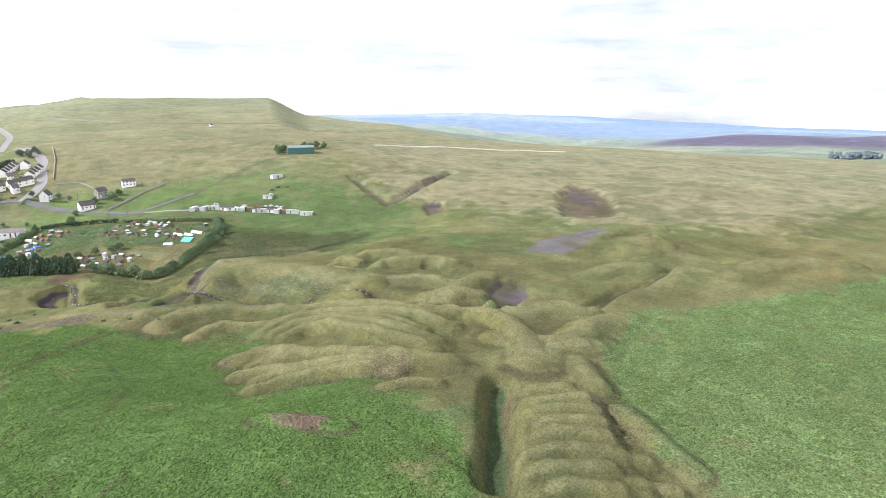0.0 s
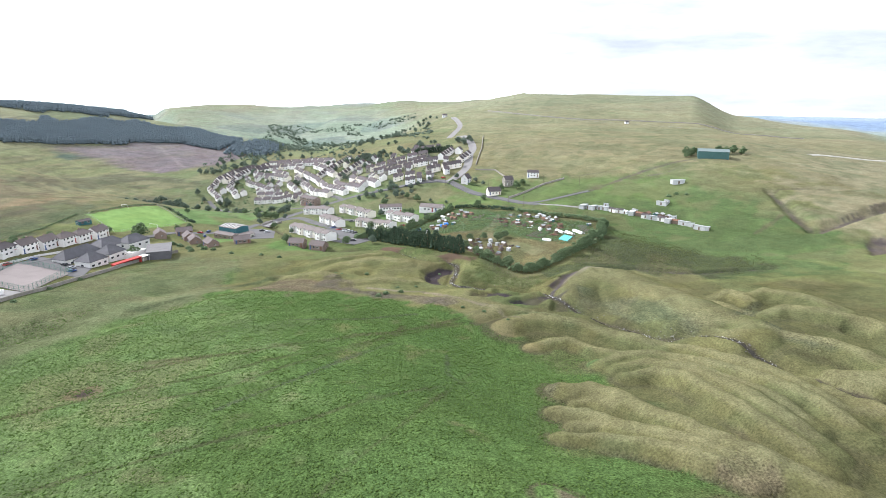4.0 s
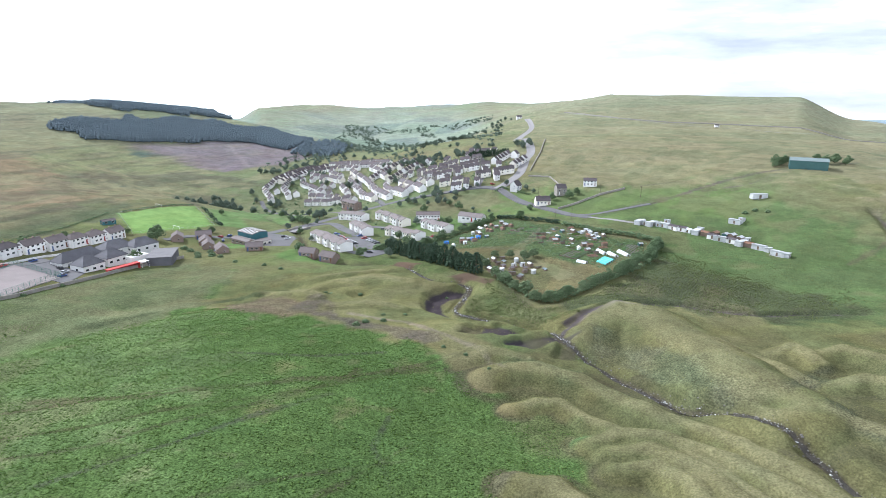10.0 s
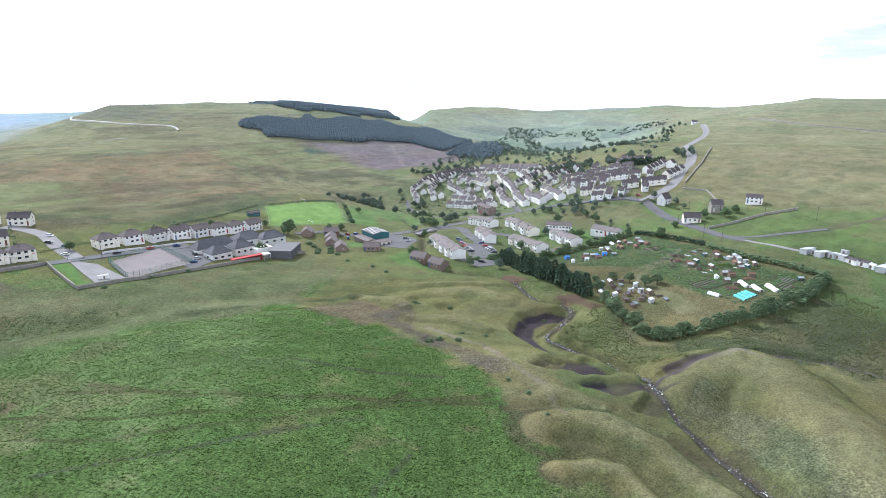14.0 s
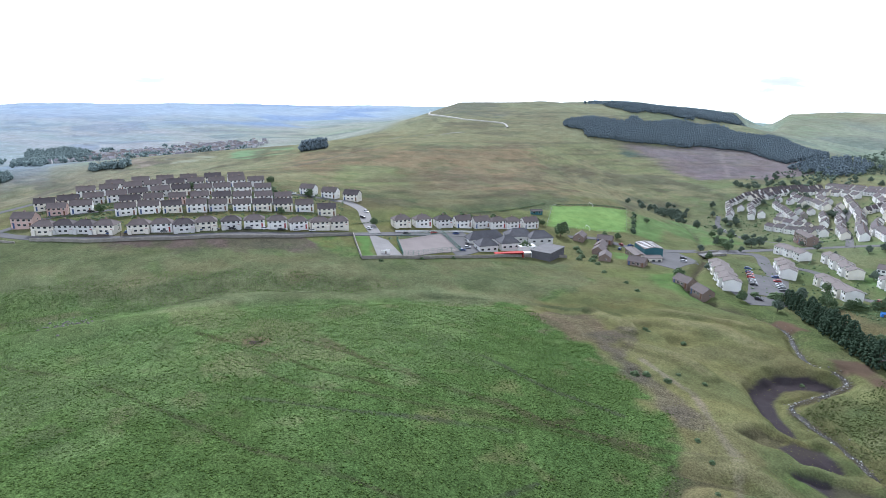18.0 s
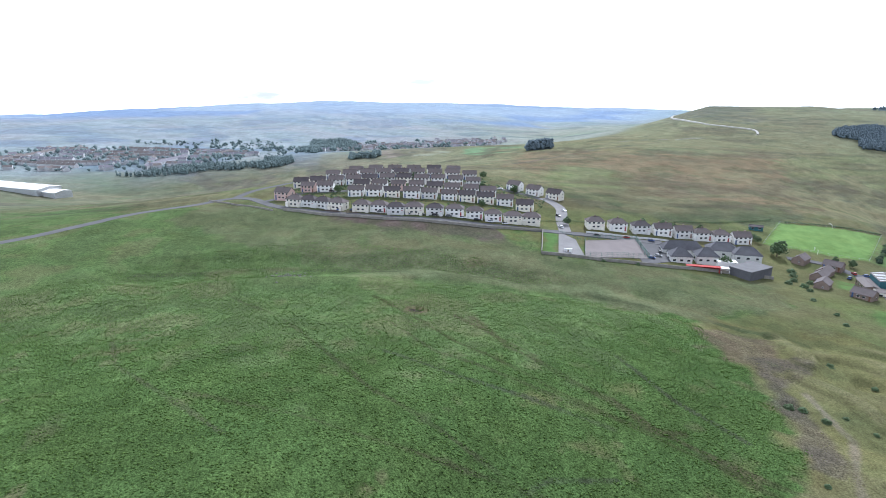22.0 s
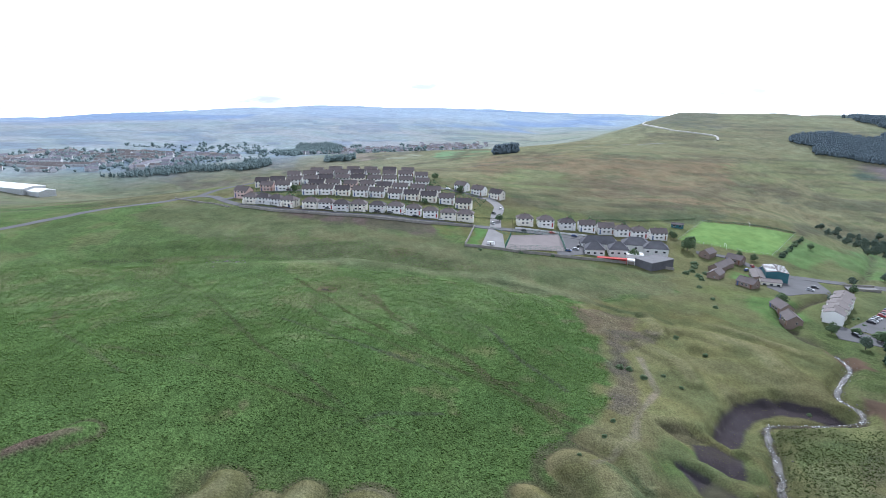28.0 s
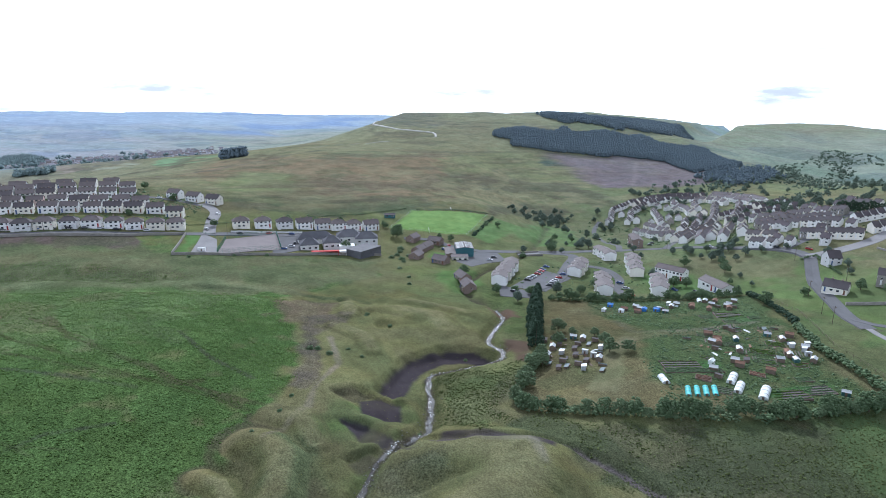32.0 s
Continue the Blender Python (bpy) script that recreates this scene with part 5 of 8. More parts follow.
slab("pavement", [(-156, 366), (-132, 350), (-118, 352), (-126, 384), (-146, 392)], M_TARMAC, "tarmac car park beside the community hall", "car park", 0.14)
slab("pavement", [(-100, 392), (-82, 398), (-62, 360), (-74, 346)], M_TARMAC, "tarmac estate parking court", "car park", 0.14)
slab("pavement", [(-80, 342), (-64, 352), (-52, 348), (-64, 332)], M_TARMAC, "tarmac turning place below the terraces", "paving", 0.14)

wall_line("boundary_wall", [(-268, 62), (-252, 86), (-240, 119), (-232, 152), (-226, 184), (-225, 212), (-183, 198), (-182, 222), (-177, 262), (-172, 290), (-162, 314)], 1.5, 0.5, M_STONE, "dark rubble boundary wall along the estate road")
wall_line("boundary_wall", [(-318, 8), (-290, 30), (-268, 56)], 1.0, 0.5, M_STONE, "dark rubble wall beside the lane", ragged=0.3)
wall_line("boundary_wall", [(40, 448), (70, 470), (88, 478)], 1.4, 0.6, M_STONE, "dark stone wall round a cottage paddock")
wall_line("boundary_wall", [(17, 528), (34, 520), (42, 500), (46, 486)], 1.1, 0.6, M_STONE, "old stone wall along the common", ragged=0.4)
wall_line("boundary_wall", [(18, 540), (26, 590), (30, 640)], 1.3, 0.7, M_STONE, "old stone wall beside the climbing road", ragged=0.3)
wall_line("boundary_wall", [(62, 1060), (100, 1004), (138, 957), (205, 915), (290, 885), (380, 850), (470, 800)], 1.5, 1.0, M_STONE, "long field wall crossing the common", fine=8.0, ragged=0.4)
wall_line("boundary_wall", [(-226, 239), (-224, 258), (-220, 284), (-214, 300)], 1.0, 0.3, M_GREYWALL, "low rendered wall before the semis")
ribbon("track", [(-900, 668), (-860, 640), (-790, 616), (-713, 602), (-680, 622), (-650, 643), (-624, 632)], 2.8, M_GRIT, "pale stony track over the shoulder of the moor", "track", lift=1.0, fine=8.0)
ribbon("track", [(320, 533), (380, 545), (443, 546), (510, 510), (570, 471)], 5.0, M_GRIT, "pale stony track across the plateau", "track", lift=0.5, fine=8.0)

# ---- houses ----
RND = random.Random(5)
HILL = "hillside estate"
P_SEMI = [
    house("semi_detached_house", "white rendered semi-detached pair with a hipped brown tile roof", 12.0, 8.0, 4.7, 2.9, M_WHITE, M_ROOFB, hip=True, chim=1, group=HILL, panes=False),
    house("semi_detached_house", "cream rendered semi-detached pair with a hipped brown tile roof", 12.0, 8.0, 4.7, 2.9, M_CREAM, M_ROOFB, hip=True, chim=1, porch=True, group=HILL, panes=False),
    house("semi_detached_house", "grey pebbledashed semi-detached pair with a hipped slate-grey roof", 12.0, 8.0, 4.7, 2.9, M_GREYWALL, M_ROOFG, hip=True, chim=1, porch=True, group=HILL, panes=False),
    house("semi_detached_house", "white rendered semi-detached pair with a gabled brown tile roof", 12.2, 7.8, 4.7, 2.8, M_WHITE, M_ROOFB, chim=2, group=HILL, panes=False),
    house("semi_detached_house", "grey pebbledashed semi-detached pair with a gabled brown tile roof", 12.2, 7.8, 4.7, 2.8, M_GREYWALL, M_ROOFB, chim=1, group=HILL, panes=False),
    house("semi_detached_house", "cream rendered semi-detached pair with a gabled grey roof", 12.2, 7.8, 4.7, 2.8, M_CREAM, M_ROOFG, chim=2, group=HILL, panes=False),
    house("semi_detached_house", "pink rendered semi-detached pair with a gabled brown roof", 11.0, 7.4, 4.9, 2.6, M_PINK, M_ROOFB, chim=1, group=HILL, panes=False),
]


def row(protos, a, b, n, weights=None, flip=False, l=11.4, d=7.6, jitter=5.0, skip=(), size=0.86):
    t = bearing(a, b) + (180 if flip else 0)
    for i, (x, y) in enumerate(along(a, b, n)):
        if i in skip:
            continue
        pr = RND.choices(protos, weights)[0]
        settle(pr, x + RND.uniform(-1.3, 1.3), y + RND.uniform(-0.5, 0.5), t + RND.uniform(-jitter, jitter), l, d, size=size * RND.uniform(0.96, 1.04))


# the front faces look along -y of a house, so a row that runs with its front to the east is turned to run south
row(P_SEMI[:3], (-283, 64), (-262, 100), 4, flip=False)
row(P_SEMI[:3], (-260, 104), (-250, 145), 4, (5, 2, 1))
row(P_SEMI[:3], (-250, 147), (-236, 215), 6, (5, 3, 2))
row(P_SEMI[3:6], (-296, 100), (-275, 208), 9, (3, 2, 2))
row(P_SEMI[3:], (-318, 68), (-296, 202), 11, (4, 3, 2, 1), skip=(2,))
row(P_SEMI[3:], (-336, 62), (-321, 196), 11, (4, 3, 2, 1))
row(P_SEMI[3:6], (-360, 84), (-344, 198), 9, (4, 3, 2))
row(P_SEMI[3:6], (-340, 204), (-292, 250), 4, (4, 3, 2), skip=(0,))
row(P_SEMI[3:6], (-268, 204), (-262, 222), 1)
EAST = [(-232, 248), (-231, 262), (-229, 276), (-227, 289), (-224, 301), (-220, 311), (-217, 321), (-214, 333)]
for i, (x, y) in enumerate(EAST):
    settle(P_SEMI[(1, 0, 2, 3, 4, 0, 0, 3)[i]], x - 4, y, 82, 11.2, 7.6, size=0.88)
settle(P_SEMI[6], -299, 60, 60)
row(P_SEMI[3:6], (-376, 100), (-362, 190), 6, (4, 3, 2))
for pr in P_SEMI:
    discard(pr)

# the stepped terraces of the lower estate: one house a unit
P_STEP = house("terraced_house", "white rendered terraced house with a low pale tile roof", 5.6, 8.6, 5.0, 1.5, M_WHITE, M_ROOFP, units=1, chim=0, group="lower estate terraces", back=True, ends=False)
P_STEPC = house("terraced_house", "cream rendered terraced house with a low pale tile roof", 5.6, 8.6, 5.0, 1.5, M_CREAM, M_ROOFP, units=1, chim=0, group="lower estate terraces", back=True, ends=False)


def terrace(protos, a, b, n, wiggle=0.6, turn=0.0):
    t = bearing(a, b) + turn
    for i, (x, y) in enumerate(along(a, b, n)):
        o = wiggle * (1 if i % 2 else -1)
        nx, ny = -math.sin(radians(t)), math.cos(radians(t))
        settle(protos[i % len(protos)], x + nx * o, y + ny * o, t, 5.6, 8.6, size=0.92)


terrace([P_STEP, P_STEP, P_STEPC], (-110, 376), (-80, 342), 8)
terrace([P_STEP, P_STEPC], (-100, 424), (-84, 402), 5)
terrace([P_STEP], (-122, 462), (-100, 450), 5)
terrace([P_STEP, P_STEPC], (-92, 460), (-66, 434), 6)
terrace([P_STEPC, P_STEP], (-72, 412), (-46, 386), 6)
terrace([P_STEP], (-52, 436), (-31, 412), 5)
discard(P_STEP)
discard(P_STEPC)
blk = house("flat_block", "long white two-storey block of flats with a brown roof", 19, 8.5, 5.2, 2.0, M_WHITE, M_ROOFB, units=4, chim=0, category="flats")
settle(blk, -53, 449, 12, 19, 8.5, size=0.9)
discard(blk)
blk = house("bungalow", "long white bungalow with a pale low roof", 18, 9, 3.0, 1.9, M_WHITE, M_ROOFP, units=3, storeys=1, chim=0)
settle(blk, -20, 443, -16, 18, 9)
discard(blk)
blk = house("flat_block", "three-storey brown block with shops below and white bands", 24, 9, 7.6, 1.8, M_BRICK, M_ROOFB, units=5, storeys=3, chim=0, category="flats")
settle(blk, -130, 508, -38, 24, 9, size=0.8)
discard(blk)

# old sheltered bungalows by the stream and beside the playing field
P_BUNG = house("bungalow", "brown brick bungalow with a steep brown tile roof", 11, 7.5, 2.7, 2.5, M_BRICK, M_ROOFB, units=2, storeys=1, chim=0, group="brown bungalows", chim_mat=M_BRICK)
for x, y, t in ((-98, 332, -8), (-84, 326, -20), (-134, 340, 24), (-180, 364, 32), (-172, 352, -58), (-164, 342, -58), (-150, 332, -50), (-190, 352, -58)):
    settle(P_BUNG, x, y, t, 11, 7.5, size=0.86)
discard(P_BUNG)

# the village
V = "village terraces"
P_VIL = [
    house("terraced_house", "white rendered village terraced house with a slate roof", 6.0, 8.0, 4.5, 3.1, M_WHITE, M_ROOFG, units=1, chim=1, group=V, panes=False, back=True, ends=False),
    house("cream_house", "cream rendered village terraced house with a slate roof", 6.0, 8.0, 4.5, 3.1, M_CREAM, M_ROOFG, units=1, chim=1, group=V, panes=False, back=True, ends=False),
    house("pebbledashed_house", "grey pebbledashed village terraced house with a mauve tile roof", 6.0, 8.0, 4.5, 3.1, M_GREYWALL, M_ROOFM, units=1, chim=1, group=V, panes=False, back=True, ends=False),
    house("stone_house", "stone-fronted village terraced house with a slate roof", 6.0, 8.0, 5.2, 2.8, M_STONE, M_ROOFG, units=1, chim=1, group=V, panes=False, back=True, ends=False, chim_mat=M_BRICK),
]
PLACED = []


def street(a, b, n, w=(4, 2, 3, 0), jitter=1.0, run=(2, 4)):
    """Short terraces in a line, with gaps between them and a step in height or line from one to the next."""
    t = bearing(a, b)
    ln = math.hypot(b[0] - a[0], b[1] - a[1])
    ux, uy = (b[0] - a[0]) / ln, (b[1] - a[1]) / ln
    s = 2.6
    while s < ln - 1.5:
        o, dt, flip = RND.uniform(-0.9, 0.9), RND.uniform(-jitter, jitter) * 2, 180 if RND.random() < 0.5 else 0
        pr, sz = RND.choices(P_VIL, w)[0], RND.uniform(0.70, 0.79)
        for k in range(RND.randint(*run)):
            if s > ln - 1.5:
                break
            if RND.random() < 0.45:
                pr = RND.choices(P_VIL, w)[0]
            settle(pr, a[0] + ux * s - uy * o, a[1] + uy * s + ux * o, t + dt + flip, 6, 8, size=sz)
            PLACED.append((a[0] + ux * s, a[1] + uy * s, t))
            s += 6.0 * sz
        s += RND.uniform(0.6, 2.6)


def lane(pts, w=(4, 2, 3, 0), run=(2, 4)):
    for a, b in zip(pts[:-1], pts[1:]):
        street(a, b, 0, w, run=run)


lane([(-248, 608), (-270, 636), (-271, 662), (-266, 692), (-252, 740)], (5, 2, 3, 0), (2, 2))
lane([(-234, 620), (-252, 645), (-254, 672), (-248, 700), (-234, 742)], (4, 2, 3, 0), (2, 3))
lane([(-240, 762), (-205, 748), (-174, 728), (-141, 697)])
lane([(-222, 736), (-198, 724), (-168, 706), (-146, 686)])
lane([(-238, 704), (-220, 712), (-198, 706), (-176, 692)], (3, 3, 2, 0))
lane([(-236, 658), (-214, 640), (-196, 624)])
lane([(-230, 682), (-206, 672), (-188, 656)], (3, 2, 3, 1))
lane([(-100, 523), (-118, 560), (-146, 624), (-170, 662), (-187, 690)], (5, 3, 2, 0))
lane([(-117, 536), (-134, 568), (-158, 619), (-178, 652)], (5, 3, 2, 0), (2, 3))
lane([(-86, 520), (-106, 552), (-122, 590)], (4, 3, 2, 1))
lane([(-210, 604), (-186, 596), (-154, 590)], (5, 1, 2, 0), (2, 2))
lane([(-212, 620), (-190, 612), (-172, 606)], (3, 2, 3, 0), (2, 2))
lane([(-104, 586), (-86, 550), (-72, 524)], (3, 3, 1, 1))
lane([(-124, 608), (-112, 626), (-100, 644)], (2, 2, 3, 1))
lane([(-152, 640), (-134, 664), (-124, 690)], (3, 2, 2, 1))
lane([(-214, 694), (-206, 682), (-192, 672)], (3, 3, 2, 0), (2, 2))
lane([(-184, 640), (-172, 622), (-166, 610)], (4, 2, 2, 0), (2, 2))
lane([(-164, 690), (-150, 668), (-140, 648), (-128, 626)], (4, 2, 2, 0), (2, 3))
lane([(-262, 716), (-262, 690), (-262, 660)], (3, 2, 3, 0), (1, 2))
street((-92, 600), (-28, 590), 11, (3, 4, 2, 2))
street((-70, 560), (-18, 562), 9, (3, 3, 1, 2))
street((-82, 578), (-30, 576), 8, (3, 3, 1, 2))
street((-46, 514), (-28, 514), 3, (4, 1, 0, 0))
street((-58, 530), (-34, 529), 4, (4, 1, 0, 0))
street((-28, 534), (4, 542), 6, (2, 3, 1, 3))
street((-16, 570), (-4, 592), 4, (2, 3, 1, 1))
street((2, 552), (14, 572), 4, (3, 2, 1, 0))
street((-46, 612), (-12, 606), 5, (2, 2, 2, 1))
# single houses in the gaps between the streets
FILL = [(-262, 600), (-272, 660), (-262, 740), (-236, 765), (-170, 740), (-120, 690), (-80, 640), (-20, 615), (10, 575), (0, 530), (-60, 505), (-110, 520), (-170, 590), (-215, 600)]
FR = random.Random(61)
made = 0
while made < 46:
    x, y = FR.uniform(-275, 10), FR.uniform(505, 765)
    near = sorted((math.hypot(x - a, y - b), t) for a, b, t in PLACED)
    if near[0][0] > 7.6 and near[0][0] < 17 and inside(np.array([x]), np.array([y]), FILL, 2)[0] > 0.5:
        t = near[0][1] + FR.choice((0, 180))
        settle(FR.choices(P_VIL, (4, 2, 3, 1))[0], x, y, t, 6, 8, size=FR.uniform(0.68, 0.8))
        PLACED.append((x, y, t))
        made += 1
for pr in P_VIL:
    discard(pr)

# scattered houses above the allotments
one = house("detached_house", "long white cottage with a slate roof on the common", 13, 7, 4.8, 2.2, M_WHITE, M_ROOFG, units=2, chim=2)
settle(one, 64, 491, -4, 13, 7, size=0.75)
discard(one)
one = house("chapel", "tall dark stone chapel with a slate gable roof", 10, 8, 6.2, 3.4, M_STONE, M_ROOFG, units=1, chim=1, category="chapel", chim_mat=M_STONE)
settle(one, 42, 480, 20, 10, 8, size=0.75)
discard(one)
one = house("bungalow", "pale stone lodge with gables and a steep slate roof", 13, 8.5, 3.2, 3.6, M_CREAM, M_ROOFG, units=2, storeys=1, chim=2, chim_mat=M_BRICK)
settle(one, 29, 462, 14, 13, 8.5, size=0.8)
discard(one)
one = house("detached_house", "tall slate-roofed house with a pointed gable by the road", 9, 8, 4.6, 4.2, M_GREYWALL, M_ROOFG, units=1, chim=1)
settle(one, 8, 500, 60, 9, 8, size=0.8)
discard(one)
one = house("farmhouse", "small white house far up the common", 9, 6, 3.2, 2, M_WHITE, M_ROOFG, units=1, storeys=1, chim=1, category="house")
settle(one, 253, 876, 10, 9, 6, size=0.6)
settle(one, -14, 1110, 10, 9, 6)
discard(one)

# ---- trees, hedges and rough growth ----
OCT = np.array([(1, 0, 0), (-1, 0, 0), (0, 1, 0), (0, -1, 0), (0, 0, 1), (0, 0, -1)], float)
OCT_F = np.array([(0, 2, 4), (2, 1, 4), (1, 3, 4), (3, 0, 4), (2, 0, 5), (1, 2, 5), (3, 1, 5), (0, 3, 5)])


def clumps(name, centres, radii, material, rs, squash=0.8, rough=0.45):
    """Many small uneven leaf clumps in one mesh."""
    c, r = np.asarray(centres, float), np.asarray(radii, float)
    n = len(c)
    v = OCT[None] * (1 + rough * (rs.rand(n, 6, 1) * 2 - 1)) + (rs.rand(n, 6, 3) - 0.5) * rough
    a = rs.rand(n) * 6.283
    x = v[..., 0] * np.cos(a)[:, None] - v[..., 1] * np.sin(a)[:, None]
    y = v[..., 0] * np.sin(a)[:, None] + v[..., 1] * np.cos(a)[:, None]
    v = np.stack([x, y, v[..., 2] * squash], -1) * r[:, None, None] + c[:, None]
    f = (OCT_F[None] + 6 * np.arange(n)[:, None, None]).reshape(-1, 3)
    me = bpy.data.meshes.new(name)
    me.vertices.add(n * 6)
    me.vertices.foreach_set("co", v.astype(np.float32).ravel())
    me.loops.add(f.size)
    me.loops.foreach_set("vertex_index", f.astype(np.int32).ravel())
    me.polygons.add(len(f))
    me.polygons.foreach_set("loop_start", (np.arange(len(f)) * 3).astype(np.int32))
    me.update(calc_edges=True)
    me.materials.append(material)
    return me


def heights_at(x, y):
    i = np.clip(np.searchsorted(GX, x) - 1, 0, len(GX) - 2)
    j = np.clip(np.searchsorted(GY, y) - 1, 0, len(GY) - 2)
    u, v = (x - GX[i]) / (GX[i + 1] - GX[i]), (y - GY[j]) / (GY[j + 1] - GY[j])
    return (G_GRID[j, i] * (1 - u) + G_GRID[j, i + 1] * u) * (1 - v) + (G_GRID[j + 1, i] * (1 - u) + G_GRID[j + 1, i + 1] * u) * v


def broad_tree(seed, h, spread, leaf, label):
    rs = np.random.RandomState(seed)
    t = thing("tree", label, "tree")
    bm = bmesh.new()
    tube(bm, (0, 0, -0.6), (0.1, 0.05, h * 0.4), 0.035 * h, 0.022 * h, 7)
    lobes = []
    for i in range(8):
        a = 6.283 * i / 8 + rs.rand()
        rr, zz = spread * (0.38 + 0.3 * rs.rand()), h * (0.34 + 0.4 * rs.rand())
        tip = (rr * math.cos(a), rr * math.sin(a), zz)
        tube(bm, (0.1, 0.05, h * (0.16 + 0.1 * rs.rand())), tip, 0.014 * h, 0.005 * h, 5)
        lobes.append((tip, spread * (0.38 + 0.2 * rs.rand())))
    lobes.append(((0, 0, h * 0.82), spread * 0.5))
    part("trunk", bm, M_TRUNK, t)
    cs, rr = [], []
    for tip, r in lobes:
        k = 42
        d = rs.normal(size=(k, 3))
        d /= np.linalg.norm(d, axis=1)[:, None]
        cs.append(np.array(tip) + d * r * (0.55 + 0.5 * rs.rand(k, 1)) * np.array((1, 1, 0.85)))
        rr.append(0.055 * h * (0.5 + rs.rand(k)))
    ob = new("crown", clumps("crown", np.concatenate(cs), np.concatenate(rr), leaf, rs))
    ob.parent = t
    return t


def conifer_tree(seed, h, spread, label):
    rs = np.random.RandomState(seed)
    t = thing("conifer", label, "tree")
    bm = bmesh.new()
    tube(bm, (0, 0, -0.6), (0, 0, h * 0.95), 0.02 * h, 0.004 * h, 6)
    part("trunk", bm, M_TRUNK, t)
    k = 260
    z = rs.rand(k) ** 0.8
    a = rs.rand(k) * 6.283
    r = spread * (1 - z) ** 0.5 * (0.75 + 0.35 * rs.rand(k)) + 0.1
    cs = np.stack([r * np.cos(a), r * np.sin(a), h * (0.06 + 0.94 * z)], -1)
    ob = new("crown", clumps("crown", cs, 0.05 * h * (0.6 + 0.7 * rs.rand(k)) * (1.1 - 0.5 * z), M_CONIFER, rs, 1.2))
    ob.parent = t
    return t


def shrub(seed, r, leaf, label):
    rs = np.random.RandomState(seed)
    k = 110
    d = rs.normal(size=(k, 3))
    d /= np.linalg.norm(d, axis=1)[:, None]
    d[:, 2] = np.abs(d[:, 2])
    cs = d * r * (0.5 + 0.5 * rs.rand(k, 1)) * np.array((1, 1, 0.9))
    ob = new("bush", clumps("bush", cs, 0.22 * r * (0.5 + rs.rand(k)), leaf, rs))
    return tagged(ob, label, "bush")


TR = random.Random(11)
P_BROAD = [broad_tree(s, 9.0, 4.4, M_LEAF, "full-leaved broad tree on the rough grass") for s in (1, 2, 3)]
P_WIL = [broad_tree(s, 6.5, 3.4, M_WILLOW, "grey-green sallow tree with an uneven crown") for s in (4, 5)]
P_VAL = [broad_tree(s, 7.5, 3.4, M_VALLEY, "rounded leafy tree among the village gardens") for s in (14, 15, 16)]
P_CON = [conifer_tree(s, 10.0, 3.0, "tall dark conifer in a close row") for s in (6, 7, 8)]
P_BUSH = [shrub(s, 1.6, m, l) for s, m, l in ((9, M_LEAF, "dark green thorn bush on the grass"), (10, M_WILLOW, "grey-green sallow bush on damp ground"), (12, M_CONIFER, "clipped dark evergreen bush"))]


def plant(ob, x, y, size=1.0):
    m = pose(x, y, land(x, y) - 0.1, 0, 0, TR.uniform(0, 360)) @ Matrix.Diagonal((size * TR.uniform(0.9, 1.1), size * TR.uniform(0.9, 1.1), size, 1))
    c = copy_thing(ob, m)
    c.scale = (size, size, size)
    return c


# close row of conifers at the corner of the allotments
for x, y in along((-1, 300), (-60, 352), 24):
    plant(TR.choice(P_CON), x + TR.uniform(-0.7, 0.7), y + TR.uniform(-0.7, 0.7), TR.uniform(0.85, 1.12) * (1.0 if x > -44 else 0.72))
# single trees: x, y, size
for x, y, s in ((-198, 343, 1.25), (-179, 298, 0.95), (-218, 345, 0.6), (-224, 346, 0.5), (-188, 372, 0.6), (-182, 378, 0.6), (-106, 338, 0.8), (-132, 402, 0.7), (-140, 434, 0.9), (-146, 440, 0.8), (-62, 396, 0.8),
                (-60, 348, 0.6), (-20, 455, 0.5), (-72, 492, 0.9), (-78, 496, 0.9), (-84, 490, 0.8), (-66, 500, 0.8), (-60, 486, 0.6), (-34, 506, 0.7), (20, 452, 0.6), (36, 470, 0.8), (48, 470, 0.9), (54, 476, 0.7),
                (-210, 440, 0.6), (-276, 214, 0.7), (-302, 176, 0.7), (-270, 186, 0.6), (-318, 196, 0.7), (-296, 150, 0.6), (-330, 70, 0.6), (-306, 94, 0.7), (-282, 84, 0.6), (-240, 232, 0.7), (-352, 204, 0.8),
                (-312, 218, 0.8), (-346, 150, 0.6), (-322, 128, 0.6), (-152, 446, 0.8), (-160, 452, 0.8), (-214, 556, 0.9), (-222, 552, 0.9), (-208, 548, 0.8), (-196, 560, 0.7), (-236, 566, 0.8),
                (-176, 470, 0.7), (-168, 480, 0.7), (-186, 496, 0.8), (-40, 500, 0.9), (-86, 566, 0.8), (-108, 590, 1.0), (-114, 600, 1.0), (-118, 612, 1.0), (-104, 606, 0.9), (16, 500, 0.7), (22, 490, 0.6)):
    plant(TR.choice(P_VAL if y > 480 else P_BROAD), x, y, s * 0.85)
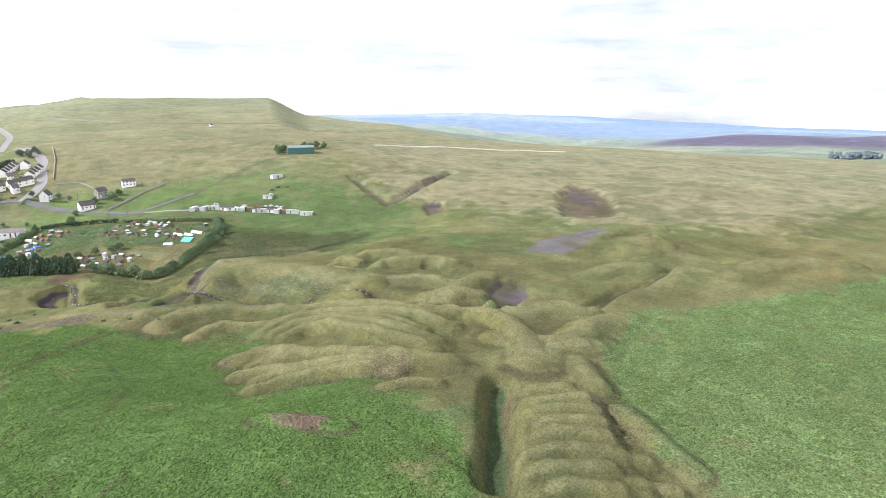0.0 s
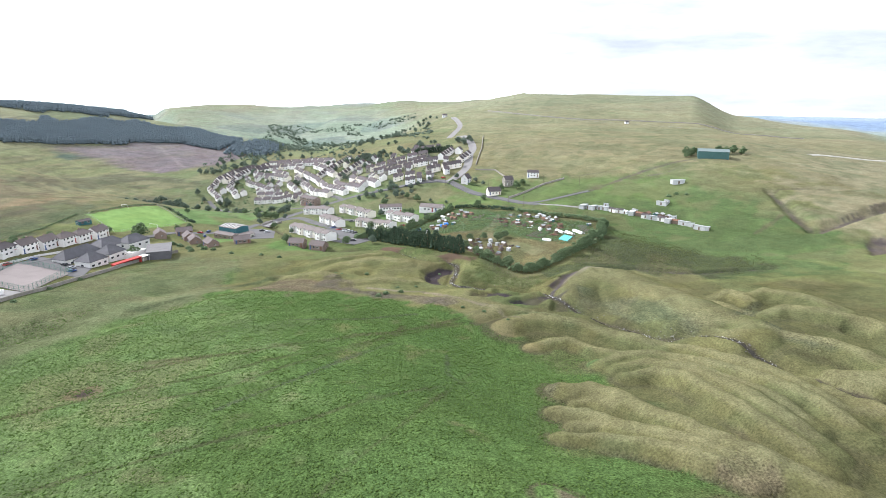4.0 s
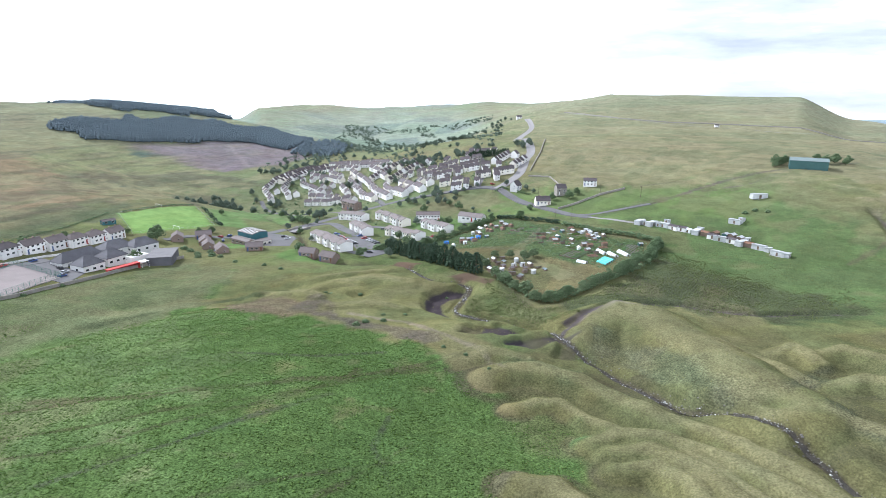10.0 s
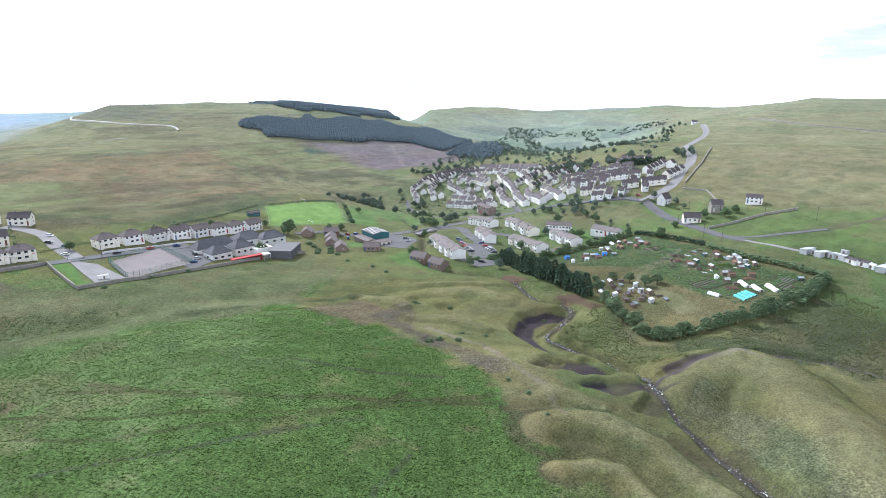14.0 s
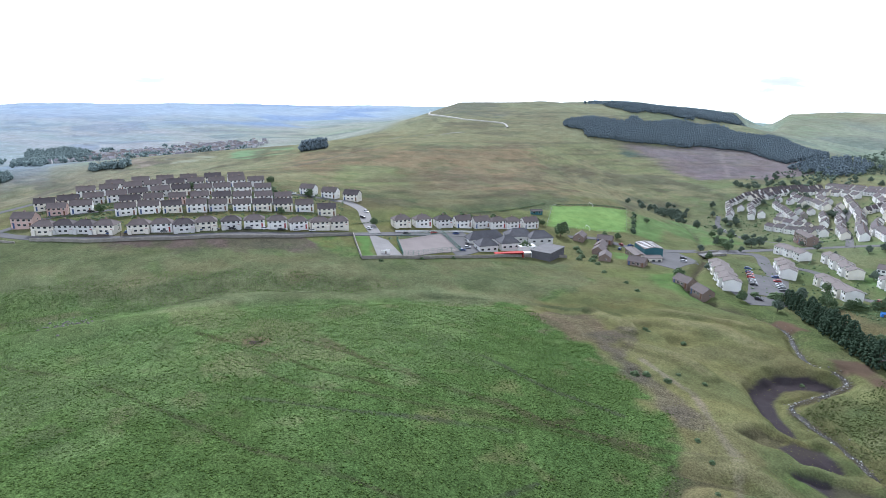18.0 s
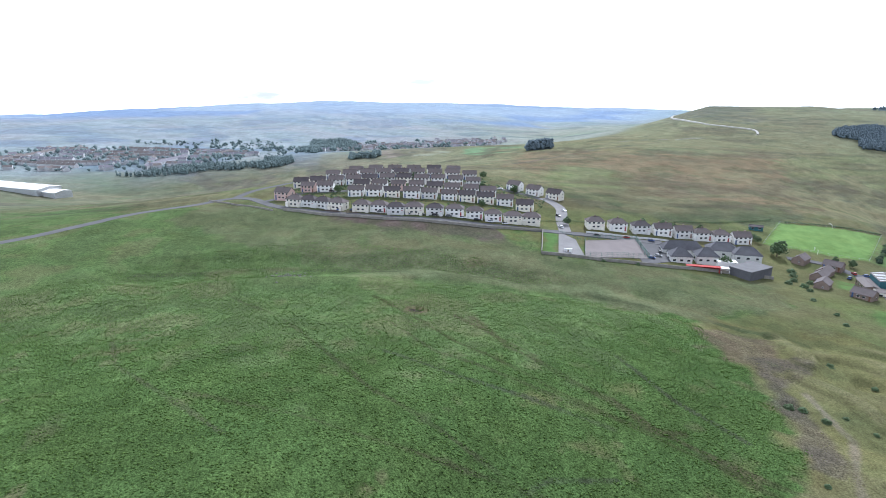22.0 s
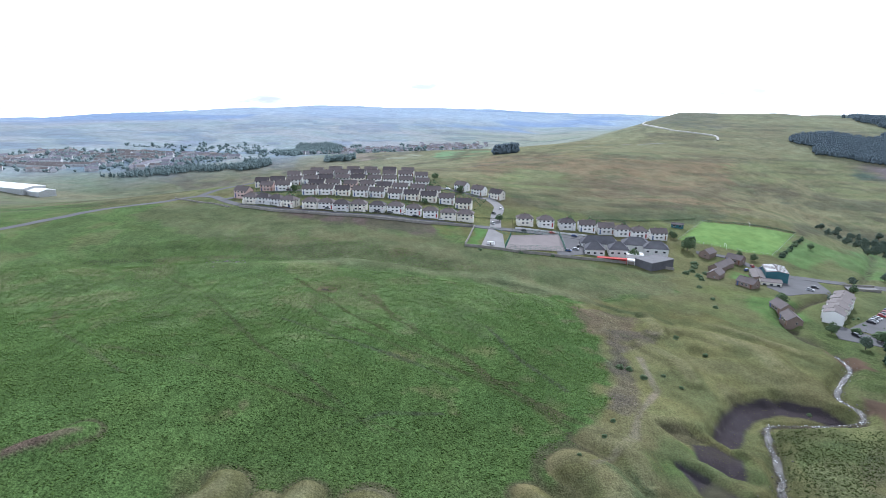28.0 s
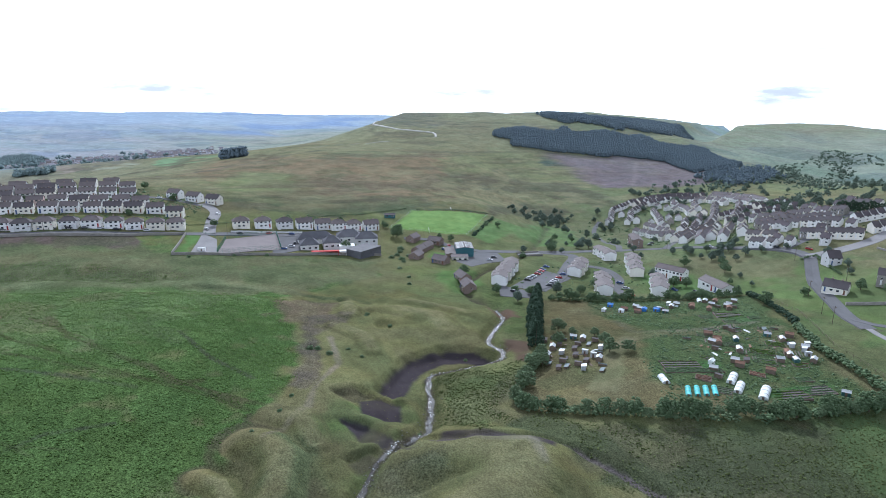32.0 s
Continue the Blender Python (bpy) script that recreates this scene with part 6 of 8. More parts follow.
for x, y, s in ((-69, 333, 0.7), (-256, 539, 1.2), (-263, 553, 1.2), (-60, 470, 0.9), (-110, 483, 0.8), (-41, 436, 0.9), (-36, 440, 0.8), (-53, 376, 0.7), (-33, 470, 0.9), (-58, 502, 1.0), (-56, 510, 0.9), (14, 429, 0.9), (-237, 591, 0.8), (-246, 656, 1.0), (-236, 661, 1.0), (-290, 711, 0.9), (-290, 739, 0.9), (0, 512, 0.8),
                (-46, 486, 0.8), (-52, 492, 0.9), (-42, 480, 0.7), (-128, 500, 0.6), (-150, 512, 0.7), (-170, 530, 0.7), (-120, 560, 0.7), (-150, 580, 0.7), (-180, 600, 0.8), (-206, 620, 0.7), (-90, 560, 0.6)):
    plant(TR.choice(P_VAL if y > 480 else P_BROAD), x, y, s * 0.85)
for x, y, s in ((-240, 281, 0.75), (-242, 296, 0.7), (-238, 300, 0.65), (-236, 318, 0.55), (-300, 190, 0.7)):
    plant(TR.choice(P_BROAD), x, y, s)
# sallows round the allotments and along the stream
for x, y in ((10, 290), (14, 286), (18, 280), (22, 276), (8, 296), (12, 292), (26, 270), (-8, 318), (2, 310), (-2, 320), (20, 318), (14, 322), (24, 322), (6, 326)):
    plant(TR.choice(P_WIL), x + TR.uniform(-1, 1), y + TR.uniform(-1, 1), TR.uniform(0.55, 0.95))
for x, y in along((30, 266), (62, 292), 10) + along((62, 292), (84, 332), 14) + along((84, 334), (93, 368), 12):
    plant(TR.choice(P_WIL + P_BROAD), x + TR.uniform(-1, 1), y + TR.uniform(-1, 1), TR.uniform(0.45, 0.8))
for x, y in along((-52, 352), (-4, 440), 22):
    plant(TR.choice(P_BROAD + P_WIL), x + TR.uniform(-1.5, 1.5), y + TR.uniform(-1.5, 1.5), TR.uniform(0.4, 0.7))
for x, y in along((-236, 452), (-192, 400), 16):
    plant(TR.choice(P_BUSH), x + 2 + TR.uniform(-1, 1), y + 2 + TR.uniform(-1, 1), TR.uniform(0.7, 1.3))
# valley woods round the village
for cx, cy, r, n in ((-250, 520, 26, 12), (-276, 560, 18, 12), (-300, 540, 24, 8), (-296, 580, 20, 8), (-150, 470, 14, 5), (-90, 640, 26, 12), (-60, 640, 26, 8), (-120, 670, 26, 10), (-30, 640, 12, 6), (10, 620, 10, 6), (-180, 640, 14, 6), (-236, 690, 16, 7), (-262, 760, 22, 8)):
    for i in range(n):
        a, d = TR.uniform(0, 6.28), r * math.sqrt(TR.random())
        plant(TR.choice(P_VAL), cx + d * math.cos(a), cy + d * math.sin(a), TR.uniform(0.5, 1.05))
for x, y, s in ((-310, 710, 1.2), (-300, 704, 1.1), (-290, 700, 1.2), (-284, 708, 1.1), (-279, 624, 1.1), (-265, 605, 0.9), (-240, 603, 1.1), (-244, 594, 1.2), (-236, 598, 1.0), (-304, 804, 0.9), (-212, 656, 0.9), (-207, 658, 0.9), (-171, 581, 0.7), (-163, 574, 0.7), (-147, 683, 1.1), (-140, 676, 1.1),
                (-124, 672, 1.2), (-117, 668, 1.0), (-110, 663, 1.1), (-96, 663, 1.1), (-84, 661, 1.0), (-90, 655, 1.0), (-59, 519, 0.9), (-53, 503, 0.9), (-52, 485, 1.0), (-39, 489, 0.7), (-59, 365, 1.0), (-53, 334, 0.9), (-111, 369, 0.6), (-156, 445, 0.8), (-146, 414, 0.8), (-134, 438, 0.7), (-60, 441, 0.9), (-94, 471, 0.7), (-22, 467, 0.5), (-9, 457, 0.5), (-24, 514, 0.6)):
    plant(TR.choice(P_VAL), x, y, s * 0.85)
for x, y in along((-42, 606), (-3, 594), 16):
    plant(TR.choice(P_CON), x, y, TR.uniform(0.6, 0.8))
# bushes on the rough ground
for x, y, s in ((-37, 224, 0.9), (-34, 226, 0.8), (-28, 228, 0.8), (-61, 258, 0.7), (-58, 256, 0.6), (-22, 238, 0.5), (-30, 236, 0.6), (-47, 262, 0.7), (-64, 352, 2.0), (-70, 346, 1.4), (-52, 345, 1.2), (150, 410, 1.2), (156, 412, 1.1), (162, 408, 1.0),
                (-156, 318, 1.2), (-150, 322, 1.3), (-160, 324, 1.2), (-144, 320, 1.0), (-168, 330, 1.3), (-174, 334, 1.4), (-156, 330, 1.2), (-100, 300, 0.8), (-112, 306, 0.8), (-130, 310, 0.9), (-178, 206, 0.8), (-180, 230, 0.8), (-178, 248, 0.8),
                (6, 200, 0.5), (-2, 206, 0.5), (14, 190, 0.4), (30, 232, 0.5), (-12, 276, 0.5)):
    plant(TR.choice(P_BUSH[:2]), x, y, s)
# trees scattered over the slope beyond the village and by the big shed
for i in range(150):
    x, y = TR.uniform(-330, -10), TR.uniform(740, 1200)
    if x < -20 - 0.1 * (1200 - y) and vnoise(np.array([x]), np.array([y]), 60, 21)[0] > 0.38:
        plant(TR.choice(P_VAL), x, y, TR.uniform(0.6, 1.1))
for x, y in ((202, 506), (198, 508), (206, 512), (234, 510), (240, 512), (246, 508), (250, 514), (244, 518), (230, 516), (196, 500)):
    plant(TR.choice(P_BROAD), x, y, TR.uniform(0.6, 0.9))
for ob in P_BROAD + P_WIL + P_CON + P_VAL:
    discard(ob)
for ob in P_BUSH:
    bpy.data.objects.remove(ob)


def hedge(line, h, w, leaf, label, seed):
    rs = np.random.RandomState(seed)
    cs = []
    for (ax, ay), (bx, by) in zip(line[:-1], line[1:]):
        n = int(math.hypot(bx - ax, by - ay) * 9)
        s = rs.rand(n)
        o = (rs.rand(n) - 0.5) * w
        ln = math.hypot(bx - ax, by - ay)
        x, y = ax + (bx - ax) * s - (by - ay) / ln * o, ay + (by - ay) * s + (bx - ax) / ln * o
        z = heights_at(x, y) + h * (0.1 + 0.9 * rs.rand(n) ** 0.6) * (0.8 + 0.4 * vnoise(x, y, 4, 31))
        cs.append(np.stack([x, y, z], -1))
    c = np.concatenate(cs)
    return tagged(new("hedge", clumps("hedge", c, 0.28 * h * (0.5 + 0.6 * rs.rand(len(c))), leaf, rs)), label, "hedge")


hedge([(-2, 442), (22, 424), (40, 408)], 2.4, 2.6, M_CONIFER, "tall clipped dark hedge bounding the allotments", 41)
hedge([(42, 404), (60, 386), (92, 368)], 2.6, 3.0, M_LEAF, "overgrown dark hedge on the allotment edge", 42)
hedge([(92, 368), (86, 340), (78, 314)], 2.2, 3.0, M_LEAF, "overgrown thorn hedge on the allotment edge", 43)
hedge([(76, 310), (62, 292), (34, 266), (26, 270), (10, 292)], 2.0, 3.2, M_WILLOW, "straggling sallow hedge along the allotment bank", 44)
hedge([(-50, 350), (-26, 400), (-4, 440)], 1.8, 3.0, M_LEAF, "rough hedge behind the lower estate", 45)
hedge([(-8, 500), (-4, 508), (20, 486)], 1.4, 1.2, M_LEAF, "garden hedge by the road", 46)
hedge([(-256, 392), (-240, 452)], 1.2, 1.0, M_LEAF, "low hedge behind the playing field", 47)
hedge([(-254, 300), (-256, 340), (-262, 386)], 1.0, 1.6, M_LEAF, "scrubby hedge on the moor's foot", 48)


for i, line in enumerate(([(-288, 74), (-272, 106), (-262, 150), (-252, 208)], [(-308, 76), (-286, 150), (-272, 214)], [(-328, 66), (-311, 140), (-300, 214)], [(-348, 76), (-334, 140), (-322, 200)], [(-244, 216), (-246, 240), (-240, 300), (-228, 338)])):
    hedge(line, 0.8, 1.4, M_LEAF, "garden hedges behind a row of estate houses", 80 + i)
for i, line in enumerate(([(-262, 640), (-262, 676), (-250, 716)], [(-232, 726), (-200, 716), (-160, 694)], [(-228, 648), (-200, 632)], [(-108, 540), (-134, 600), (-160, 640)], [(-96, 560), (-80, 534)], [(-80, 566), (-36, 568)], [(-88, 588), (-32, 584)])):
    hedge(line, 0.9, 1.4, M_LEAF, "garden hedges between the village rows", 90 + i)


def forest(name, poly, n, h, seed, label, leaf=None):
    """A plantation far off: small ragged spires in one mesh."""
    rs = np.random.RandomState(seed)
    xs, ys = [p[0] for p in poly], [p[1] for p in poly]
    x, y = rs.uniform(min(xs), max(xs), n * 3), rs.uniform(min(ys), max(ys), n * 3)
    k = inside(x + 34 * (vnoise(x, y, 30, 44) - 0.5), y + 34 * (vnoise(x, y, 30, 45) - 0.5), poly, 4) + 0.35 * (rs.rand(n * 3) - 0.5) > 0.5
    x, y = x[k][:n], y[k][:n]
    z = heights_at(x, y)
    hh = h * (0.8 + 0.35 * rs.rand(len(x)))
    cs, rr = [], []
    for up, wide in ((0.28, 0.30), (0.6, 0.22), (0.88, 0.11)):
        o = rs.normal(size=(2, len(x))) * hh * 0.1
        cs.append(np.stack([x + o[0], y + o[1], z + hh * up], -1))
        rr.append(hh * wide * (0.8 + 0.4 * rs.rand(len(x))))
    c, r = np.concatenate(cs), np.concatenate(rr)
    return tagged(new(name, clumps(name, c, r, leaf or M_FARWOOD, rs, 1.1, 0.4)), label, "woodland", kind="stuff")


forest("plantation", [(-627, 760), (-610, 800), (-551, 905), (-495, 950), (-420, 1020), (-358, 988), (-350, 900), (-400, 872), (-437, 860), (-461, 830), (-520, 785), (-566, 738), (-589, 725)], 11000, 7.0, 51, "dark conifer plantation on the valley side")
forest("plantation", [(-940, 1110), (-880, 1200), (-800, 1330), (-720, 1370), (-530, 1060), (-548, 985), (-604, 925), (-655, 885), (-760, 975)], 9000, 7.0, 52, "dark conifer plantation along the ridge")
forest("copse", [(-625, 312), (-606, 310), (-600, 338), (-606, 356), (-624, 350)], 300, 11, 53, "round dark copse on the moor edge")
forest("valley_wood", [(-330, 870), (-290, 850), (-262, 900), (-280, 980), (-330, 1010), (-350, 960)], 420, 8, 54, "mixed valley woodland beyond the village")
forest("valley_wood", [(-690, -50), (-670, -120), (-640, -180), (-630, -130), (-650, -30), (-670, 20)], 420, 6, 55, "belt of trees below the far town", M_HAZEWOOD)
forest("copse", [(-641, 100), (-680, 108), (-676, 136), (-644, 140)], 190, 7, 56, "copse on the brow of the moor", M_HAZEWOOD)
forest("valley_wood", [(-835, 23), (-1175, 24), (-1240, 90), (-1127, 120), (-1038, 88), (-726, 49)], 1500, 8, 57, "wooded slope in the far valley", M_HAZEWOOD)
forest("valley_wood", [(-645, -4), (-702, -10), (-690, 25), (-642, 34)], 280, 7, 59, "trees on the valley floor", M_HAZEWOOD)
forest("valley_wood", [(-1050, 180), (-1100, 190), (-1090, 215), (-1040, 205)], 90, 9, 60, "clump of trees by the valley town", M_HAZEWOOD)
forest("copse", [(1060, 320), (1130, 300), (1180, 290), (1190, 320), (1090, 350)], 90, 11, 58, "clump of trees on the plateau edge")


def scatter(poly, n, lo, hi, seed, label, gate=0.45, leaf=None):
    """Small trees and hedgerow bushes far off, in drifts, as one mesh."""
    rs = np.random.RandomState(seed)
    xs, ys = [p[0] for p in poly], [p[1] for p in poly]
    x, y = rs.uniform(min(xs), max(xs), n), rs.uniform(min(ys), max(ys), n)
    k = (inside(x, y, poly, 10) > 0.5) & (vnoise(x + 0.5 * y, y * 0.5, 45, seed) > gate)
    x, y = np.repeat(x[k], 5), np.repeat(y[k], 5)
    r = np.repeat(lo + (hi - lo) * rs.rand(int(k.sum())) ** 2, 5)
    o = rs.normal(size=(len(x), 3)) * r[:, None] * np.array((0.6, 0.6, 0.4))
    c = np.stack([x + o[:, 0], y + o[:, 1], heights_at(x, y) + r * 0.8 + o[:, 2]], -1)
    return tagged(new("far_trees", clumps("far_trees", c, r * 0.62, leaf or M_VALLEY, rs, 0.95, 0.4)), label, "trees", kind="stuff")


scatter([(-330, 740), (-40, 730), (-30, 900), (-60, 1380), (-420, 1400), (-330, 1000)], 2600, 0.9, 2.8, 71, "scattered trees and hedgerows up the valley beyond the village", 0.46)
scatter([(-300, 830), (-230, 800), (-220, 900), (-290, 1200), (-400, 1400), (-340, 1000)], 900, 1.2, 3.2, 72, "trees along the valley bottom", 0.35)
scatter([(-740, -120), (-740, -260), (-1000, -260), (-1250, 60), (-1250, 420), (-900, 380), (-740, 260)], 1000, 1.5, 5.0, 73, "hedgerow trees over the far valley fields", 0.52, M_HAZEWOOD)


def tufts(name, poly, n, lo, hi, material, seed, label, squash=0.55):
    rs = np.random.RandomState(seed)
    xs, ys = [p[0] for p in poly], [p[1] for p in poly]
    x, y = rs.uniform(min(xs), max(xs), n), rs.uniform(min(ys), max(ys), n)
    m = inside(x, y, poly, 9)
    k = (m + 0.9 * (vnoise(x, y, 7, 60) - 0.5) + 0.3 * (rs.rand(n) - 0.5) > 0.62) & (vnoise(x, y, 5, 61) + 0.5 * rs.rand(n) > 0.45)
    if name == "bracken":
        k &= mounds(x, y)[1] < 0.06
    x, y = x[k], y[k]
    z = heights_at(x, y)
    r = lo + (hi - lo) * rs.rand(len(x)) ** 2
    return tagged(new(name, clumps(name, np.stack([x, y, z + 0.15 * r], -1), r, material, rs, squash, 0.55)), label, "plants", kind="stuff")


tufts("bracken", [(10, 190), (18, 172), (34, 166), (36, 150), (22, 124), (18, 96), (36, 84), (44, 72), (43, 50), (30, 30), (36, -30), (-90, -60), (-170, 0), (-200, 60), (-190, 130), (-150, 200), (-110, 236), (-67, 226), (-45, 221), (-23, 215), (-6, 204)], 150000, 0.10, 0.36, M_BRACKEN, 62, "knee-high green bracken over the field", 0.4)
tufts("bracken", [(154, 84), (113, 64), (89, 44), (80, 22), (76, -10), (180, -30), (280, 20), (278, 38), (196, 66)], 50000, 0.10, 0.32, M_PALEFERN, 63, "knee-high green bracken over the field", 0.4)
tufts("tussocks", TIP, 70000, 0.06, 0.18, M_TUSSOCK, 64, "tawny tussock grass on the spoil heaps", 0.5)
tufts("rushes", [(12, 290), (36, 262), (66, 262), (130, 258), (160, 280), (120, 320), (92, 360), (86, 320), (60, 288), (30, 264)], 18000, 0.12, 0.40, M_RUSH, 65, "dark rushes and rough grass on the bank", 1.0)
tufts("rushes", [(66, 262), (120, 256), (170, 262), (214, 300), (204, 345), (160, 430), (96, 430), (92, 372), (96, 330)], 16000, 0.08, 0.30, M_RUSH, 73, "scattered dark rushes over the green slope", 0.9)
tufts("rushes", [(-2, 254), (10, 249), (26, 240), (38, 236), (44, 250), (28, 262), (12, 288), (-2, 300), (2, 284), (2, 266)], 9000, 0.12, 0.40, M_RUSH, 74, "dark rushes and coarse grass beside the stream", 0.9)
tufts("weeds", [(-44, 368), (-8, 350), (14, 352), (38, 318), (60, 300), (84, 338), (86, 362), (52, 384), (14, 424), (-2, 436)], 15000, 0.15, 0.6, M_LEAF, 66, "overgrown weeds and vegetables on the plots", 0.8)
tufts("garden_shrubs", [(-284, 80), (-250, 130), (-240, 210), (-270, 226), (-300, 236), (-350, 206), (-376, 90), (-330, 56)], 5200, 0.3, 1.0, M_LEAF, 68, "hedges and shrubs in the estate gardens", 0.9)
tufts("garden_shrubs", [(-266, 566), (-120, 520), (-20, 512), (6, 560), (-20, 610), (-120, 680), (-200, 750), (-280, 700)], 3600, 0.35, 1.5, M_LEAF, 69, "hedges and shrubs in the village gardens", 0.9)
tufts("garden_shrubs", [(-124, 462), (-90, 340), (-60, 346), (-20, 420), (-20, 450)], 600, 0.3, 1.0, M_LEAF, 70, "shrubs between the lower estate terraces", 0.9)

# ---- school, halls, courts and sheds ----
sch = thing("school", "grey slate-roofed school of joined hipped blocks behind a wall", "school")
SZ = land(-192, 286)


def block(parent, x, y, turn, l, d, eaves, rise, wall, roof, hip=True, wins=3):
    """One block of a larger building, with its own roof and windows, about the parent's origin."""
    m = pose(x, y, 0, 0, 0, turn)
    bm = bmesh.new()
    if hip:
        box(bm, -l / 2, -d / 2, -2, l / 2, d / 2, eaves + 0.05)
    else:
        gable_walls(bm, l, d, eaves, rise)
    bmesh.ops.recalc_face_normals(bm, faces=bm.faces[:])
    w = part("wall", bm, wall, parent)
    w.matrix_basis = m
    bm = bmesh.new()
    (hip_roof if hip else gable_roof)(bm, l, d, eaves, rise)
    r = part("roof", bm, roof, parent)
    r.matrix_basis = m
    for i in range(wins):
        x0 = (i + 0.5) * l / wins - l / 2
        window(w, x0, -d / 2, 0.9, 1.7, 1.2, 0, False)
        window(w, x0, d / 2, 0.9, 1.7, 1.2, 2, False)
    window(w, l / 2, 0, 0.9, 1.7, 1.2, 1, False)
    window(w, -l / 2, 0, 0.9, 1.7, 1.2, 3, False)
    return w


sch.location = (-192, 288, SZ + 0.2)
block(sch, -10, -2, 74, 22, 9, 3.4, 4.2, M_GREYWALL, M_ROOFD)
block(sch, 2, -10, 74, 11, 10, 3.4, 4.0, M_GREYWALL, M_ROOFD)
block(sch, 4, 4, 74, 11, 10, 3.4, 4.0, M_GREYWALL, M_ROOFD)
block(sch, -6, 20, 68, 16, 11, 3.2, 4.0, M_GREYWALL, M_ROOFD)
block(sch, 4, 28, 68, 14, 10, 3.2, 3.8, M_GREYWALL, M_ROOFD)
bm = bmesh.new()
box(bm, -6, -9, -2, 6, 9, 2.7)
bm2 = bmesh.new()
box(bm2, -6.3, -9.3, 2.72, 6.3, 9.3, 2.95)
flat = part("flat_roofed_wing", bm, M_ROOFD, sch, "low dark flat-roofed wing")
flat.matrix_basis = pose(24, 17, -0.6, 0, 0, 22)
part("roof", bm2, M_FELT, flat)
bm = bmesh.new()
box(bm, -4.6, -3, -1.5, 4.6, 3, 2.8)
box(bm, -4.8, -3.2, 2.8, 4.8, 3.2, 2.95)
ent = part("porch", bm, M_WHITE, sch, "white flat-roofed entrance")
ent.matrix_basis = pose(14, 10, -0.4, 0, 0, 70)
red = thing("red_shelter", "long red boarded play shelter with a pale roof", "shelter")
red.location = (-175.5, 283, land(-175.5, 283))
red.rotation_euler = (0, 0, radians(68))
bm = bmesh.new()
box(bm, -8, -0.15, -1, 8, 0.15, 2.2)
box(bm, -8, -2.6, -1, -7.7, 0.15, 2.2)
box(bm, 7.7, -2.6, -1, 8, 0.15, 2.2)
for i in range(16):
    box(bm, -7.95 + i, 0.15, -0.9, -7.95 + i + 0.85, 0.2, 2.15)
part("boarding", bm, M_RED, red)
bm = bmesh.new()
box(bm, -8.3, -2.8, 2.25, 8.3, 0.4, 2.4)
part("roof", bm, M_RED, red)
bm = bmesh.new()
box(bm, 8.4, -3.4, 2.1, 12.5, 0.6, 2.25)
for px, py in ((8.6, -3.2), (12.3, -3.2), (8.6, 0.4), (12.3, 0.4)):
    tube(bm, (px, py, -1), (px, py, 2.1), 0.07, 0.07, 6)
part("canopy", bm, M_WHITE, red, "white flat canopy on posts")

hall = thing("community_hall", "blue-green clad hall with a striped shallow roof", "hall")
hall.location = (-148, 366, land(-148, 366) + 0.3)
hall.rotation_euler = (0, 0, radians(-28))
bm = bmesh.new()
gable_walls(bm, 15, 11, 5.6, 0.9)
bmesh.ops.recalc_face_normals(bm, faces=bm.faces[:])
part("wall", bm, M_BLUEGREEN, hall)
bm = bmesh.new()
gable_roof(bm, 15, 11, 5.6, 0.9, 0.3, 0.3)
part("roof", bm, M_ROOFP, hall)
for i in range(6):
    bm = bmesh.new()
    for sg in (-1, 1):
        v = [bm.verts.new(p) for p in ((-6.6 + i * 2.5, sg * 5.4, 5.9), (-5.6 + i * 2.5, sg * 5.4, 5.9), (-5.6 + i * 2.5, sg * 0.4, 6.72), (-6.6 + i * 2.5, sg * 0.4, 6.72))]
        bm.faces.new(v if sg < 0 else v[::-1])
    bmesh.ops.solidify(bm, geom=bm.faces[:], thickness=0.05)
    part("roof_panel", bm, M_FILM, hall, "milky roof light")
block(hall, 3, -9.0, 0, 16, 6, 2.9, 0.8, M_BRICK, M_ROOFP, False, 4)
block(hall, 14, -4, 90, 10, 6.5, 2.9, 0.8, M_CREAM, M_ROOFP, False, 3)

hut = thing("club_hut", "small dark blue changing hut beside the pitch", "hut")
hut.location = (-243, 361, land(-243, 361) + 0.1)
hut.rotation_euler = (0, 0, radians(62))
block(hut, 0, 0, 0, 8, 4, 2.4, 0.8, M_BLUEGREEN, M_ROOFG, False, 2)

barn = thing("barn", "big dark green metal shed on the common", "barn")
barn.location = (216, 496, land(216, 496) + 0.2)
barn.rotation_euler = (0, 0, radians(-18))
bm = bmesh.new()
gable_walls(bm, 24, 13, 5.2, 1.6)
bmesh.ops.recalc_face_normals(bm, faces=bm.faces[:])
part("wall", bm, M_GREENSHED, barn)
bm = bmesh.new()
gable_roof(bm, 24, 13, 5.2, 1.6, 0.3, 0.3)
part("roof", bm, M_SHEET, barn, "grey-green profiled sheet roof")
for i in range(3):
    bm = bmesh.new()
    box(bm, -8 + i * 7, -6.62, 0, -4.5 + i * 7, -6.5, 4.0)
    part("door", bm, M_GREENSHED, barn, "tall sliding door")

# far works with long white roofs
for x, y, l, d, t in ((-556, -232, 92, 26, 62), (-540, -200, 60, 18, 58)):
    w = thing("factory", "long low factory with a white roof", "factory")
    w.location = (x, y, land(x, y) - 1)
    w.rotation_euler = (0, 0, radians(t))
    bm = bmesh.new()
    gable_walls(bm, l, d, 5, 1.6, 6)
    bmesh.ops.recalc_face_normals(bm, faces=bm.faces[:])
    part("wall", bm, M_TIN, w)
    bm = bmesh.new()
    gable_roof(bm, l, d, 5, 1.6)
    part("roof", bm, M_WHITE, w)


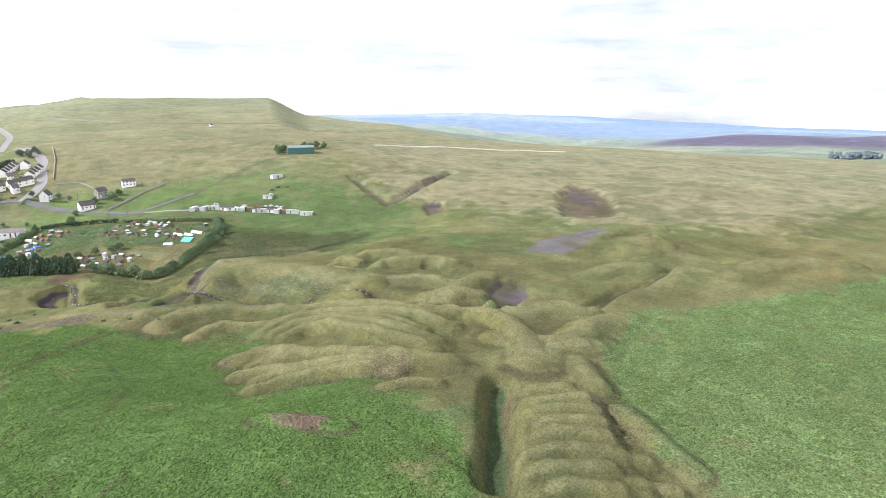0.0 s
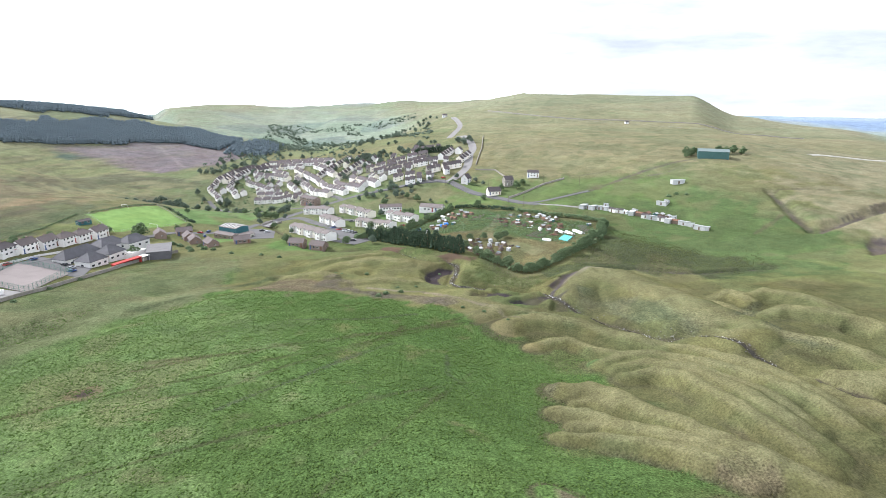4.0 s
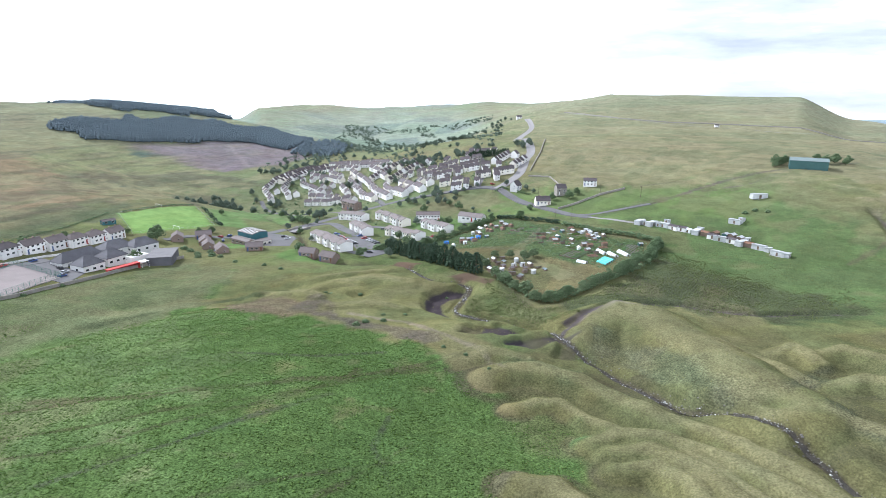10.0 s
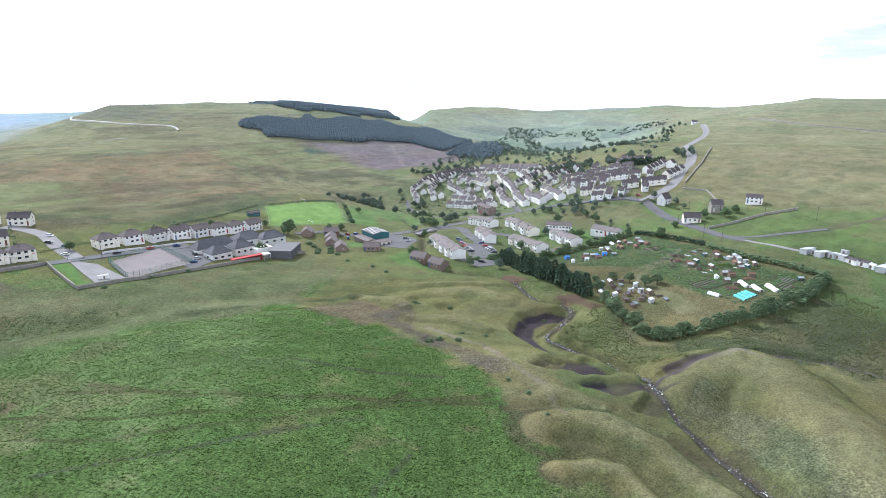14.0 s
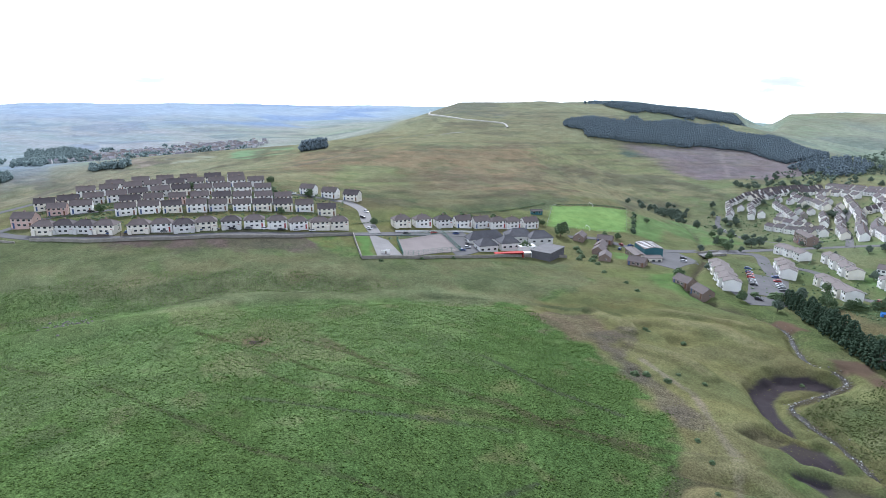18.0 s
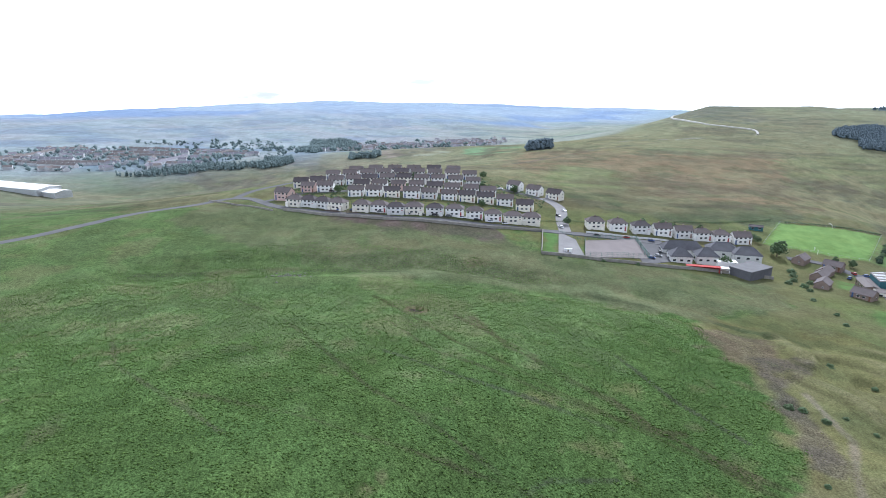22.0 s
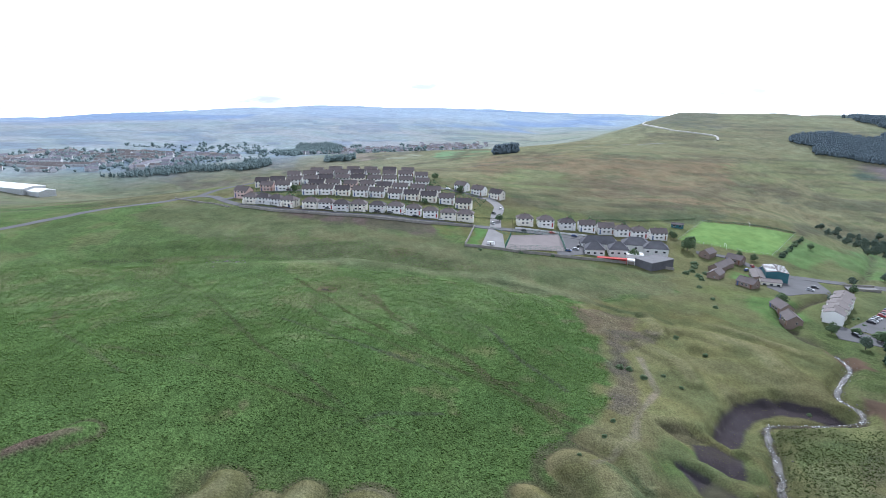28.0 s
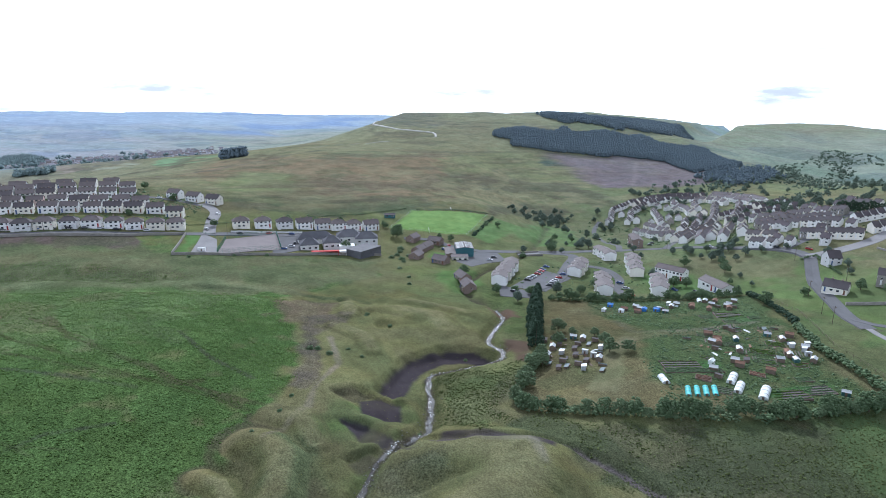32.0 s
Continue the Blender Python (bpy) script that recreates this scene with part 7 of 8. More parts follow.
# ---- fences ----
def fence(name, pts, h, gap, label, material, rails=2, mesh_panel=False):
    f = thing(name, label, "fence")
    f.location = (*pts[0], land(*pts[0]))
    o = Vector(f.location)
    pm = mesh_of("post", material, (-0.05, -0.05, -0.5, 0.05, 0.05, h))
    for (ax, ay), (bx, by) in zip(pts[:-1], pts[1:]):
        n = max(1, round(math.hypot(bx - ax, by - ay) / gap))
        ps = [Vector((ax + (bx - ax) * i / n, ay + (by - ay) * i / n, 0)) for i in range(n + 1)]
        for p in ps:
            p.z = land(p.x, p.y) + 0.1
        for p in ps[:-1]:
            shared("post", pm, f, Matrix.Translation(p - o))
        for p, q in zip(ps[:-1], ps[1:]):
            bm = bmesh.new()
            for r in range(rails):
                z = h * (r + 1) / rails - 0.08
                tube(bm, p - o + Vector((0, 0, z)), q - o + Vector((0, 0, z)), 0.035, 0.035, 4)
            if mesh_panel:
                k = 10
                for i in range(1, k):
                    s = p.lerp(q, i / k) - o
                    tube(bm, s + Vector((0, 0, 0.1)), s + Vector((0, 0, h - 0.1)), 0.018, 0.018, 3)
            part("rail", bm, material, f)
    return f


fence("court_fence", [(-213, 233), (-219, 266), (-189, 260), (-185, 222), (-213, 233)], 3.0, 3.2, "tall green steel mesh fence round the games court", M_MESHG, 3, True)
fence("pitch_fence", [(-256, 388), (-238, 450), (-192, 398), (-216, 347), (-256, 388)], 1.1, 5.0, "low grey rail fence round the football pitch", M_POST, 1)
fence("field_fence", [(-4, 446), (30, 428), (60, 396), (96, 372)], 1.2, 4.0, "wooden post and wire fence beyond the hedge", M_WOOD, 2)
fence("yard_fence", [(-226, 222), (-213, 231)], 1.4, 2.5, "steel fence by the lay-by", M_MESHG, 2)
fence("field_fence", [(84, 438), (120, 440), (166, 452), (210, 480)], 1.1, 6.0, "wooden post and wire fence across the slope", M_WOOD, 1)
for a, b in (((-247, 419), 65), ((-204, 373), 65)):
    g = thing("goal", "white football goal frame", "goal")
    g.location = (*a, land(*a))
    g.rotation_euler = (0, 0, radians(b))
    bm = bmesh.new()
    tube(bm, (0, -3.6, 0), (0, -3.6, 2.4), 0.07, 0.07)
    tube(bm, (0, 3.6, 0), (0, 3.6, 2.4), 0.07, 0.07)
    tube(bm, (0, -3.6, 2.4), (0, 3.6, 2.4), 0.07, 0.07)
    part("frame", bm, M_UPVC, g)
for x, y in ((22, 452), (38, 432), (48, 420), (-10, 498), (-60, 504), (26, 478), (-230, 190), (-240, 140), (-252, 100), (-222, 236), (70, 470), (96, 456), (-96, 500)):
    pl = thing("utility_pole", "bare wooden utility pole with a crossbar", "pole", "utility poles")
    pl.location = (x, y, land(x, y))
    bm = bmesh.new()
    tube(bm, (0, 0, -0.5), (0, 0, 8), 0.13, 0.09, 6)
    part("pole", bm, M_TRUNK, pl)
    bm = bmesh.new()
    box(bm, -0.8, -0.05, 7.4, 0.8, 0.05, 7.55)
    part("crossbar", bm, M_TRUNK, pl)
br = thing("footbridge", "small grey concrete road bridge over the stream", "bridge")
br.location = (-137, 412, land(-137, 412))
br.rotation_euler = (0, 0, radians(74))
bm = bmesh.new()
box(bm, -8, -3.6, 0.2, 8, 3.6, 0.7)
part("deck", bm, M_PAVE, br)
for sg in (-1, 1):
    bm = bmesh.new()
    box(bm, -8, sg * 3.6 - 0.15, 0.7, 8, sg * 3.6 + 0.15, 1.7)
    part("parapet", bm, M_STONE, br)


# ---- cars ----
def car(paint, label):
    c = thing("car", label, "car", "parked cars")
    bm = bmesh.new()
    prof = [(-2.1, 0.3), (2.1, 0.3), (2.15, 0.75), (1.3, 0.92), (-2.0, 0.95), (-2.12, 0.6)]
    a = [bm.verts.new((x, -0.86, z)) for x, z in prof]
    b = [bm.verts.new((x, 0.86, z)) for x, z in prof]
    for i in range(len(prof)):
        j = (i + 1) % len(prof)
        bm.faces.new((a[i], a[j], b[j], b[i]))
    bm.faces.new(a[::-1])
    bm.faces.new(b)
    bmesh.ops.recalc_face_normals(bm, faces=bm.faces[:])
    bmesh.ops.bevel(bm, geom=bm.edges[:], offset=0.08, segments=1)
    box(bm, -1.5, -0.62, 1.38, 0.45, 0.62, 1.46)
    part("body", bm, paint, c)
    bm = bmesh.new()
    lo = [bm.verts.new(p) for p in ((-1.95, -0.78, 0.9), (1.2, -0.78, 0.9), (1.2, 0.78, 0.9), (-1.95, 0.78, 0.9))]
    hi = [bm.verts.new(p) for p in ((-1.55, -0.62, 1.4), (0.45, -0.62, 1.4), (0.45, 0.62, 1.4), (-1.55, 0.62, 1.4))]
    for i in range(4):
        bm.faces.new((lo[i], lo[(i + 1) % 4], hi[(i + 1) % 4], hi[i]))
    bm.faces.new(hi)
    part("cabin_glass", bm, M_GLASS, c, "dark car windows")
    for x in (-1.3, 1.35):
        bm = bmesh.new()
        tube(bm, (x, -0.9, 0.32), (x, 0.9, 0.32), 0.32, 0.32, 8)
        part("wheel", bm, M_TYRE, c)
    return c


CR = random.Random(3)
P_CAR = [car(p, n + " hatchback parked at the roadside") for p, n in zip(M_CARS, ("white", "silver", "black", "red", "dark blue", "grey"))]


def park(x, y, turn):
    copy_thing(CR.choice(P_CAR), pose(x, y, land(x, y) + 0.2, 0, 0, turn + CR.uniform(-4, 4))).scale = (0.9, 0.9, 0.9)


for x, y in along((-104, 402), (-78, 364), 11):
    if CR.random() < 0.85:
        park(x - 2.5, y - 1.5, 35)
for x, y in along((-95, 402), (-70, 366), 9):
    if CR.random() < 0.8:
        park(x + 2, y + 1, 215)
for x, y in along((-262, 92), (-232, 196), 13):
    park(x - 1.2 + CR.uniform(-0.8, 0.8), y, 74)
for x, y, t in ((-246, 234, 20), (-256, 232, 20), (-268, 240, 20), (-234, 226, 200), (-190, 262, 70), (-194, 268, 70), (-200, 272, 160), (-128, 372, 40), (-134, 380, 40), (-160, 370, 160), (-172, 370, 160), (-168, 374, 80), (-166, 362, 120),
                (-58, 400, 20), (-62, 416, 30), (-80, 424, 10), (-52, 410, 60), (-40, 400, 40), (-36, 430, 0), (-24, 432, 0), (-12, 516, 0), (-30, 514, 180), (-44, 508, 0), (-70, 510, 0), (-126, 520, 60), (-140, 540, 60), (-156, 600, 60),
                (-210, 556, 150), (-230, 572, 150), (-186, 544, 150), (-222, 244, 74), (-221, 262, 74), (-218, 276, 74), (-310, 90, 80), (-304, 130, 80), (-300, 160, 80), (-340, 130, 90), (-320, 210, 60), (-84, 344, 30), (-66, 342, 10)):
    park(x, y, t)
for c in P_CAR:
    discard(c)


# ---- allotments and huts ----
def shed(l, d, h, wall, roof, label, pent=False):
    s = thing("shed", label, "shed", "allotment sheds")
    bm = bmesh.new()
    if pent:
        v = box(bm, -l / 2, -d / 2, -0.4, l / 2, d / 2, h)
        for q in v[6:]:
            q.co.z -= 0.4
    else:
        gable_walls(bm, l, d, h * 0.8, h * 0.25, 0.4)
        bmesh.ops.recalc_face_normals(bm, faces=bm.faces[:])
    part("wall", bm, wall, s)
    bm = bmesh.new()
    if pent:
        v = box(bm, -l / 2 - 0.15, -d / 2 - 0.15, h + 0.02, l / 2 + 0.15, d / 2 + 0.15, h + 0.1)
        for q in (v[2], v[3], v[6], v[7]):
            q.co.z -= 0.43
    else:
        gable_roof(bm, l, d, h * 0.8, h * 0.25, 0.15, 0.15, 0.06)
    part("roof", bm, roof, s)
    bm = bmesh.new()
    box(bm, -0.4, -d / 2 - 0.04, 0, 0.4, -d / 2, h * 0.72)
    part("door", bm, M_WOOD, s)
    return s


def tunnel(l, w, material, label, name="polytunnel"):
    t = thing(name, label, "greenhouse", "allotment tunnels")
    bm = bmesh.new()
    n, rows = 9, []
    segs = max(2, int(l / 1.5))
    for j in range(segs + 1):
        y = -l / 2 + l * j / segs
        sag = 0.0 if j % 2 == 0 else 0.05
        rows.append([bm.verts.new(((w / 2 - sag) * math.cos(math.pi * i / n), y, (w * 0.48 - sag) * math.sin(math.pi * i / n))) for i in range(n + 1)])
    for a, b in zip(rows[:-1], rows[1:]):
        for i in range(n):
            bm.faces.new((a[i], a[i + 1], b[i + 1], b[i]))
    bm.faces.new(rows[0])
    bm.faces.new(rows[-1][::-1])
    bmesh.ops.recalc_face_normals(bm, faces=bm.faces[:])
    part("cover", bm, material, t)
    for j in range(0, segs + 1, 2):
        bm = bmesh.new()
        y = -l / 2 + l * j / segs
        rings = []
        for k in range(n + 1):
            ca, sa = math.cos(math.pi * k / n), math.sin(math.pi * k / n)
            rings.append([bm.verts.new(((w / 2 + r) * ca, y + o, (w * 0.48 + r) * sa)) for r, o in ((0.0, -0.05), (0.07, -0.05), (0.07, 0.05), (0.0, 0.05))])
        for p, q in zip(rings[:-1], rings[1:]):
            for i in range(4):
                bm.faces.new((p[i], p[(i + 1) % 4], q[(i + 1) % 4], q[i]))
        part("hoop", bm, M_POST, t)
    bm = bmesh.new()
    box(bm, -0.45, -l / 2 - 0.05, 0, 0.45, -l / 2 - 0.02, w * 0.4)
    part("door", bm, M_WOOD, t)
    return t


def put(ob, x, y, turn):
    made = copy_thing(ob, pose(x, y, land(x, y) + 0.02, 0, 0, turn))
    made.scale = (0.82, 0.82, 0.82)
    return made


P_T = [tunnel(6, 3.0, M_FILM, "milky white polythene tunnel on an allotment plot"), tunnel(9, 3.2, M_FILM, "long milky white polythene tunnel"), tunnel(7.5, 2.2, M_TEAL, "turquoise netted growing tunnel", "netting_tunnel"), tunnel(11, 3.6, M_FILM, "large white polythene tunnel with open end")]
put(P_T[0], 48, 313, 60)
put(P_T[1], 59, 333, 24)
put(P_T[1], 64, 329, 24)
put(P_T[3], 70, 333, 24)
for i in range(4):
    put(P_T[2], 57.5 + i * 1.3, 312.5 + i * 2.6, 40)
put(P_T[0], -11, 416, 40)
for t in P_T:
    discard(t)
P_S = [shed(3.2, 2.4, 2.3, M_WOOD, M_TIN, "weathered wooden shed with a tin roof"), shed(2.4, 2.0, 2.2, M_TIN, M_TIN, "galvanised sheet shed on a plot", True), shed(3.6, 2.6, 2.3, M_WOOD, M_RUST, "wooden shed with a rusted roof"),
       shed(3.0, 2.6, 2.2, M_BLUE, M_BLUE, "blue painted shed with a flat lid"), shed(5.5, 3.0, 2.4, M_TIN, M_TIN, "long pale sheet-metal lock-up", True), shed(2.6, 2.0, 2.1, M_FILM, M_FILM, "small white panelled greenhouse"), shed(4.5, 3.2, 2.4, M_WHITE, M_ROOFG, "white hut with a felt roof"),
       shed(3.0, 2.2, 2.0, M_GREENSHED, M_TIN, "green painted shed with a tin roof"),
       shed(2.8, 2.0, 1.7, M_WOOD, M_ROOFG, "low dark felt-roofed shed among the plots", True),
       shed(3.4, 1.6, 0.9, M_WOOD, M_GLAZE, "low glazed cold frame between the plots", True)]
SR = random.Random(9)
for x, y, k in ((-21, 359, 5), (-27, 370, 3), (-15, 364, 5), (-12, 376, 3), (-9, 381, 3), (-10, 384, 1), (-11, 398, 0), (-14, 396, 1), (-5, 401, 2), (6, 412, 0), (9, 413, 8), (4, 408, 8), (-4, 418, 2), (2, 424, 0),
                (46, 391, 2), (57, 381, 1), (60, 378, 1), (64, 374, 0), (36, 356, 0), (40, 352, 8), (51, 347, 0), (48, 338, 5), (54, 345, 2), (62, 350, 2), (56, 330, 8), (52, 333, 0), (82, 358, 7), (30, 378, 8), (27, 366, 8)):
    put(P_S[k], x, y, SR.choice((20, 30, 40, 110)) + SR.uniform(-8, 8))
def crowd(poly, n, kinds, turns, seed):
    """Small sheds and frames set close together within an outline, none on top of another."""
    cr = random.Random(seed)
    done = []
    for i in range(n * 4):
        x, y = cr.uniform(min(p[0] for p in poly), max(p[0] for p in poly)), cr.uniform(min(p[1] for p in poly), max(p[1] for p in poly))
        if inside(np.array([x]), np.array([y]), poly, 0.5)[0] > 0.5 and all(math.hypot(x - a, y - b) > 3.1 for a, b in done):
            done.append((x, y))
            put(P_S[cr.choice(kinds)], x, y, cr.choice(turns) + cr.uniform(-8, 8))
        if len(done) == n:
            break


crowd([(-7, 310), (8, 325), (32, 304), (16, 292)], 30, (0, 0, 2, 8, 8, 8, 7, 9, 9, 1), (35, 125), 91)
crowd([(-26, 362), (-14, 356), (4, 392), (14, 412), (2, 426), (-10, 412)], 14, (0, 2, 8, 7, 9), (30, 120), 92)
crowd([(26, 352), (46, 342), (64, 362), (58, 380), (38, 396), (26, 380)], 16, (0, 2, 8, 8, 7, 9, 9), (40, 130), 93)
crowd([(44, 382), (52, 392), (68, 374), (60, 368)], 6, (1, 8, 0, 9), (40, 130), 94)
# the huts on the slope above
for x, y, k in ((88, 402, 4), (91, 400, 1), (94, 398, 4), (98, 396, 1), (101, 395, 4), (106, 391, 6), (110, 389, 6), (113, 386, 5), (117, 384, 4), (120, 388, 1), (121, 381, 2), (124, 376, 6), (127, 373, 4), (131, 378, 7), (134, 376, 0), (132, 370, 6), (136, 366, 4), (139, 363, 2), (140, 370, 1), (143, 359, 4), (146, 355, 1), (149, 349, 4), (152, 346, 1), (104, 402, 1), (141, 396, 4), (145, 398, 1), (137, 372, 0), (126, 380, 2)):
    ob = put(P_S[k], x, y, SR.choice((-40, 50)) + SR.uniform(-8, 8))
    ob.scale = (1.25, 1.25, 1.05)
ob = put(P_S[4], 164, 432, 8)
ob.scale = (1.7, 1.5, 1.3)
for s in P_S:
    discard(s)
put(shed(5, 2.2, 2.3, M_WHITE, M_WHITE, "white box trailer parked on the lay-by", True), -191, 215, 70)


def bed(x, y, turn, l, w, leaf, label, rows=4):
    b = thing("vegetable_bed", label, "garden bed", "allotment beds")
    b.location = (x, y, land(x, y))
    b.rotation_euler = (0, 0, radians(turn))
    bm = bmesh.new()
    for q in ((-l / 2, -w / 2, -0.5, l / 2, -w / 2 + 0.12, 0.24), (-l / 2, w / 2 - 0.12, -0.5, l / 2, w / 2, 0.24), (-l / 2, -w / 2 + 0.12, -0.5, -l / 2 + 0.12, w / 2 - 0.12, 0.24), (l / 2 - 0.12, -w / 2 + 0.12, -0.5, l / 2, w / 2 - 0.12, 0.24)):
        box(bm, *q)
    part("edging", bm, M_WOOD, b)
    bm = bmesh.new()
    box(bm, -l / 2 + 0.12, -w / 2 + 0.12, -0.5, l / 2 - 0.12, w / 2 - 0.12, 0.16)
    part("soil", bm, M_ROOFB, b)
    rs = np.random.RandomState(int(abs(x) * 7 + abs(y)))
    for k in range(rows):
        n = int(l * 3)
        yy = -w / 2 + w * (k + 0.5) / rows
        cs = np.stack([np.linspace(-l / 2 + 0.4, l / 2 - 0.4, n), yy + 0.15 * (rs.rand(n) - 0.5), 0.26 + 0.15 * rs.rand(n)], -1)
        ob = new("crop_row", clumps("crop_row", cs, 0.22 + 0.14 * rs.rand(n), leaf, rs))
        ob.parent = b
        ob["kind"] = "stuff"
    return b


for x, y, t, l, w, m in ((44, 327, 60, 13, 7, M_BRACKEN), (49, 327, 60, 20, 3, M_LEAF), (74, 340, 66, 12, 6, M_BRACKEN), (76, 353, 66, 10, 6, M_LEAF), (54, 325, 30, 5, 4, M_RUST), (61, 344, 30, 5, 3, M_RUST), (16, 398, 50, 12, 8, M_BRACKEN), (22, 390, 50, 6, 4, M_WILLOW), (62, 323, 30, 6, 5, M_WILLOW), (40, 362, 40, 8, 4, M_LEAF),
                         (30, 362, 40, 8, 4, M_WILLOW), (50, 366, 40, 9, 4, M_BRACKEN), (56, 358, 40, 7, 5, M_WILLOW), (24, 404, 50, 5, 3, M_LEAF), (12, 388, 50, 6, 4, M_WILLOW), (70, 356, 60, 6, 3, M_LEAF), (48, 378, 40, 7, 4, M_BRACKEN)):
    bed(x, y, t, l, w, m, "wood-edged vegetable bed with leafy rows")

BR = random.Random(17)
for i in range(26):
    x, y = BR.uniform(24, 66), BR.uniform(338, 398)
    if inside(np.array([x]), np.array([y]), [(26, 350), (46, 340), (66, 362), (60, 380), (36, 398), (24, 380)], 0.5)[0] > 0.5:
        bed(x, y, 40 + BR.choice((0, 90)) + BR.uniform(-4, 4), BR.uniform(4, 7), BR.uniform(2, 3.2), BR.choice((M_LEAF, M_BRACKEN, M_WILLOW)), "small wood-edged vegetable bed on an allotment", 2)

# loose timber, frames and sheets lying among the plots
JR = random.Random(21)
for i in range(110):
    if i < 70:
        x, y = JR.uniform(24, 66), JR.uniform(340, 396)
        ok = inside(np.array([x]), np.array([y]), [(26, 350), (46, 346), (66, 362), (60, 380), (36, 398), (24, 380)], 0.5)[0] > 0.5
    else:
        x, y = JR.uniform(-6, 28), JR.uniform(292, 322)
        ok = inside(np.array([x]), np.array([y]), [(-6, 308), (10, 322), (27, 305), (14, 293)], 0.5)[0] > 0.5
    if not ok:
        continue
    bm = bmesh.new()
    l = JR.uniform(1.0, 3.4)
    v = box(bm, -l / 2, -0.4, 0.0, l / 2, 0.4, 0.06)
    for q in v[4:6]:
        q.co.z += JR.uniform(0, 0.3)
    for q in v[0:2]:
        q.co.z += JR.uniform(0, 0.2)
    ob = part("board", bm, JR.choice((M_WOOD, M_WOOD, M_WOOD, M_TIN, M_ROOFG, M_RUST, M_RUST)))
    tagged(ob, "old board or sheet lying on a plot", "board", "plot lumber")
    ob.matrix_world = pose(x, y, land(x, y) + 0.02, 0, 0, JR.uniform(0, 180))

# ---- stream ----
bm = bmesh.new()
line = [Vector((a, b, 0)) for a, b in STREAM[8:32]]
rs = np.random.RandomState(77)
pts = []
for a, b in zip(line[:-1], line[1:]):
    n = max(2, int((b - a).length / 1.5))
    pts += [a.lerp(b, i / n) for i in range(n)]
for i in range(3):
    pts = [pts[0]] + [(p + q * 2 + r) / 4 for p, q, r in zip(pts[:-2], pts[1:-1], pts[2:])] + [pts[-1]]
pts = [q + Vector((vnoise(q.x, q.y, 5, 48) - 0.5, vnoise(q.x, q.y, 5, 49) - 0.5, 0)) * 1.3 for q in pts]
prev = None
for i, q in enumerate(pts):
    t = (pts[min(i + 1, len(pts) - 1)] - pts[max(i - 1, 0)]).normalized()
    nr = Vector((-t.y, t.x, 0))
    w = 0.75 + 0.4 * math.sin(i * 0.7) * rs.rand() + 0.3 * rs.rand()
    z = min(land(*(q + nr * o).xy) for o in (-1, 0, 1)) + 0.22
    cur = [bm.verts.new((*(q - nr * w).xy, z)), bm.verts.new((*q.xy, z + 0.04)), bm.verts.new((*(q + nr * w).xy, z))]
    if prev:
        for k in range(2):
            bm.faces.new((prev[k + 1], prev[k], cur[k], cur[k + 1]))
    prev = cur
tagged(part("stream", bm, M_WATER), "shallow stream winding through the spoil banks", "stream", kind="structure")
cs, rr = [], []
for i, q in enumerate(pts):
    for k in range(1 if i % 9 < 5 else 5):
        o = rs.normal(size=2) * 0.55
        cs.append((q.x + o[0], q.y + o[1], land(q.x + o[0], q.y + o[1]) + 0.24))
        rr.append(0.05 + 0.22 * rs.rand() ** 2)
tagged(new("white_water", clumps("white_water", cs, rr, M_FOAM, rs, 0.35)), "broken white water over stones", "stream", kind="stuff")
cs, rr = [], []
for i, q in enumerate(pts):
    for k in range(6):
        o = rs.normal(size=2) * 1.1
        cs.append((q.x + o[0], q.y + o[1], land(q.x + o[0], q.y + o[1]) + 0.05))
        rr.append(0.12 + 0.3 * rs.rand() ** 2)
for k in range(60):
    x, y = -152 + rs.normal() * 5, 76 + rs.normal() * 4
    cs.append((x, y, land(x, y)))
    rr.append(0.2 + 0.5 * rs.rand())
tagged(new("stream_stones", clumps("stream_stones", cs, rr, M_ROCK, rs, 0.7, 0.3)), "grey stones along the stream bed", "stones", kind="stuff")

# ---- far town ----
TRN = np.random.RandomState(33)
verts, faces, mats = [], [], []


def far_house(x, y, turn, l, d, h, rise, rf):
    z = land(x, y) - 1.5
    c, s = math.cos(turn), math.sin(turn)
    b = len(verts)
    for px, py, pz in ((-l, -d, 0), (l, -d, 0), (l, d, 0), (-l, d, 0), (-l, -d, h), (l, -d, h), (l, d, h), (-l, d, h), (-l, 0, h + rise), (l, 0, h + rise)):
        verts.append((x + c * px - s * py, y + s * px + c * py, z + pz))
    for f, m in (((0, 1, 5, 4), 0), ((2, 3, 7, 6), 0), ((1, 2, 6, 9, 5), 0), ((3, 0, 4, 8, 7), 0), ((4, 5, 9, 8), rf), ((6, 7, 8, 9), rf)):
        faces.append([b + i for i in f])
        mats.append(m)


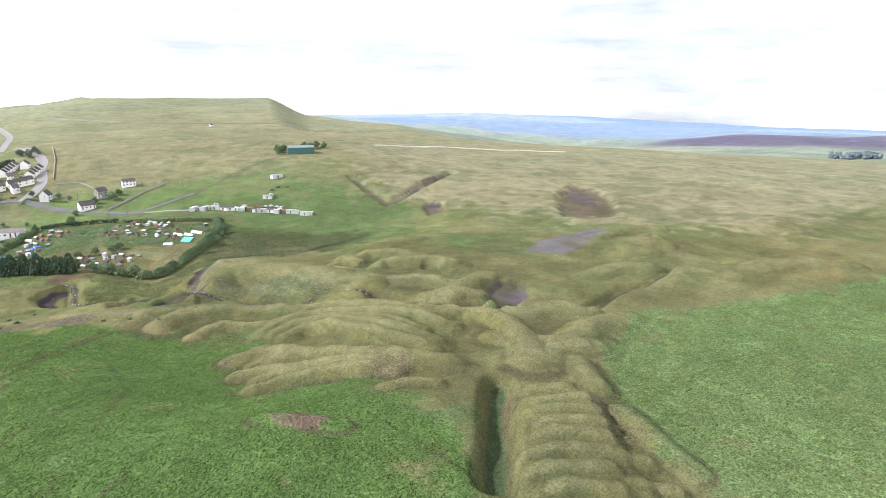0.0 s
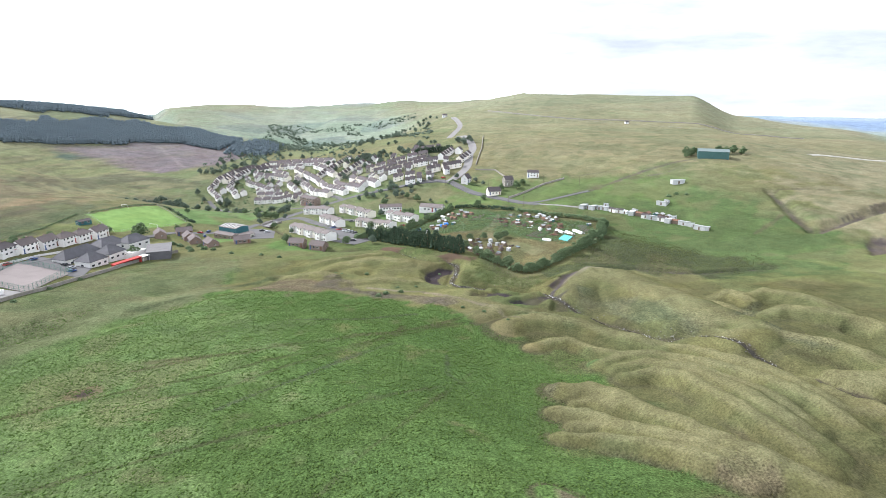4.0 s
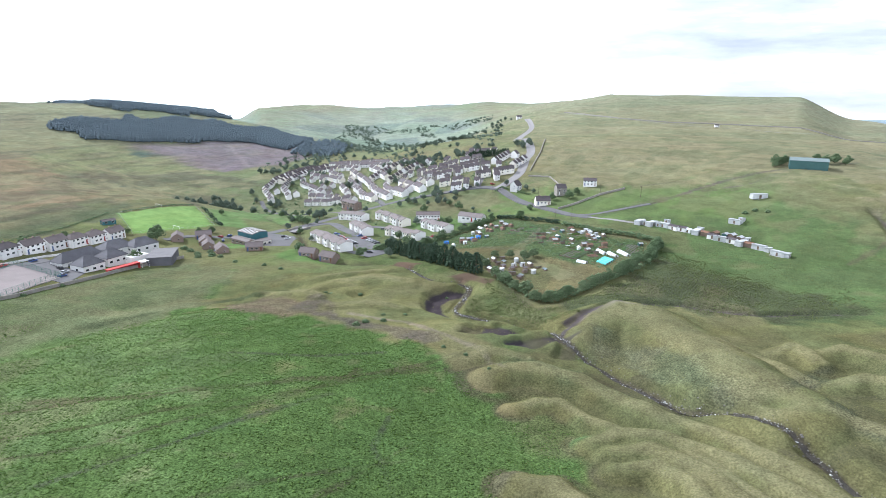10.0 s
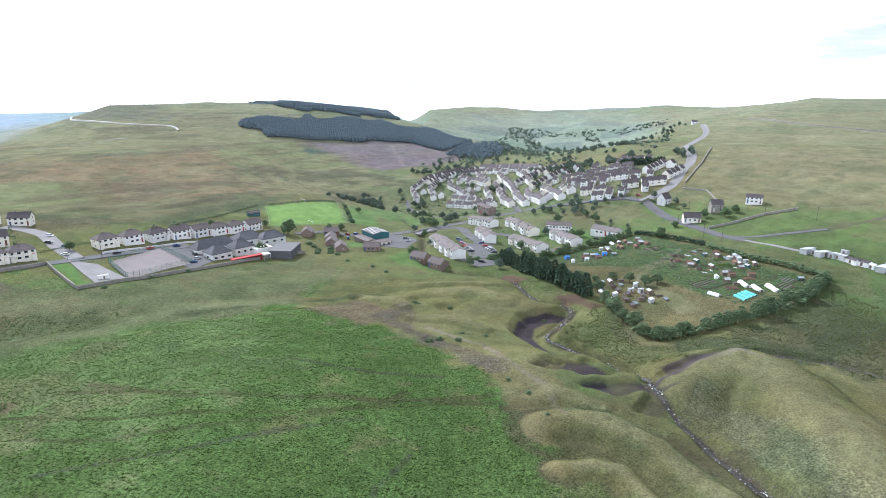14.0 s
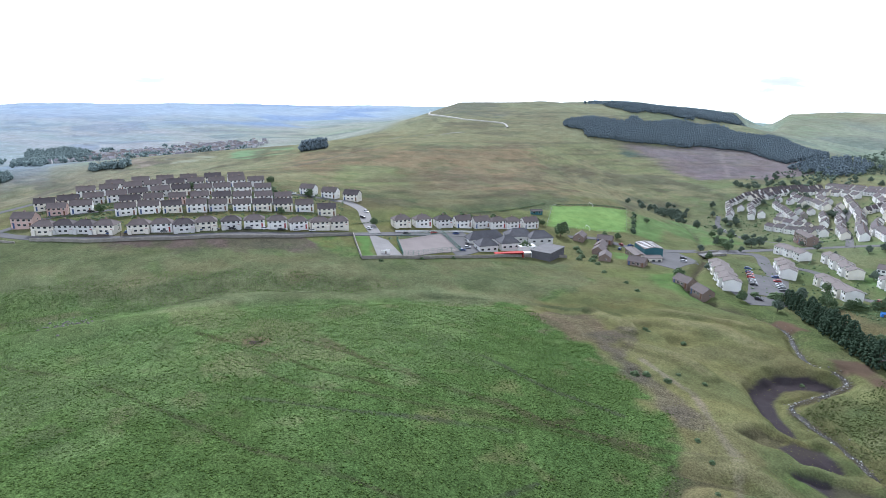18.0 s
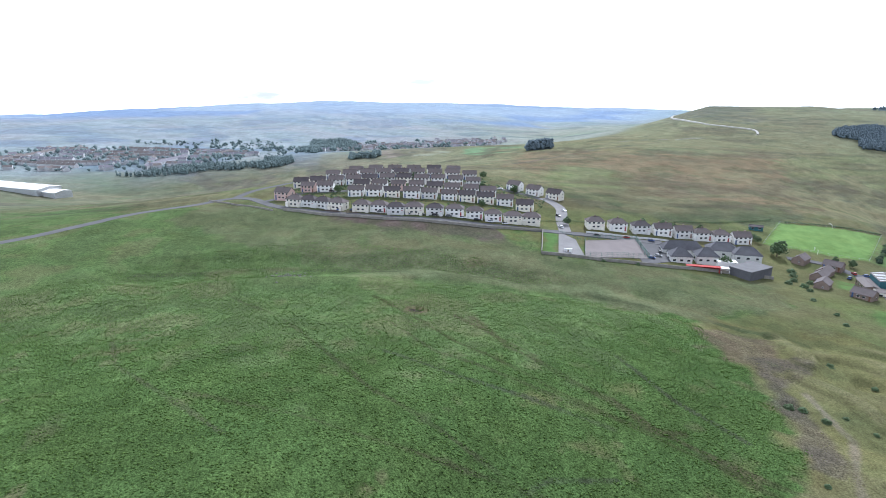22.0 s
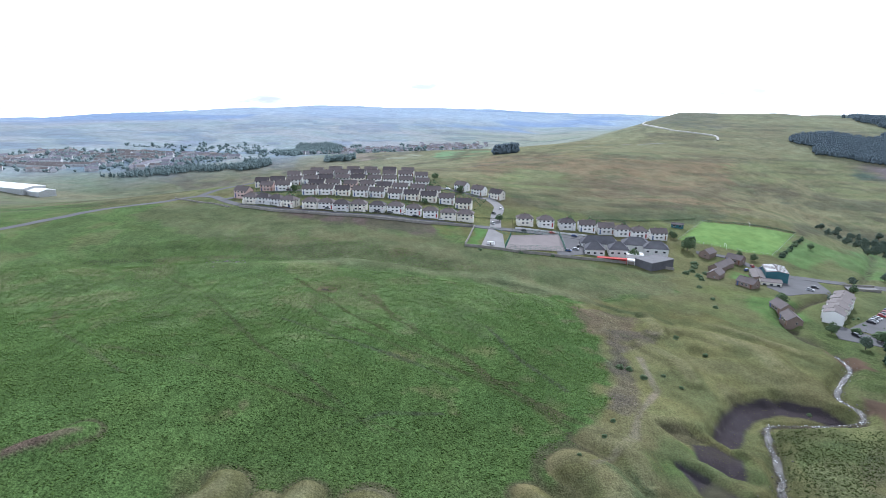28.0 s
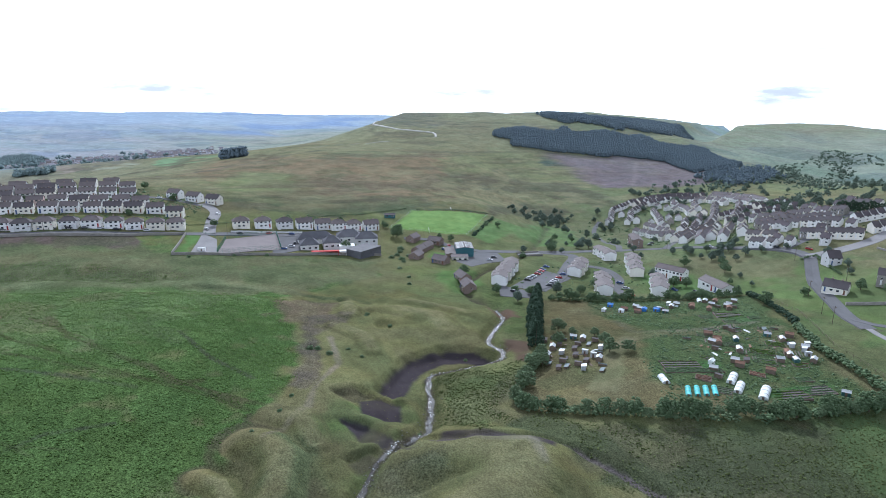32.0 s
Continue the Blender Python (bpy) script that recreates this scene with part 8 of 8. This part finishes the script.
TOWN = [(-640, -330), (-680, -290), (-668, -180), (-690, -60), (-760, -20), (-830, -60), (-880, -180), (-890, -300), (-800, -400), (-700, -400)]
for rowi in range(24):
    cx, cy = TRN.uniform(-880, -650), TRN.uniform(-400, -30)
    a = TRN.choice((1.2, 1.35, 1.5, 2.9))
    n = TRN.randint(6, 18)
    for i in range(n):
        x, y = cx + math.cos(a) * 7.2 * i, cy + math.sin(a) * 7.2 * i
        if inside(np.array([x]), np.array([y]), TOWN, 2)[0] > 0.5:
            far_house(x, y, a, 3.4, 3.6, 5, 2.4, 1 + rowi % 2)
for k in range(160):
    x, y = TRN.uniform(-890, -640), TRN.uniform(-400, -20)
    if inside(np.array([x]), np.array([y]), TOWN, 2)[0] > 0.5:
        far_house(x, y, TRN.uniform(0, 3.1), 5, 3.6, 5, 2.4, 1 + k % 2)
for k in range(110):
    a = TRN.uniform(0, 1)
    x, y = -830 - 260 * a + TRN.normal() * 22, 70 + 210 * a + TRN.normal() * 28
    far_house(x, y, TRN.uniform(0, 3.1), 5, 3.6, 5, 2.4, 1 + k % 2)
for (ax, ay), (bx, by), n, sp in (((-1068, 117), (-1139, 173), 60, 16), ((-1139, 173), (-1168, 238), 60, 18), ((-1100, 280), (-1222, 344), 170, 30), ((-1113, 380), (-1220, 330), 90, 26)):
    for k in range(n):
        a = TRN.uniform(0, 1)
        far_house(ax + (bx - ax) * a + TRN.normal() * sp, ay + (by - ay) * a + TRN.normal() * sp, TRN.uniform(0, 3.1), 4.5, 3.4, 5.5, 2.4, 1 + k % 2)
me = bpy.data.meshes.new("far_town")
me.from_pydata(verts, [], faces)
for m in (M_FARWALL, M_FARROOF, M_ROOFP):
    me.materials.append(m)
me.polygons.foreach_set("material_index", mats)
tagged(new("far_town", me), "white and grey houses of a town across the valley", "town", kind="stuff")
rs = np.random.RandomState(34)
x, y = rs.uniform(-900, -600, 900), rs.uniform(-420, 20, 900)
k = inside(x, y, TOWN, 10) > 0.2
x, y = x[k][:420], y[k][:420]
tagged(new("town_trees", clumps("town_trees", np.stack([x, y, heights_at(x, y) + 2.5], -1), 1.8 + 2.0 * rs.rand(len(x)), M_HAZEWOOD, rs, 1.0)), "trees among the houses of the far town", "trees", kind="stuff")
